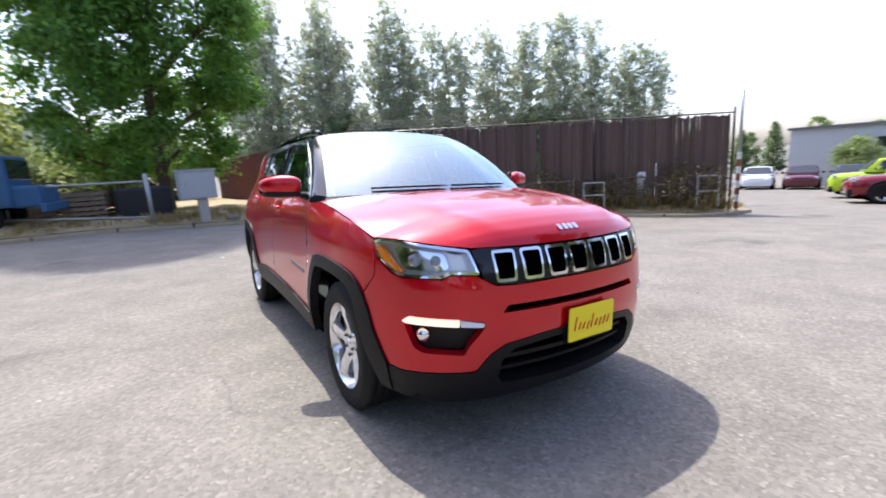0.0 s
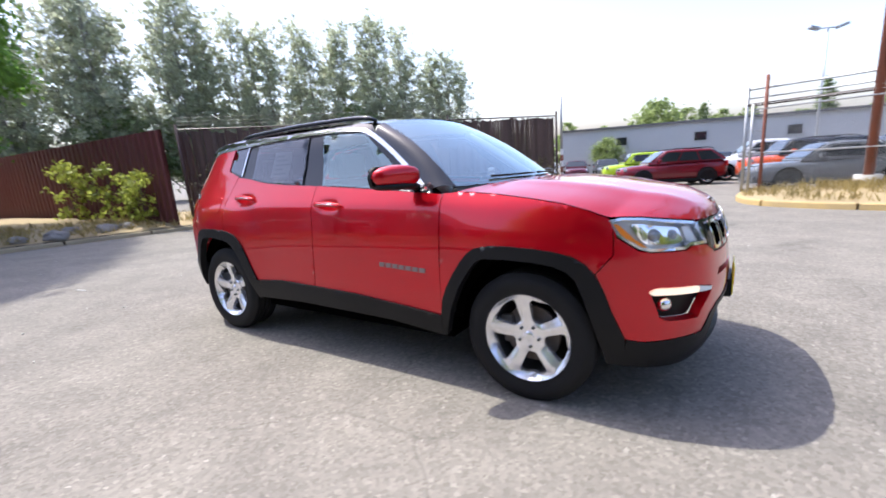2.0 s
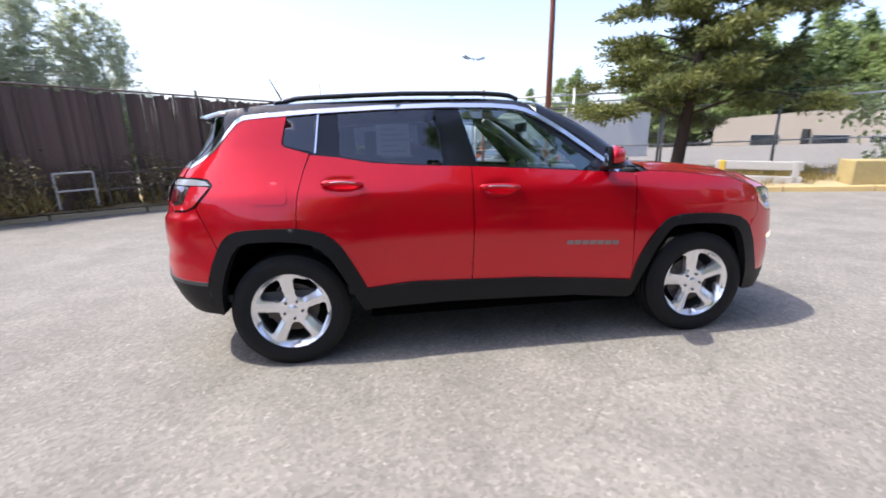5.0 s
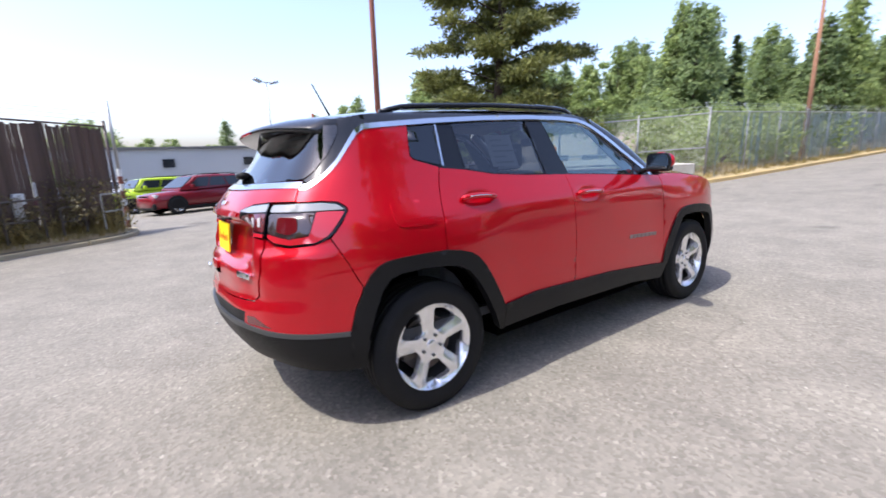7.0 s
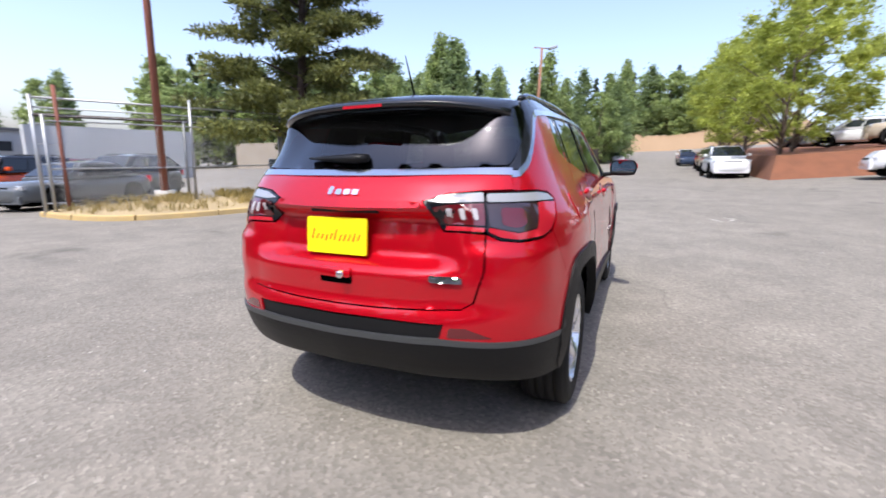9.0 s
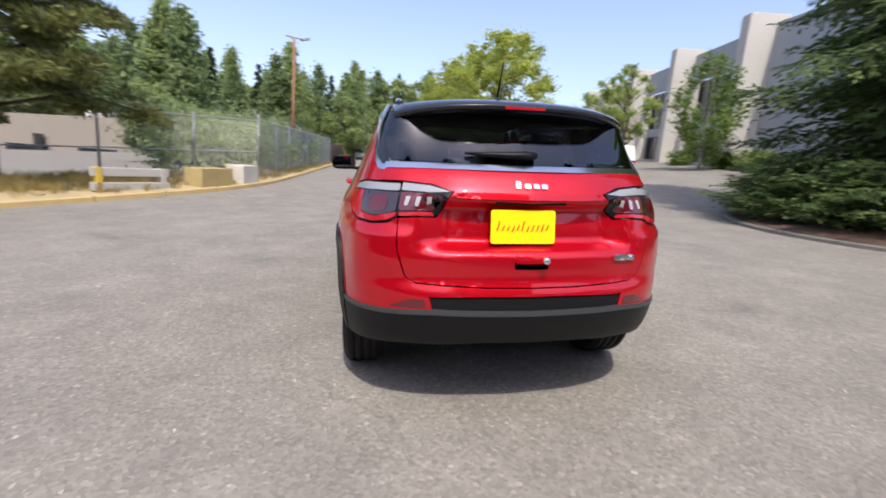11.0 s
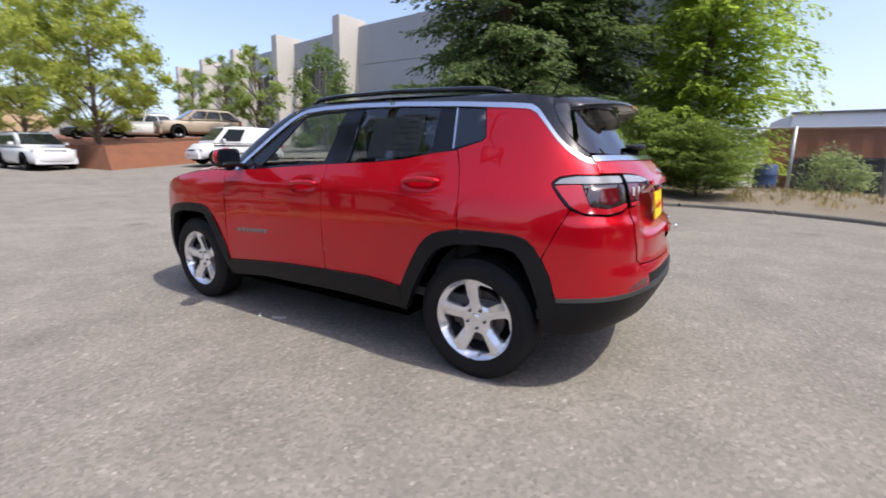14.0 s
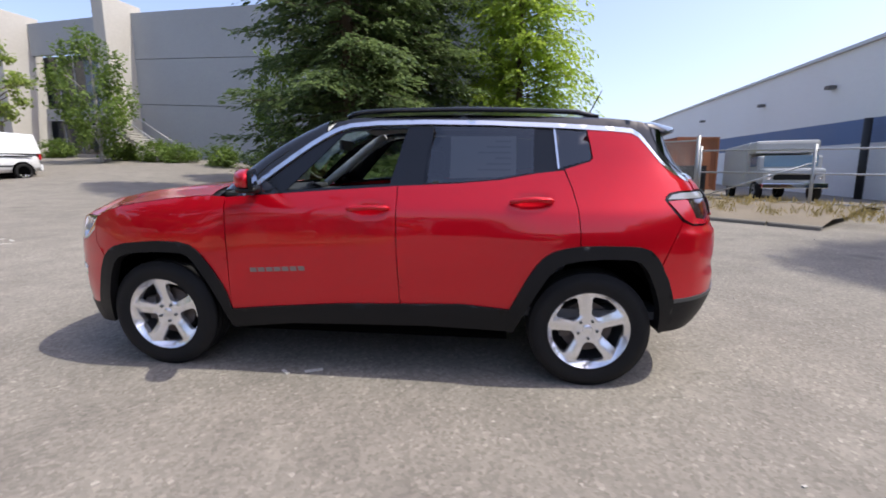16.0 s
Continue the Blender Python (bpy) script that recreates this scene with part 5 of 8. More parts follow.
    panel("tailgate", half([(R(-2.60), 1.198), (R(-2.30), 1.203), (R(-2.03), 1.208), (R(-1.995), 1.200), (R(-1.992), 1.149), (R(-2.14), 1.149), (R(-2.295), 1.140), (R(-2.412), 1.110), (R(-2.384), 1.078), (R(-2.334), 0.999), (R(-2.164), 0.985), (R(-2.170), 0.85), (R(-2.213), 0.728), (R(-2.255), 0.700), (R(-2.60), 0.688)]),
          RED, car, behind, 0.006, 0.02, 0.016, "red painted tailgate")
    panel("rear_bumper", half([(R(-2.60), 0.682), (R(-2.258), 0.694), (R(-2.206), 0.724), (R(-2.162), 0.85), (R(-2.156), 0.985), (R(-2.105), 0.960), (R(-2.015), 0.949), (R(-1.890), 0.956), (R(-1.822), 0.979), (R(-1.806), 0.955), (R(-1.750), 0.86), (R(-1.695), 0.745), (R(-1.735), 0.655), (R(-1.764), 0.550), (R(-2.108), 0.568), (R(-2.337), 0.584), (R(-2.320), 0.642), (R(-2.60), 0.648)]),
          RED, car, behind, 0.002, 0.03, 0.016, "red painted rear bumper")
    panel("bumper_step", half([(R(-2.318), 0.640), (R(-2.34), 0.585), (R(-2.60), 0.578)]), CLAD, car, behind, -0.006, 0.02, 0.04, "ribbed black bumper pad")
    panel("bumper_line", half([(R(-2.60), 0.580), (R(-2.337), 0.584), (R(-2.108), 0.568), (R(-1.764), 0.550), (R(-1.768), 0.530), (R(-2.108), 0.546), (R(-2.337), 0.561), (R(-2.60), 0.558)]), ALLOY_DARK, car, behind, 0.010, 0.02, 0.04, "grey accent line")
    panel("rear_valance", half([(R(-2.60), 0.556), (R(-2.337), 0.559), (R(-2.108), 0.544), (R(-1.768), 0.528), (R(-1.735), 0.350), (R(-1.900), 0.355), (R(-2.219), 0.385), (R(-2.60), 0.405)]), CLAD, car, behind, 0.008, 0.08, 0.04, "matt black lower bumper")
    def tail_glass(v, z, o):
        p = np.array(behind(v, z, o))
        edge = np.interp(z, [1.226, 1.26, 1.32, 1.40, 1.464, 1.53], [-1.945, -1.875, -1.79, -1.69, -1.60, -1.55]) - U_TAIL
        p[0] = p[0] - 0.085 * np.clip((np.asarray(z) - 1.235) / 0.25, 0, 1) * ease(0.0, 0.48, edge - np.abs(np.asarray(v)))
        return p
    panel("rear_window", rounded(half([(R(-2.60), 1.232), (R(-2.20), 1.238), (R(-2.00), 1.244), (R(-1.935), 1.29), (R(-1.855), 1.36), (R(-1.775), 1.43), (R(-1.735), 1.47), (R(-1.74), 1.486), (R(-2.60), 1.486)]), 0.02), TAIL_GLASS, car, tail_glass, 0.004, 0.006, 0.05, "dark tinted rear window")
    for s in (1, -1):
        panel("rear_pillar", [((u - U_TAIL) * s, z) for u, z in [(-2.002, 1.238), (-1.935, 1.288), (-1.855, 1.358), (-1.775, 1.428), (-1.735, 1.470), (-1.72, 1.515), (-1.60, 1.53), (-1.60, 1.464), (-1.690, 1.400), (-1.790, 1.320), (-1.875, 1.260), (-1.945, 1.226)]], ROOF_BLACK, car, tail_glass, 0.0, 0.01, 0.03, "gloss black rear pillar")
    panel("rear_strip", half([(R(-2.60), 1.226), (R(-2.20), 1.229), (R(-2.02), 1.229), (R(-1.985), 1.228), (R(-1.985), 1.201), (R(-2.02), 1.202), (R(-2.20), 1.204), (R(-2.60), 1.202)]), CHROME, car, behind, 0.010, 0.02, 0.03, "satin chrome strip under the rear window")
    # wiper, plate, handle, marks
    wp = [behind(np.array([v]), np.array([z]), 0.030) for v, z in ((0.34, 1.262), (0.22, 1.258), (0.10, 1.256), (0.0, 1.256), (-0.055, 1.258))]
    sweep("rear_wiper", [tuple(p[:, 0]) for p in wp], [0.008, 0.020, 0.030, 0.036, 0.028], CLAD, car, "black rear wiper", 8, 0.62)
    pr = lambda v, z, o: np.array([-2.072 - 0.10 * (1.03 - z) - o, v, z])
    pl = panel("rear_plate", rounded([(-0.118, 0.882), (0.192, 0.882), (0.192, 1.036), (-0.118, 1.036)], 0.012), PLATE_Y, car, pr, 0.014, 0.008, 0.05, "yellow advertising plate with red script")
    script_marks(pl, lambda v, z, o: pr(-v + 0.074, z, o), -0.095, 0.165, 0.935, 0.985, PLATE_R, 0.0155, bars=11)
    panel("tailgate_lip", half([(R(-2.60), 1.104), (R(-2.47), 1.104), (R(-2.415), 1.100), (R(-2.425), 1.082), (R(-2.60), 1.078)]), RED, car, behind, 0.016, 0.02, 0.03)
    box("plate_lamp", (-2.070, 0.0, 1.066), (0.03, 0.34, 0.014), CLAD, car, bevel=0.004)
    # flat black patch that paints the shade of the handle recess
    panel("handle_slot_shade", rounded([(-0.075, 0.772), (0.085, 0.772), (0.085, 0.812), (-0.075, 0.812)], 0.01), DARK, car, behind, 0.0085, 0.004, 0.03)
    panel("gate_handle", rounded([(-0.075, 0.800), (0.085, 0.800), (0.085, 0.838), (-0.075, 0.838)], 0.012), RED, car, behind, 0.022, 0.02, 0.02)
    bm = bmesh.new()
    lathe(bm, [(0.0, -0.004), (0.014, -0.004), (0.016, 0.002), (0.016, 0.01)], 16, Matrix.Translation((-2.196, -0.048, 0.820)) @ Matrix.Rotation(-math.pi / 2, 4, "Z"))
    part("gate_lock", bm, BRIGHT, car, "chrome lock button", smooth=True)
    panel("rear_mark", rounded([(-0.545, 0.800), (-0.415, 0.805), (-0.415, 0.832), (-0.545, 0.826)], 0.01), CHROME, car, behind, 0.020, 0.012, 0.02, "small chrome badge")
    for k, w in enumerate((0.026, 0.034, 0.034, 0.034)):
        v = 0.085 - 0.044 * k
        panel("name_mark", rounded([(v, 1.126), (v - w, 1.126), (v - w, 1.148 + 0.010 * (k == 0)), (v, 1.148 + 0.010 * (k == 0))], 0.007), BRIGHT, car, behind, 0.013, 0.007, 0.03)
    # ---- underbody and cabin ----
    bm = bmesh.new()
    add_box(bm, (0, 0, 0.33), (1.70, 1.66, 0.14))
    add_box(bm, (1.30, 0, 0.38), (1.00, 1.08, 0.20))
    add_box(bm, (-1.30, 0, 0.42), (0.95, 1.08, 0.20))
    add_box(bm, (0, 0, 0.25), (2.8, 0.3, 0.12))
    # near-black, with the shade under the car put into the colour
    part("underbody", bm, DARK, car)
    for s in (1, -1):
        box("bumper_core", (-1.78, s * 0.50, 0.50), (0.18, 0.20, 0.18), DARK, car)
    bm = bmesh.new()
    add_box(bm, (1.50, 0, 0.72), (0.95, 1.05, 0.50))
    # block in the same black, for the shade behind the front openings
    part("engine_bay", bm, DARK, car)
    tube("exhaust", (-1.90, 0.45, 0.36), (-1.5, 0.45, 0.36), 0.028, IRON, car)
    box("cabin_floor", (-0.45, 0, 0.43), (2.6, 1.62, 0.05), CABIN, car)
    for s in (1, -1):
        panel("door_lining", [(-0.78, 0.46), (0.76, 0.46), (0.80, 1.10), (0.0, 1.145), (-1.10, 1.235), (-1.55, 1.24), (-1.55, 0.98), (-1.05, 0.92)], CABIN, car, flank(s), -0.075, 0.0, 0.1)
    patch("headliner", lambda a, b: roof(a * 0.96, 0.04 + 0.92 * b) - np.array([[0.0], [0.0], [0.035]]), 12, 9, LINING, car)
    bm = bmesh.new()
    add_box(bm, (0.78, 0, 0.90), (0.50, 1.46, 0.34), None, 0.06)
    add_box(bm, (0.60, 0.37, 1.085), (0.22, 0.36, 0.09), None, 0.03)
    add_box(bm, (0.90, 0, 1.085), (0.28, 1.30, 0.05), None, 0.02)
    add_box(bm, (0.25, 0, 0.62), (0.90, 0.24, 0.28), None, 0.03)
    part("dashboard", bm, CABIN, car)
    bm = bmesh.new()
    m = Matrix.Translation((0.42, 0.37, 0.985)) @ Matrix.Rotation(radians(-64), 4, "Y")
    pts = [m @ Vector((0.185 * math.cos(a), 0.185 * math.sin(a), 0)) for a in np.linspace(0, 2 * math.pi, 33)]
    bm.free()
    sw = sweep("steering_wheel", pts, 0.015, CABIN, car, "black steering wheel", 8)
    bm = bmesh.new()
    add_box(bm, (0, 0, -0.01), (0.12, 0.13, 0.05), m, 0.015)
    add_box(bm, (0, 0.10, 0), (0.03, 0.16, 0.015), m)
    add_box(bm, (0, -0.10, 0), (0.03, 0.16, 0.015), m)
    add_box(bm, (-0.10, 0, 0), (0.16, 0.03, 0.015), m)
    part("wheel_hub", bm, CABIN, sw)
    for s in (1, -1):
        for x, wide in ((0.0, 0.50), (-0.88, 0.56)):
            bm = bmesh.new()
            add_box(bm, (x + 0.05, s * 0.37, 0.60), (0.50, wide, 0.20), None, 0.05)
            add_box(bm, (-0.26 + x, s * 0.37, 0.90), (0.15, wide - 0.04, 0.60), Matrix.Translation((x * 0, 0, 0)) , 0.06)
            st = part("seat", bm, SEAT, car, "dark cloth seat", smooth=False)
            bm = bmesh.new()
            add_box(bm, (x - 0.30, s * 0.37, 1.30), (0.10, 0.26, 0.18), None, 0.04)
            part("head_rest", bm, SEAT, st)
    for s in (1, -1):
        sweep("pillar_trim", [(0.20, s * 0.585, 1.515), (0.34, s * 0.625, 1.43), (0.56, s * 0.675, 1.27), (0.80, s * 0.715, 1.10)], [0.030, 0.038, 0.040, 0.034], LINING, car, "pale grey pillar trim", 8)
    box("inner_mirror", (0.36, 0.0, 1.42), (0.03, 0.24, 0.07), CABIN, car, bevel=0.012)
    # price sheet inside the left rear window, and a smaller one at the right
    for s, a0, a1, z0, z1 in ((1, -0.88, -0.50, 1.215, 1.455), (-1, -0.76, -0.56, 1.24, 1.43)):
        fl = flank(s)
        sh = panel("window_sheet", [(a0, z0 + 0.01), (a1, z0), (a1, z1), (a0, z1)], SHEET, car, fl, -0.016, 0.001, 0.06, "white paper sheet behind the tinted glass")
        for k in range(6):
            z = z1 - 0.03 - 0.032 * k
            panel("print_bar", [(a0 + 0.03, z - 0.006), (a0 + 0.03 + (0.09 + 0.05 * (k % 3)), z - 0.006), (a0 + 0.03 + (0.09 + 0.05 * (k % 3)), z + 0.004), (a0 + 0.03, z + 0.004)], PRINT, sh, fl, -0.0148, 0.0, 0.08)
    car.matrix_world = TILT
    return car


def roof_z(x, y):
    """Height of the roof over the car's floor line."""
    x, y = np.asarray(x, float), np.abs(np.asarray(y, float))
    c = np.interp(x, [-1.75, -1.64, -1.5, -1.3, -0.9, -0.5, -0.1, 0.1, 0.262, 0.35], [1.552, 1.565, 1.583, 1.603, 1.625, 1.632, 1.625, 1.614, 1.598, 1.585])
    e = np.interp(x, [-1.75, -1.64, -1.4, -1.1, -0.6, -0.1, 0.1, 0.262], [1.505, 1.520, 1.545, 1.560, 1.575, 1.573, 1.562, 1.545])
    return c + (e - c) * (y / 0.635) ** 2.4


build_main_car()
# ---- walls and buildings round the yard ----
def corrugated(name, a, b, high, mat, label, pitch=0.28, deep=0.04, low=0.0, top=None):
    """A ribbed sheet wall."""
    pa, pb = site(*a), site(*b)
    h = Vector((pb.x - pa.x, pb.y - pa.y, 0))
    d, n = h.normalized(), int(h.length / pitch)
    nrm = Vector((-d.y, d.x, 0))
    verts, faces = [], []
    for i in range(n):
        for t, o in ((0.0, 0), (0.42, 0), (0.5, deep), (0.92, deep)):
            f = (i + t) / n
            p = pa.lerp(pb, f)
            hh = high if top is None else high + (top - high) * f
            for g in (0, -0.05):
                q = p + nrm * (o + g)
                verts += [q + Vector((0, 0, low)), q + Vector((0, 0, hh))]
    m = len(verts) // 4
    for i in range(m - 1):
        a0, b0 = i * 4, (i + 1) * 4
        faces += [(a0, b0, b0 + 1, a0 + 1), (a0 + 2, a0 + 3, b0 + 3, b0 + 2), (a0 + 1, b0 + 1, b0 + 3, a0 + 3)]
    return tagged(mesh_object(name, verts, faces, mat), label, "wall", kind="structure")


corrugated("wall_oxblood", (-10.95, 3.45), (-29.0, 1.6), 2.78, OXBLOOD, "dark red ribbed metal wall beside dry grass", low=0.1, top=2.6)
ribbon("yard_earth", [(-12.5, -9.0), (-12.6, -4.0), (-12.4, 0.0), (-12.3, 3.4)], [(0.0, 0.30), (4.0, 0.34), (10.0, 0.36), (25.0, 0.3)], DRY, "dry earth yard behind the kerb", "yard", jitter=0.03)


def opening(parent, a, b, t0, t1, z0, z1, proud, mat=SHADOW_GLASS, frame=GALV, name="window"):
    """A window set in a wall that runs from a to b: t0, t1 along it, z0, z1 over the ground."""
    pa, pb = site(*a), site(*b)
    d = Vector((pb.x - pa.x, pb.y - pa.y, 0)).normalized()
    n = Vector((-d.y, d.x, 0)) * proud
    foot = pa.z
    p, q = pa + (pb - pa) * t0, pa + (pb - pa) * t1
    c = (p + q) / 2
    c.z = foot + (z0 + z1) / 2
    w = Vector((q.x - p.x, q.y - p.y, 0)).length
    m = Matrix.Translation(c + n) @ Matrix.Rotation(math.atan2(d.y, d.x), 4, "Z")
    o = box(name, (0, 0, 0), (w, 0.06, z1 - z0), mat, parent)
    o.matrix_world = m
    for s in (-1, 1):
        f = box("window_frame", (0, 0, s * (z1 - z0) / 2), (w + 0.1, 0.10, 0.06), frame, o)
        f = box("window_frame", (s * w / 2, 0, 0), (0.06, 0.10, z1 - z0), frame, o)
    return o


def warehouse_north():
    a, b = (20.0, 38.4), (-10.8, 38.4)
    root = thing("building_north", "long low grey warehouse with small dark windows", "building", kind="structure")
    slab("wall", a, b, 0.4, -0.6, 3.55, SIDING, root, "grey wall", up=4.1)
    slab("wall", (-10.8, 38.5), (-10.8, 70.0), 0.4, -0.6, 4.1, SIDING, root)
    slab("roof_edge", (20.0, 38.1), (-11.0, 38.1), 0.25, 3.50, 3.68, ROOFING, root, "dark roof edge", up=4.23, foot=4.05)
    mesh_object("roof", [site(20, 38, None, 3.6), site(-10.8, 38, None, 4.15), site(-10.8, 70, None, 4.8), site(20, 70, None, 4.4)], [(0, 1, 2, 3)], ROOFING, root)
    for t in np.arange(0.06, 0.96, 0.19):
        opening(root, a, b, t, t + 0.028, 2.15, 2.85, 0.22)
    slab("wall_extension", (24.0, 36.0), (12.0, 36.0), 0.4, -0.6, 4.0, SIDING, root, "taller grey wall")


def office_south():
    """Concrete office block with cream fins."""
    P = [(-2.0, -18.6), (24.6, -25.2), (35.2, -27.6), (45.8, -30.2), (56.4, -32.8), (67.0, -35.4)]
    root = thing("building_south", "grey concrete office building with cream fins and dark windows", "building", kind="structure")
    H = 9.6
    d = np.array(P[2]) - np.array(P[1])
    d /= np.linalg.norm(d)
    back = np.array([d[1], -d[0]])
    if back[1] > 0:
        back = -back
    for i, (p, q) in enumerate(zip(P, P[1:])):
        pp, qq = tuple(np.array(p) + back * 1.3), tuple(np.array(q) + back * 1.3)
        if i == 0:
            for k, (z0, z1) in enumerate(((-1.0, 3.60), (3.64, 6.60), (6.64, H))):
                slab("wall_panel", pp, qq, 0.3, z0, z1, GREY_WALL, root, "grey concrete wall panel")
            slab("joint_backing", tuple(np.array(pp) + back * 0.1), tuple(np.array(qq) + back * 0.1), 0.2, -0.9, H - 0.1, ROOFING, root)
        else:
            slab("wall_panel", pp, qq, 0.3, 7.3, H, GREY_WALL, root, "grey concrete wall panel")
            p2, q2 = tuple(np.array(p) + back * 2.2), tuple(np.array(q) + back * 2.2)
            slab("window_band", p2, q2, 0.2, 3.3, 7.35, SHADOW_GLASS, root, "dark recessed window band")
            slab("wall_panel", tuple(np.array(p) + back * 1.8), tuple(np.array(q) + back * 1.8), 0.25, 2.5, 3.4, GREY_WALL, root)
            slab("window_band", p2, q2, 0.2, -1.0, 2.5, SHADOW_GLASS, root, "dark recessed entrance")
            for t in np.linspace(0.0, 1.0, 7)[1:-1]:
                c = np.array(p2) * (1 - t) + np.array(q2) * t - back * 0.12
                s0 = site(*c)
                tube("mullion", (s0.x, s0.y, s0.z - 0.5), (s0.x, s0.y, s0.z + 7.3), 0.05, GREY_WALL, root, seg=4)
    for p in P[1:]:
        c = site(*(np.array(p) + back * 0.6))
        ang = math.atan2(d[1], d[0])
        o = box("fin", (0, 0, 0), (1.05, 2.6, H + 1.6), CREAM, root, "cream concrete fin", bevel=0.04)
        o.matrix_world = Matrix.Translation((c.x, c.y, c.z + (H + 1.6) / 2 - 1.0)) @ Matrix.Rotation(ang, 4, "Z")
    # outside stair in front of the blank wall
    m = stand(20.6, -22.4, math.degrees(math.atan2(d[1], d[0])) + 180)
    st = thing("stair", "concrete outside stair with steel rail", "stair", kind="structure", at=m)
    for k in range(13):
        box("step", (0.30 * k - 2.0, 0, 2.2 - 0.17 * k), (0.34, 1.3, 0.09), CONCRETE, st)
    for y in (-0.62, 0.62):
        tube("stair_rail", (-2.1, y, 3.2), (1.8, y, 1.05), 0.025, GALV, st)
        sweep("stringer", [(-2.1, y, 2.12), (1.75, y, -0.02)], 0.08, CONCRETE, st, seg=4)
    box("landing", (-3.0, 0, 2.15), (1.8, 1.4, 0.14), CONCRETE, st)


def warehouse_west():
    a, b = (-19.2, -60.0), (-14.6, -12.4)
    root = thing("building_west", "pale metal warehouse with a blue painted band", "building", kind="structure")
    slab("wall", a, b, 0.35, -1.0, 2.05, PALE_SIDING, root, "pale lower wall")
    slab("wall_band", a, b, 0.36, 2.05, 2.95, BLUE_PAINT, root, "faded blue band")
    slab("wall", a, b, 0.35, 2.95, 5.7, PALE_SIDING, root, "pale upper wall")
    slab("roof_edge", (-19.1, -60.0), (-14.5, -12.2), 0.42, 5.7, 5.82, GALV, root, "metal roof edge")
    slab("wall", (-14.6, -12.4), (-63.0, -5.2), 0.35, -1.0, 6.6, GREY_WALL, root, "blue-grey end wall")
    mesh_object("roof", [site(-14.4, -12.2, None, 5.9), site(-19.0, -60, None, 5.9), site(-36, -60, None, 8.6), site(-33, -10, None, 8.6)], [(0, 1, 2, 3)], ROOFING, root, "low pitched roof")
    p = site(-14.25, -14.4)
    tube("downpipe", (p.x, p.y, p.z - 0.5), (p.x, p.y, p.z + 2.9), 0.13, TARP, root, "dark downpipe")
    for t in (0.42, 0.60, 0.78, 0.9):
        q = site(*(np.array(a) * (1 - t) + np.array(b) * t))
        o = box("wall_lamp", (0.32, 0, 0), (0.35, 0.25, 0.14), ROOFING, root)
        o.matrix_world = Matrix.Translation((q.x, q.y, q.z + 4.4))


def warehouse_beige():
    a, b = (55.0, 66.0), (63.0, 31.0)
    root = thing("building_beige", "single-storey beige block building with dark windows", "building", kind="structure")
    slab("wall", a, b, 0.4, -0.8, 4.4, BEIGE, root, "beige block wall")
    slab("wall", (63.0, 31.0), (84.0, 34.0), 0.4, -0.8, 4.4, GREY_WALL, root)
    mesh_object("roof", [site(55, 66, None, 4.3), site(63, 31, None, 4.3), site(84, 34, None, 4.3), site(80, 68, None, 4.3)], [(0, 1, 2, 3)], ROOFING, root)
    for t0 in (0.18, 0.42, 0.60, 0.80):
        opening(root, a, b, t0, t0 + 0.12, 0.3, 2.0, -0.25)
    o = box("roof_unit", (0, 0, 0), (3.0, 2.0, 0.9), WHITE, root, "white roof unit", bevel=0.05)
    o.matrix_world = Matrix.Translation(site(63.5, 36.0, None, 4.8))
    for x, y in ((58, 52), (60.4, 41.6)):
        o = box("doorway", (0, 0, 0), (0.3, 1.2, 2.1), TARP, root)
        o.matrix_world = Matrix.Translation(site(x - 0.2, y, None, 1.0)) @ Matrix.Rotation(radians(-13), 4, "Z")


warehouse_north()
office_south()
warehouse_west()
warehouse_beige()
root = thing("building_far", "low pale metal shed behind the containers", "building", kind="structure")
slab("wall", (-8.6, -56.0), (-18.6, -55.0), 0.3, -1.0, 5.6, PALE_SIDING, root)
slab("wall", (-8.6, -56.0), (-8.0, -70.0), 0.3, -1.0, 5.6, SIDING, root)
slab("roof_edge", (-8.4, -55.8), (-18.6, -54.8), 0.4, 5.6, 5.8, ROOFING, root)


# ---- poles ----
POLE_WOOD = weathered("red_brown_timber", (0.27, 0.135, 0.08), 0.9, 2.0, 0.5, (0.14, 0.08, 0.05), 0.5, 40)


def light_pole(x, y, high, mat, label, heads=2, r=0.09, turn=0.0, foot=True):
    t = thing("light_pole", label, "lamp post", "yard light poles", at=stand(x, y, turn))
    tube("pole", (0, 0, -0.1), (0, 0, high), r, mat, t, r2=r * 0.6, seg=12)
    if foot:
        tube("pole_base", (0, 0, -0.1), (0, 0, 0.55), 0.28, CONCRETE, t, seg=16)
    tube("cross_arm", (-0.55, 0, high), (0.55, 0, high), 0.035, mat, t, seg=8)
    for s in (-1, 1)[:heads]:
        bm = bmesh.new()
        add_box(bm, (0, 0, 0), (0.55, 0.36, 0.16), Matrix.Translation((s * 0.72, 0, high + 0.06)) @ Matrix.Rotation(radians(-18 * s), 4, "Y"), 0.04)
        part("lamp_head", bm, GALV, t, "grey floodlight head")
    return t


light_pole(5.04, 11.9, 13.0, RUST, "tall rust-red steel light pole by the fence", 2, 0.11)
light_pole(6.4, 31.4, 7.9, GALV, "grey steel light pole in the car park", 2, 0.08, 25)
light_pole(27.0, 5.75, 8.3, POLE_WOOD, "weathered timber pole with one floodlight", 1, 0.13, 120, False)


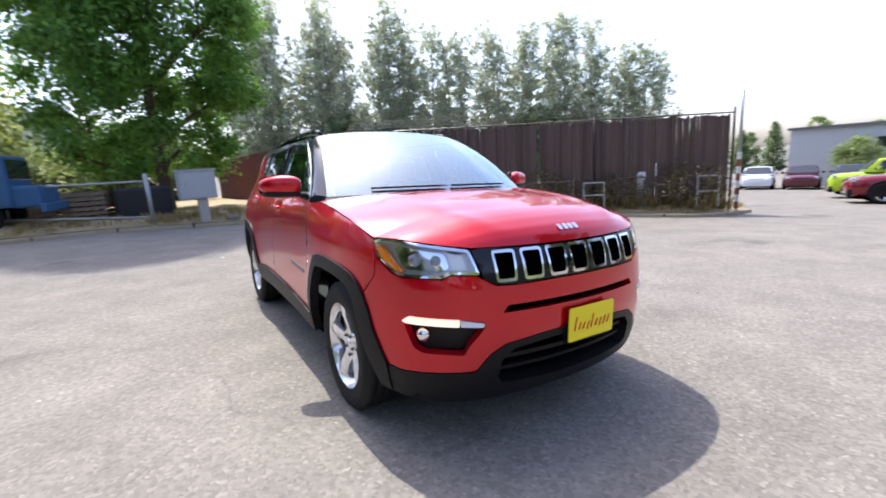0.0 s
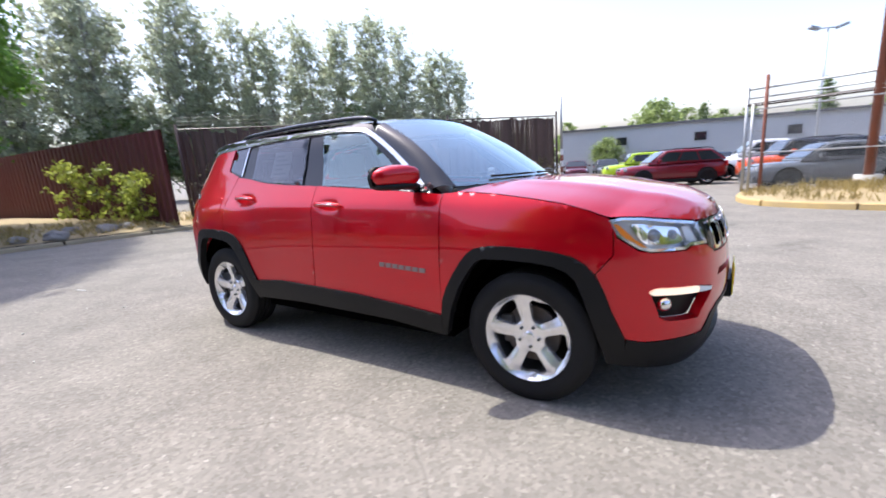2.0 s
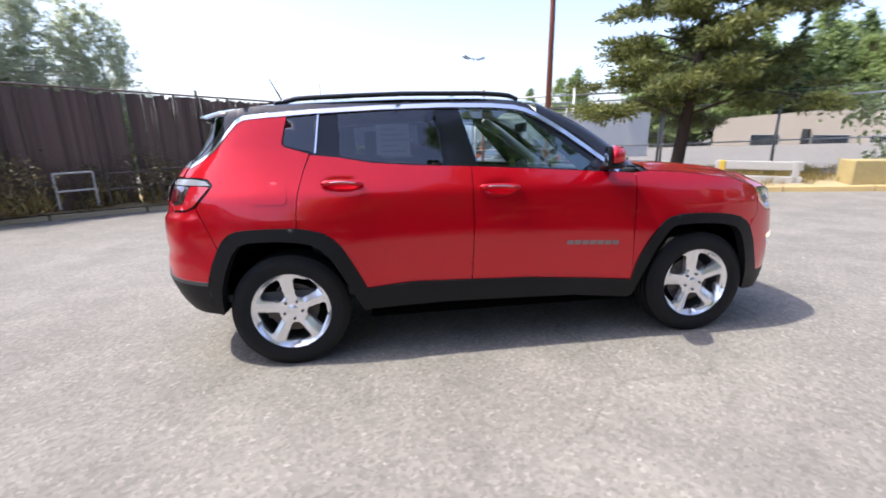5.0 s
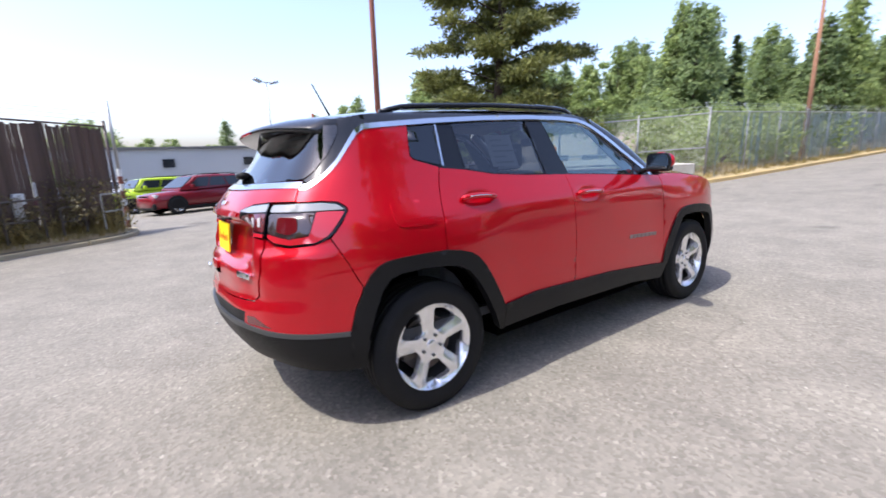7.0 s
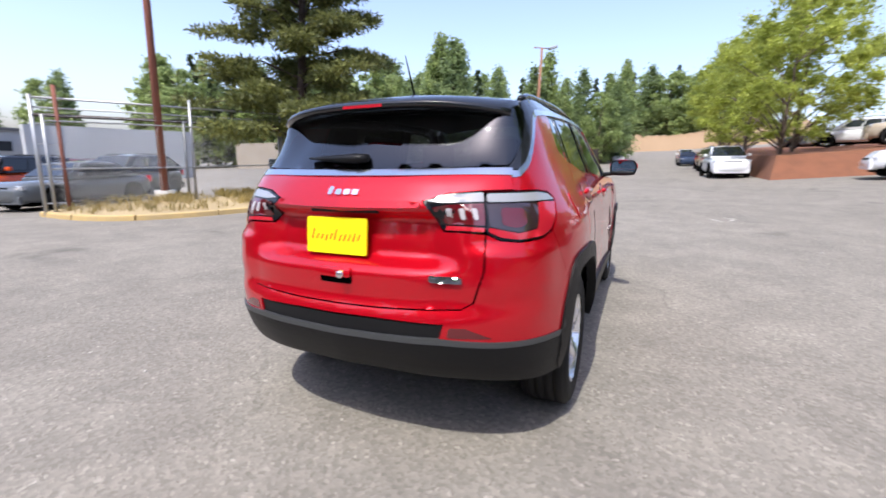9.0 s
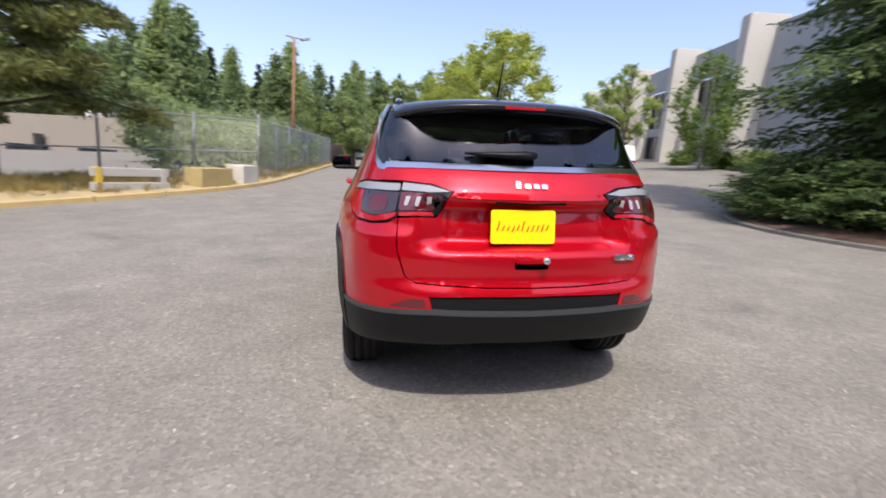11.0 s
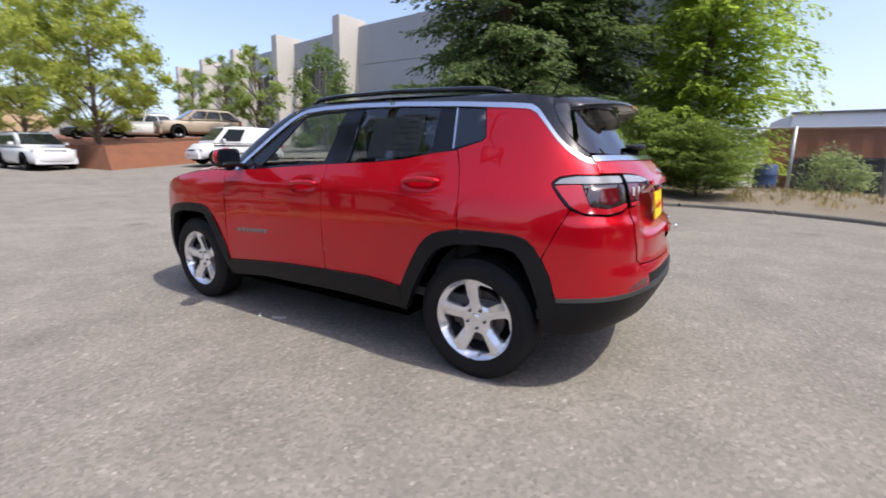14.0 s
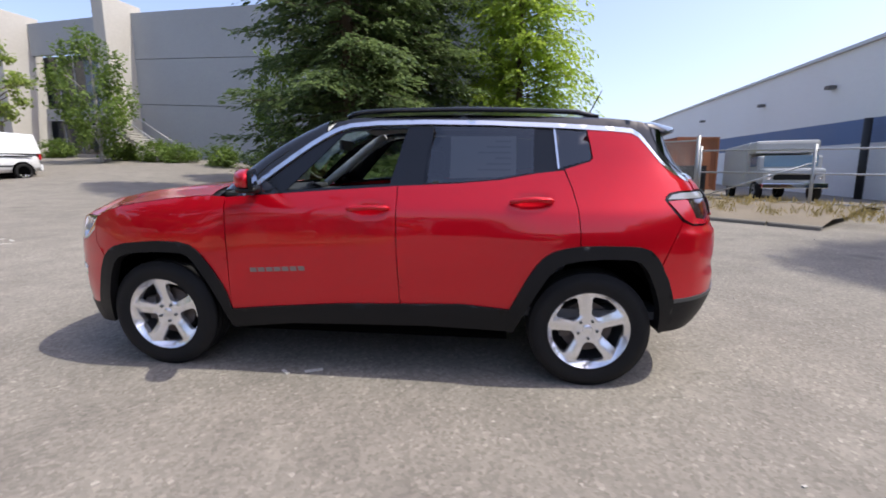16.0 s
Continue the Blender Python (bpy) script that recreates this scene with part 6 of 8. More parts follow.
# ---- trees and plants ----
def leafy(name, dark, light, glow=0.35, rough=0.55, back=None):
    """Foliage: leaves of slightly different greens that let some light through."""
    m = bpy.data.materials.new(name)
    m.use_nodes = True
    t = m.node_tree
    b = t.nodes["Principled BSDF"]
    b.inputs["Roughness"].default_value = rough
    b.inputs["Specular IOR Level"].default_value = 0.35
    g = t.nodes.new("ShaderNodeNewGeometry")
    r = ramp(m, g.outputs["Random Per Island"], [(0.0, dark), (0.55, tuple((a + c) / 2 for a, c in zip(dark, light))), (1.0, light)])
    n = noise_at(m, 0.5, 2)
    r2 = ramp(m, n, [(0.35, (0.72, 0.74, 0.70)), (0.65, (1.15, 1.12, 1.0))])
    c = mix(m, 1.0, r.outputs[0], r2.outputs[0], "MULTIPLY")
    link(m, c, b.inputs["Base Color"])
    tr = t.nodes.new("ShaderNodeBsdfTranslucent")
    warm = mix(m, 0.5, c, back or tuple(min(1, v * 1.6) for v in light))
    link(m, warm, tr.inputs[0])
    mx = t.nodes.new("ShaderNodeMixShader")
    mx.inputs[0].default_value = glow
    link(m, b.outputs[0], mx.inputs[1])
    link(m, tr.outputs[0], mx.inputs[2])
    link(m, mx.outputs[0], t.nodes["Material Output"].inputs[0])
    return m


MAPLE = leafy("maple_leaves", (0.068, 0.149, 0.035), (0.203, 0.371, 0.065), 0.48)
POPLAR = leafy("poplar_leaves", (0.15, 0.185, 0.115), (0.60, 0.64, 0.48), 0.62)
FIR_FAR = leafy("woodland_needles", (0.030, 0.052, 0.024), (0.095, 0.135, 0.055), 0.25)
LOCUST = leafy("locust_leaves", (0.19, 0.235, 0.040), (0.44, 0.48, 0.10), 0.5)
FOREST = leafy("forest_leaves", (0.10, 0.145, 0.065), (0.26, 0.33, 0.15), 0.48)
FOREST_PALE = leafy("pale_forest_leaves", (0.14, 0.19, 0.075), (0.34, 0.41, 0.16), 0.50)
AIRY = leafy("airy_leaves", (0.13, 0.19, 0.045), (0.36, 0.44, 0.12), 0.5)
FIR = leafy("fir_needles", (0.040, 0.068, 0.030), (0.175, 0.240, 0.086), 0.38)
PINE = leafy("pine_needles", (0.050, 0.068, 0.024), (0.23, 0.24, 0.075), 0.34)
BED_SHRUB = leafy("bed_shrub_leaves", (0.070, 0.115, 0.026), (0.22, 0.29, 0.065), 0.45)
CEDAR = leafy("golden_cedar", (0.17, 0.26, 0.030), (0.37, 0.48, 0.070), 0.55)
SHRUB = leafy("shrub_leaves", (0.06, 0.11, 0.022), (0.19, 0.27, 0.055), 0.40)
WEED = leafy("dry_weeds", (0.20, 0.15, 0.06), (0.42, 0.34, 0.15), 0.35)
GRASS = leafy("yellow_green_weeds", (0.20, 0.15, 0.05), (0.42, 0.33, 0.12), 0.35)


def quick_mesh(name, verts, quads, mat, parent=None, label=""):
    me = bpy.data.meshes.new(name)
    n, m = len(verts), len(quads)
    me.vertices.add(n)
    me.vertices.foreach_set("co", np.asarray(verts, np.float32).ravel())
    me.loops.add(m * 4)
    me.loops.foreach_set("vertex_index", np.asarray(quads, np.int32).ravel())
    me.polygons.add(m)
    me.polygons.foreach_set("loop_start", np.arange(0, m * 4, 4, dtype=np.int32))
    me.materials.append(mat)
    me.update(calc_edges=True)
    ob = new(name, me)
    if parent is not None:
        ob.parent = parent
    if label:
        tagged(ob, label)
    return ob


def blades(centres, along, across, length, width):
    """Rhombic leaves: centres, unit directions along and across, sizes; gives vertices and quads."""
    l, w = np.asarray(length)[:, None] / 2, np.asarray(width)[:, None] / 2
    fold = np.cross(along, across) * w * 0.35
    v = np.stack([centres - along * l, centres + across * w + fold, centres + along * l, centres - across * w + fold], 1).reshape(-1, 3)
    return v, np.arange(len(centres) * 4).reshape(-1, 4)


def unit(v):
    return v / (np.linalg.norm(v, axis=-1, keepdims=True) + 1e-9)


def cloud(rng, clumps, count, size, spread=1.0, droop=0.0):
    """Leaves gathered in clumps (x, y, z, radius): most near a clump's outside."""
    c = np.array(clumps, float)
    w = c[:, 3] ** 2
    idx = rng.choice(len(c), count, p=w / w.sum())
    d = unit(rng.randn(count, 3))
    r = c[idx, 3] * np.abs(0.70 + 0.42 * rng.randn(count))
    p = c[idx, :3] + d * r[:, None] * np.array([1, 1, 0.75]) * spread
    p[:, 2] -= droop * rng.rand(count)
    nrm = unit(d * 0.7 + rng.randn(count, 3) * 0.6 + np.array([0, 0, 0.5]))
    a = unit(np.cross(nrm, rng.randn(count, 3)))
    b = np.cross(nrm, a)
    s = size * (0.6 + 0.8 * rng.rand(count))
    return blades(p, a, b, s, s * 0.62)


def limbs_mesh(name, paths, mat, parent, seg=7):
    """Trunk and limbs as tapered tubes in one mesh; each path is a list of (point, radius)."""
    verts, faces = [], []
    for path in paths:
        o = len(verts)
        for i, (p, r) in enumerate(path):
            p = Vector(p)
            d = (Vector(path[min(i + 1, len(path) - 1)][0]) - Vector(path[max(i - 1, 0)][0])).normalized()
            s = d.orthogonal().normalized()
            t = d.cross(s)
            for k in range(seg):
                a = 2 * math.pi * k / seg
                verts.append(p + (s * math.cos(a) + t * math.sin(a)) * r)
        for i in range(len(path) - 1):
            for k in range(seg):
                faces.append((o + i * seg + k, o + i * seg + (k + 1) % seg, o + (i + 1) * seg + (k + 1) % seg, o + (i + 1) * seg + k))
    return mesh_object(name, verts, faces, mat, parent, smooth=True)


def broadleaf(seed, high, wide, low, leaf_mat, count, size, label, clear=0.25, clumps=46, shape=1.0, trunk_r=0.16, kind="tree", droop=0.0, upward=0.0, bark=BARK, category="tree", clump_r=(0.16, 0.30)):
    """A tree whose crown reaches from low to high and is wide metres across."""
    rng = np.random.RandomState(seed)
    t = thing(kind, label, category)
    cs = []
    for i in range(clumps):
        h = rng.rand() ** 0.9
        z = low + (high - low) * h
        prof = (math.sin(math.pi * min(0.97, 0.10 + 0.86 * h ** shape))) ** 0.7
        a = rng.rand() * 2 * math.pi
        r = wide / 2 * prof * (0.35 + 0.65 * rng.rand() ** 0.5)
        cs.append((r * math.cos(a), r * math.sin(a), z + upward * r, wide * (clump_r[0] + (clump_r[1] - clump_r[0]) * rng.rand()) * (0.55 + 0.45 * prof)))
    top = low + (high - low) * 0.8
    paths = [[((0.04 * math.sin(3 * k), 0.05 * math.cos(2.3 * k) - 0.05, -0.2 + (top + 0.2) * k / 7), trunk_r * (1.15 if k == 0 else 1 - 0.12 * k)) for k in range(8)]]
    for x, y, z, r in cs[:: max(1, clumps // 22)]:
        z0 = max(clear * low + 0.3, z - 0.55 * math.hypot(x, y) - 0.5)
        f = min(0.9, z0 / max(top, 0.1))
        paths.append([((0, 0, z0), trunk_r * 0.5 * (1 - 0.5 * f)), ((x * 0.45, y * 0.45, z0 + (z - z0) * 0.55), trunk_r * 0.3), ((x, y, z), trunk_r * 0.10)])
    limbs_mesh("trunk", paths, bark, t)
    v, q = cloud(rng, cs, count, size, 1.0, droop)
    quick_mesh("crown", v, q, leaf_mat, t)
    return t


def conifer(seed, high, wide, low, mat, label, branches=150, sprays=80, spray=0.34, trunk_r=0.2, droop=0.28, power=0.9, kind="conifer", flat=0.5, tip_up=0.0, thick=0.34, loose=0.0, bark=None):
    """A conifer: whorls of drooping branches set with needle sprays."""
    rng = np.random.RandomState(seed)
    t = thing(kind, label, "tree")
    paths = [[((0, 0, -0.2 + (high + 0.1) * k / 8), trunk_r * (1.0 - 0.118 * k) + 0.01) for k in range(9)]]
    cen, alo, acr, ln = [], [], [], []
    for i in range(branches):
        f = (i + rng.rand()) / branches
        z = low + (high - low) * f
        reach = wide / 2 * (1 - f) ** power * (0.72 + 0.42 * rng.rand()) + 0.12
        a = rng.rand() * 2 * math.pi
        dx, dy = math.cos(a), math.sin(a)
        s = np.linspace(0.12, 1, 5)
        pz = z - droop * reach * s ** 1.4 + (0.10 + tip_up) * reach * s ** 3
        pts = np.stack([dx * reach * s, dy * reach * s, pz], 1)
        if i % 2 == 0:
            paths.append([((0, 0, z), trunk_r * 0.22 * (1 - 0.7 * f))] + [(tuple(p), max(0.008, trunk_r * 0.15 * (1 - q) * (1 - 0.6 * f))) for p, q in zip(pts, s)])
        n = max(10, int(sprays * (0.3 + reach / (wide / 2))))
        u = 0.15 + 0.85 * rng.rand(n) ** 0.7
        base_ = np.stack([np.interp(u, s, pts[:, k]) for k in range(3)], 1)
        side = np.array([-dy, dx, 0.0])
        off = rng.randn(n) * thick * reach * (0.25 + 0.5 * (1 - u)) * 0.6
        p = base_ + side * off[:, None]
        p[:, 2] += rng.randn(n) * 0.07 * flat * 2 - np.abs(off) * 0.25
        al = unit(np.array([dx, dy, -0.25]) + side * np.sign(off)[:, None] * (0.5 + 0.5 * rng.rand(n))[:, None] + rng.randn(n, 3) * 0.22)
        nr = unit(np.array([0, 0, 1.0]) + rng.randn(n, 3) * 0.45)
        if loose:
            p += rng.randn(n, 3) * loose
            al = unit(al + rng.randn(n, 3) * 0.8)
        ac = unit(np.cross(nr, al))
        cen.append(p), alo.append(al), acr.append(ac), ln.append(spray * (0.6 + 0.7 * rng.rand(n)))
    cen, alo, acr, ln = np.concatenate(cen), np.concatenate(alo), np.concatenate(acr), np.concatenate(ln)
    limbs_mesh("trunk", paths, bark or BARK, t, 6)
    v, q = blades(cen, alo, acr, ln, ln * (0.60 if loose > 0.15 else 0.36))
    quick_mesh("crown", v, q, mat, t)
    return t


def plumed(seed, high, wide, low, mat, label, branches=120, droop=0.35, tip=0.12, power=0.75, blade=0.12, fan=0.42, hang=0.25, trunk_r=0.24, kind="conifer", swell=0.0, every=0.15, step=0.05, base_reach=1.0):
    """A conifer whose branches each carry a flat fan of side twigs, set with needle sprays; gaps stay between the branches."""
    rng = np.random.RandomState(seed)
    t = thing(kind, label, "tree")
    paths = [[((0, 0, -0.2 + (high + 0.1) * k / 8), trunk_r * (1.0 - 0.118 * k) + 0.01) for k in range(9)]]
    cen, alo, nrm_, ln = [], [], [], []
    for i in range(branches):
        f = (i + rng.rand()) / branches
        z = low + (high - low) * f
        reach = wide / 2 * ((1 - f) ** power + swell * f * (1 - f)) * (0.48 + 0.66 * rng.rand()) * min(1.0, base_reach + 2.5 * f) + 0.15
        a = i * 2.39996 + rng.randn() * 0.35
        d, side = np.array([math.cos(a), math.sin(a), 0.0]), np.array([-math.sin(a), math.cos(a), 0.0])
        bend = rng.randn() * 0.12
        s = np.linspace(0, 1, 9)
        pts = d * (reach * s)[:, None] + side * (bend * reach * s ** 2)[:, None]
        pts[:, 2] = z - droop * reach * s ** 1.3 * (0.7 + 0.6 * rng.rand()) + tip * reach * s ** 3
        if i % 2 == 0:
            paths.append([(tuple(p), max(0.008, trunk_r * 0.17 * (1 - 0.9 * q) * (1 - 0.6 * f))) for p, q in zip(pts, s)])
        for u in np.arange(0.12 + 0.1 * rng.rand(), 1.0, every / reach):
            o = np.array([np.interp(u, s, pts[:, k]) for k in range(3)])
            along = unit(np.array([np.interp(min(1, u + 0.1), s, pts[:, k]) - np.interp(max(0, u - 0.1), s, pts[:, k]) for k in range(3)]))
            for sg in (-1, 1):
                if rng.rand() < 0.12:
                    continue
                l = fan * reach * (1 - 0.78 * u) * (0.55 + 0.6 * rng.rand()) * min(1, 2.5 * u + 0.3) + 0.10
                w = unit(along * (0.55 + 0.3 * rng.rand()) + side * sg * (0.75 + 0.2 * rng.rand()) + np.array([0, 0, 0.12 * rng.randn()]))
                n = max(3, int(l / step))
                q = (np.arange(n) + rng.rand(n)) / n
                p = o + w * (l * q)[:, None]
                p[:, 2] -= hang * l * q ** 1.6
                v = unit(w + side * (rng.choice((-1, 1), n) * (0.2 + 0.6 * rng.rand(n)))[:, None] + along * (0.5 * rng.rand(n))[:, None] + rng.randn(n, 3) * 0.16 - np.array([0, 0, 1.0]) * (hang * q * 0.9)[:, None])
                p += rng.randn(n, 3) * 0.018
                cen.append(p), alo.append(v), ln.append(blade * (0.65 + 0.7 * rng.rand(n)))
                nrm_.append(unit(np.array([0, 0, 1.0]) + rng.randn(n, 3) * 0.42))
    cen, alo, nrm_, ln = np.concatenate(cen), np.concatenate(alo), np.concatenate(nrm_), np.concatenate(ln)
    limbs_mesh("trunk", paths, BARK, t, 6)
    v, q = blades(cen + alo * (ln * 0.4)[:, None], alo, unit(np.cross(nrm_, alo)), ln, ln * 0.45)
    quick_mesh("crown", v, q, mat, t)
    return t


def scots_pine(seed, high, mat, label, wide=6.0, low=2.6):
    """A pine with bare limbs that carry flat pads of needles."""
    rng = np.random.RandomState(seed)
    t = thing("pine_tree", label, "tree")
    lean = lambda z: (0.15 * z - 0.004 * z * z, 0.05 * z)
    paths = [[((*lean(max(z, 0)), z), 0.21 * (1 - 0.80 * max(z, 0) / high)) for z in np.linspace(-0.2, high * 0.96, 10)]]
    clumps = []
    for i in range(58):
        f = (i + rng.rand()) / 58
        z = low + (high - low) * f
        a = i * 2.4 + rng.rand()
        reach = wide / 2 * (1.0 - 0.62 * f) * (0.6 + 0.55 * rng.rand())
        x0, y0 = lean(z)
        ex, ey, ez = x0 + reach * math.cos(a), y0 + reach * math.sin(a), z + 0.10 * reach - 0.35 * (1 - f)
        paths.append([((x0, y0, z - 0.2), 0.050 * (1 - 0.6 * f)), ((x0 + reach * 0.5 * math.cos(a), y0 + reach * 0.5 * math.sin(a), z + 0.12 * reach), 0.034 * (1 - 0.5 * f)), ((ex, ey, ez), 0.012)])
        for k in range(7):
            q = 0.34 + 0.70 * rng.rand()
            clumps.append((x0 + reach * q * math.cos(a) + rng.randn() * 0.32, y0 + reach * q * math.sin(a) + rng.randn() * 0.32, z + (ez - z) * q + 0.10 + rng.randn() * 0.10, 0.34 + 0.30 * rng.rand()))
    limbs_mesh("trunk", paths, PINE_BARK, t, 8)
    c = np.array(clumps)
    n = 92000
    idx = rng.choice(len(c), n, p=c[:, 3] ** 2 / (c[:, 3] ** 2).sum())
    d = unit(rng.randn(n, 3) * np.array([1, 1, 0.8]) + np.array([0, 0, 0.35]))
    p = c[idx, :3] + d * (c[idx, 3] * (0.25 + 0.8 * rng.rand(n)))[:, None] * np.array([1.25, 1.25, 0.55])
    al = unit(d + rng.randn(n, 3) * 0.5)
    ac = unit(np.cross(al, rng.randn(n, 3)))
    l = 0.14 + 0.12 * rng.rand(n)
    v, q = blades(p, al, ac, l, l * 0.30)
    quick_mesh("crown", v, q, mat, t)
    return t


def move(t, x, y, turn=0.0, scale=1.0, up=0.0):
    t.matrix_world = stand(x, y, turn, up, scale)
    return t


def placed(t, spots, group):
    """Puts a built plant at the first spot and copies of it at the others."""
    tagged(t, group=group)
    for i, (x, y, turn, s, up) in enumerate(spots):
        m = stand(x, y, turn, up, s)
        if i == 0:
            t.matrix_world = m
        else:
            c = copy_thing(t, m)
            c.matrix_world = m


# west: the maple over the cabinet, a pale neighbour and a dark cypress
move(broadleaf(1, 17.5, 7.6, 1.3, MAPLE, 150000, 0.16, "large dense green maple behind the utility cabinet", clumps=320, trunk_r=0.22, shape=0.62, clump_r=(0.05, 0.13)), -16.2, -1.5, 40, 1.0, 0.3)
move(broadleaf(2, 6.6, 5.0, 1.5, LOCUST, 7000, 0.22, "pale green young tree at the yard's edge", clumps=30), -18.5, -8.4, 10, 1.0, 0.3)
move(conifer(3, 7.0, 2.2, 0.3, FIR, "narrow dark cypress in the yard", branches=110, sprays=26, spray=0.40, droop=-0.35, power=0.6, kind="cypress"), -28.0, -4.6, 0, 1.0, 0.2)
# poplar screen
def poplar(seed, high=18.2, wide=6.8):
    """An open poplar: a pale stem, steep limbs and loose clumps of leaves with sky between them."""
    rng = np.random.RandomState(seed)
    t = thing("poplar", "tall grey-green poplar in a screen of trees", "tree")
    paths = [[((0.10 * math.sin(1.7 * k + seed), 0.10 * math.cos(1.3 * k), -0.2 + (high * 0.95) * k / 8), 0.21 * (1.0 - 0.11 * k)) for k in range(9)]]
    clumps = []
    for i in range(64):
        f = 0.10 + 0.88 * (i + rng.rand()) / 64
        z = high * f
        reach = wide / 2 * (math.sin(math.pi * min(0.98, 0.22 + 0.74 * f)) ** 0.8) * (0.45 + 0.65 * rng.rand())
        a = i * 2.4 + rng.randn() * 0.5
        up = reach * (1.0 + 0.5 * rng.rand())
        end = np.array([reach * math.cos(a), reach * math.sin(a), min(high * 1.0, z + up * 0.6)])
        foot_ = np.array([0, 0, max(1.0, z - up * 0.5)])
        paths.append([(tuple(foot_), 0.06 * (1 - 0.6 * f)), (tuple(foot_ * 0.55 + end * 0.45 + np.array([0, 0, -0.15])), 0.04 * (1 - 0.5 * f)), (tuple(end), 0.012)])
        for k in range(7):
            q = 0.35 + 0.7 * rng.rand()
            c = foot_ + (end - foot_) * q + rng.randn(3) * np.array([0.28, 0.28, 0.35])
            clumps.append((*c, (0.28 + 0.36 * rng.rand()) * (1.15 - 0.5 * f)))
    limbs_mesh("trunk", paths, PALE_BARK, t, 6)
    v, q = cloud(rng, clumps, 11500, 0.25, 1.0, 0.1)
    quick_mesh("crown", v, q, POPLAR, t)
    return t


pops = [poplar(10 + k) for k in range(3)]
_rng = random.Random(4)
spots = [[], [], []]
for k in range(27):
    f = k / 26
    x, y = -47 + 24.5 * f + _rng.uniform(-0.8, 0.8), 6.5 + 35.5 * f + _rng.uniform(-1.2, 1.2)
    spots[k % 3].append((x, y, _rng.uniform(0, 360), (1.06 - 0.26 * f) * _rng.uniform(0.84, 1.10), -0.2))
for t, s in zip(pops, spots):
    placed(t, s, "poplar screen")
low = [broadleaf(20, 8.0, 5.5, 0.4, FOREST, 5000, 0.42, "dark undergrowth tree below the poplars", clumps=40)]
placed(low[0], [(-44 + 3.1 * k + _rng.uniform(-1, 1), 11 + 3.9 * k + _rng.uniform(-1, 1), 50 * k, _rng.uniform(0.6, 1.0), 0) for k in range(9)] + [(-26.0, -3.4, 10, 0.42, 0), (-27.5, -0.6, 80, 0.5, 0), (-24.5, -5.6, 140, 0.40, 0), (-30.0, -2.0, 220, 0.62, 0), (-23.0, -7.2, 60, 0.42, 0)], "undergrowth")
# pine by the east fence
move(scots_pine(5, 12.0, PINE, "old pine with flat yellow-green needle pads", 7.2, 1.7), 8.9, 10.2, 0, 1.0, 0.2)
# woods on the slope to the east
woods = [conifer(30, 13.0, 6.4, 0.6, FOREST, "dark green woodland tree on the slope", branches=120, sprays=44, spray=0.50, droop=-0.15, power=0.62, thick=0.5, loose=0.28, kind="woodland_tree"), broadleaf(31, 11.0, 6.5, 0.6, FOREST_PALE, 5500, 0.42, "pale green woodland tree on the slope", clumps=90, shape=0.8, clump_r=(0.06, 0.16)),
         conifer(32, 16.0, 5.4, 1.0, FIR_FAR, "tall dark woodland fir", branches=100, sprays=36, spray=0.85), conifer(33, 15.4, 5.4, 0.8, FOREST_PALE, "slender green woodland tree on the slope", branches=130, sprays=40, spray=0.48, droop=-0.5, power=0.55, thick=0.5, loose=0.28, kind="woodland_tree")]
ws = [[], [], [], []]
tall = (13.4, 12.2, 16.0, 15.6)
for k in range(118):
    kind_ = _rng.choices(range(4), (5, 1, 4, 3) if k < 60 else (4, 5, 2, 4))[0]
    if k < 34:
        u = k / 34
        x, y = 30 + 82 * u + _rng.uniform(-2, 2), 9.5 + 8 * _rng.random() + 5 * max(0, u - 0.3)
        sc = _rng.uniform(0.55, 0.82)
    else:
        if k < 98:
            az = 1.5 + 56 * (k - 34 + _rng.random()) / 64
            d = _rng.uniform(58, 90) if az < 24 else _rng.uniform(96, 124)
        else:
            az, d = -11 + 15 * (k - 98 + _rng.random()) / 20, _rng.uniform(130, 150)
        x, y = d * math.cos(radians(az)) - 3, d * math.sin(radians(az))
        sc = (d * math.tan(radians(_rng.uniform(8.4, 12.0) + 1.6 * (az > 24))) - 0.5 - float(rise(x, y))) / tall[kind_]
    ws[kind_].append((x, y, _rng.uniform(0, 360), sc, 0.0))
for t, s in zip(woods, ws):
    placed(t, s, "woodland")
hill = [copy_thing(woods[1 if k < 8 else k % 2], stand(30 + 3.6 * k + _rng.uniform(-2, 2), 96 + _rng.uniform(-9, 9), 40 * k, 0.0, _rng.uniform(0.6, 0.95))) for k in range(22)]
for k, h in enumerate(hill):
    h.matrix_world = stand(-30 + 6.0 * k + _rng.uniform(-2, 2), 100 + 14 * math.sin(k) - 12 * (k > 14), 40 * k, 1.5 + 0.25 * max(0, k - 8), _rng.uniform(0.85, 1.2) * (0.72 if k < 8 else 1.0))
    h["group"] = "far hillside trees"
ridge = [copy_thing(woods[k % 2], stand(0, 0)) for k in range(26)]
for k, h in enumerate(ridge):
    a, d = radians(88 + 46 * (k + _rng.random()) / 26), _rng.uniform(150, 175)
    h.matrix_world = stand(d * math.cos(a), d * math.sin(a), 50 * k, 0.0, _rng.uniform(0.95, 1.25))
    h["group"] = "far hillside trees"
# single trees behind the north warehouse
far = broadleaf(36, 7.5, 5.6, 1.6, FOREST_PALE, 4500, 0.42, "round-headed tree beside the warehouse", clumps=36)
placed(far, [(-6.6, 36.4, 0, 0.40, 0), (-5.6, 62.9, 80, 1.1, 0), (2.0, 60.0, 130, 0.62, 0)], "warehouse trees")
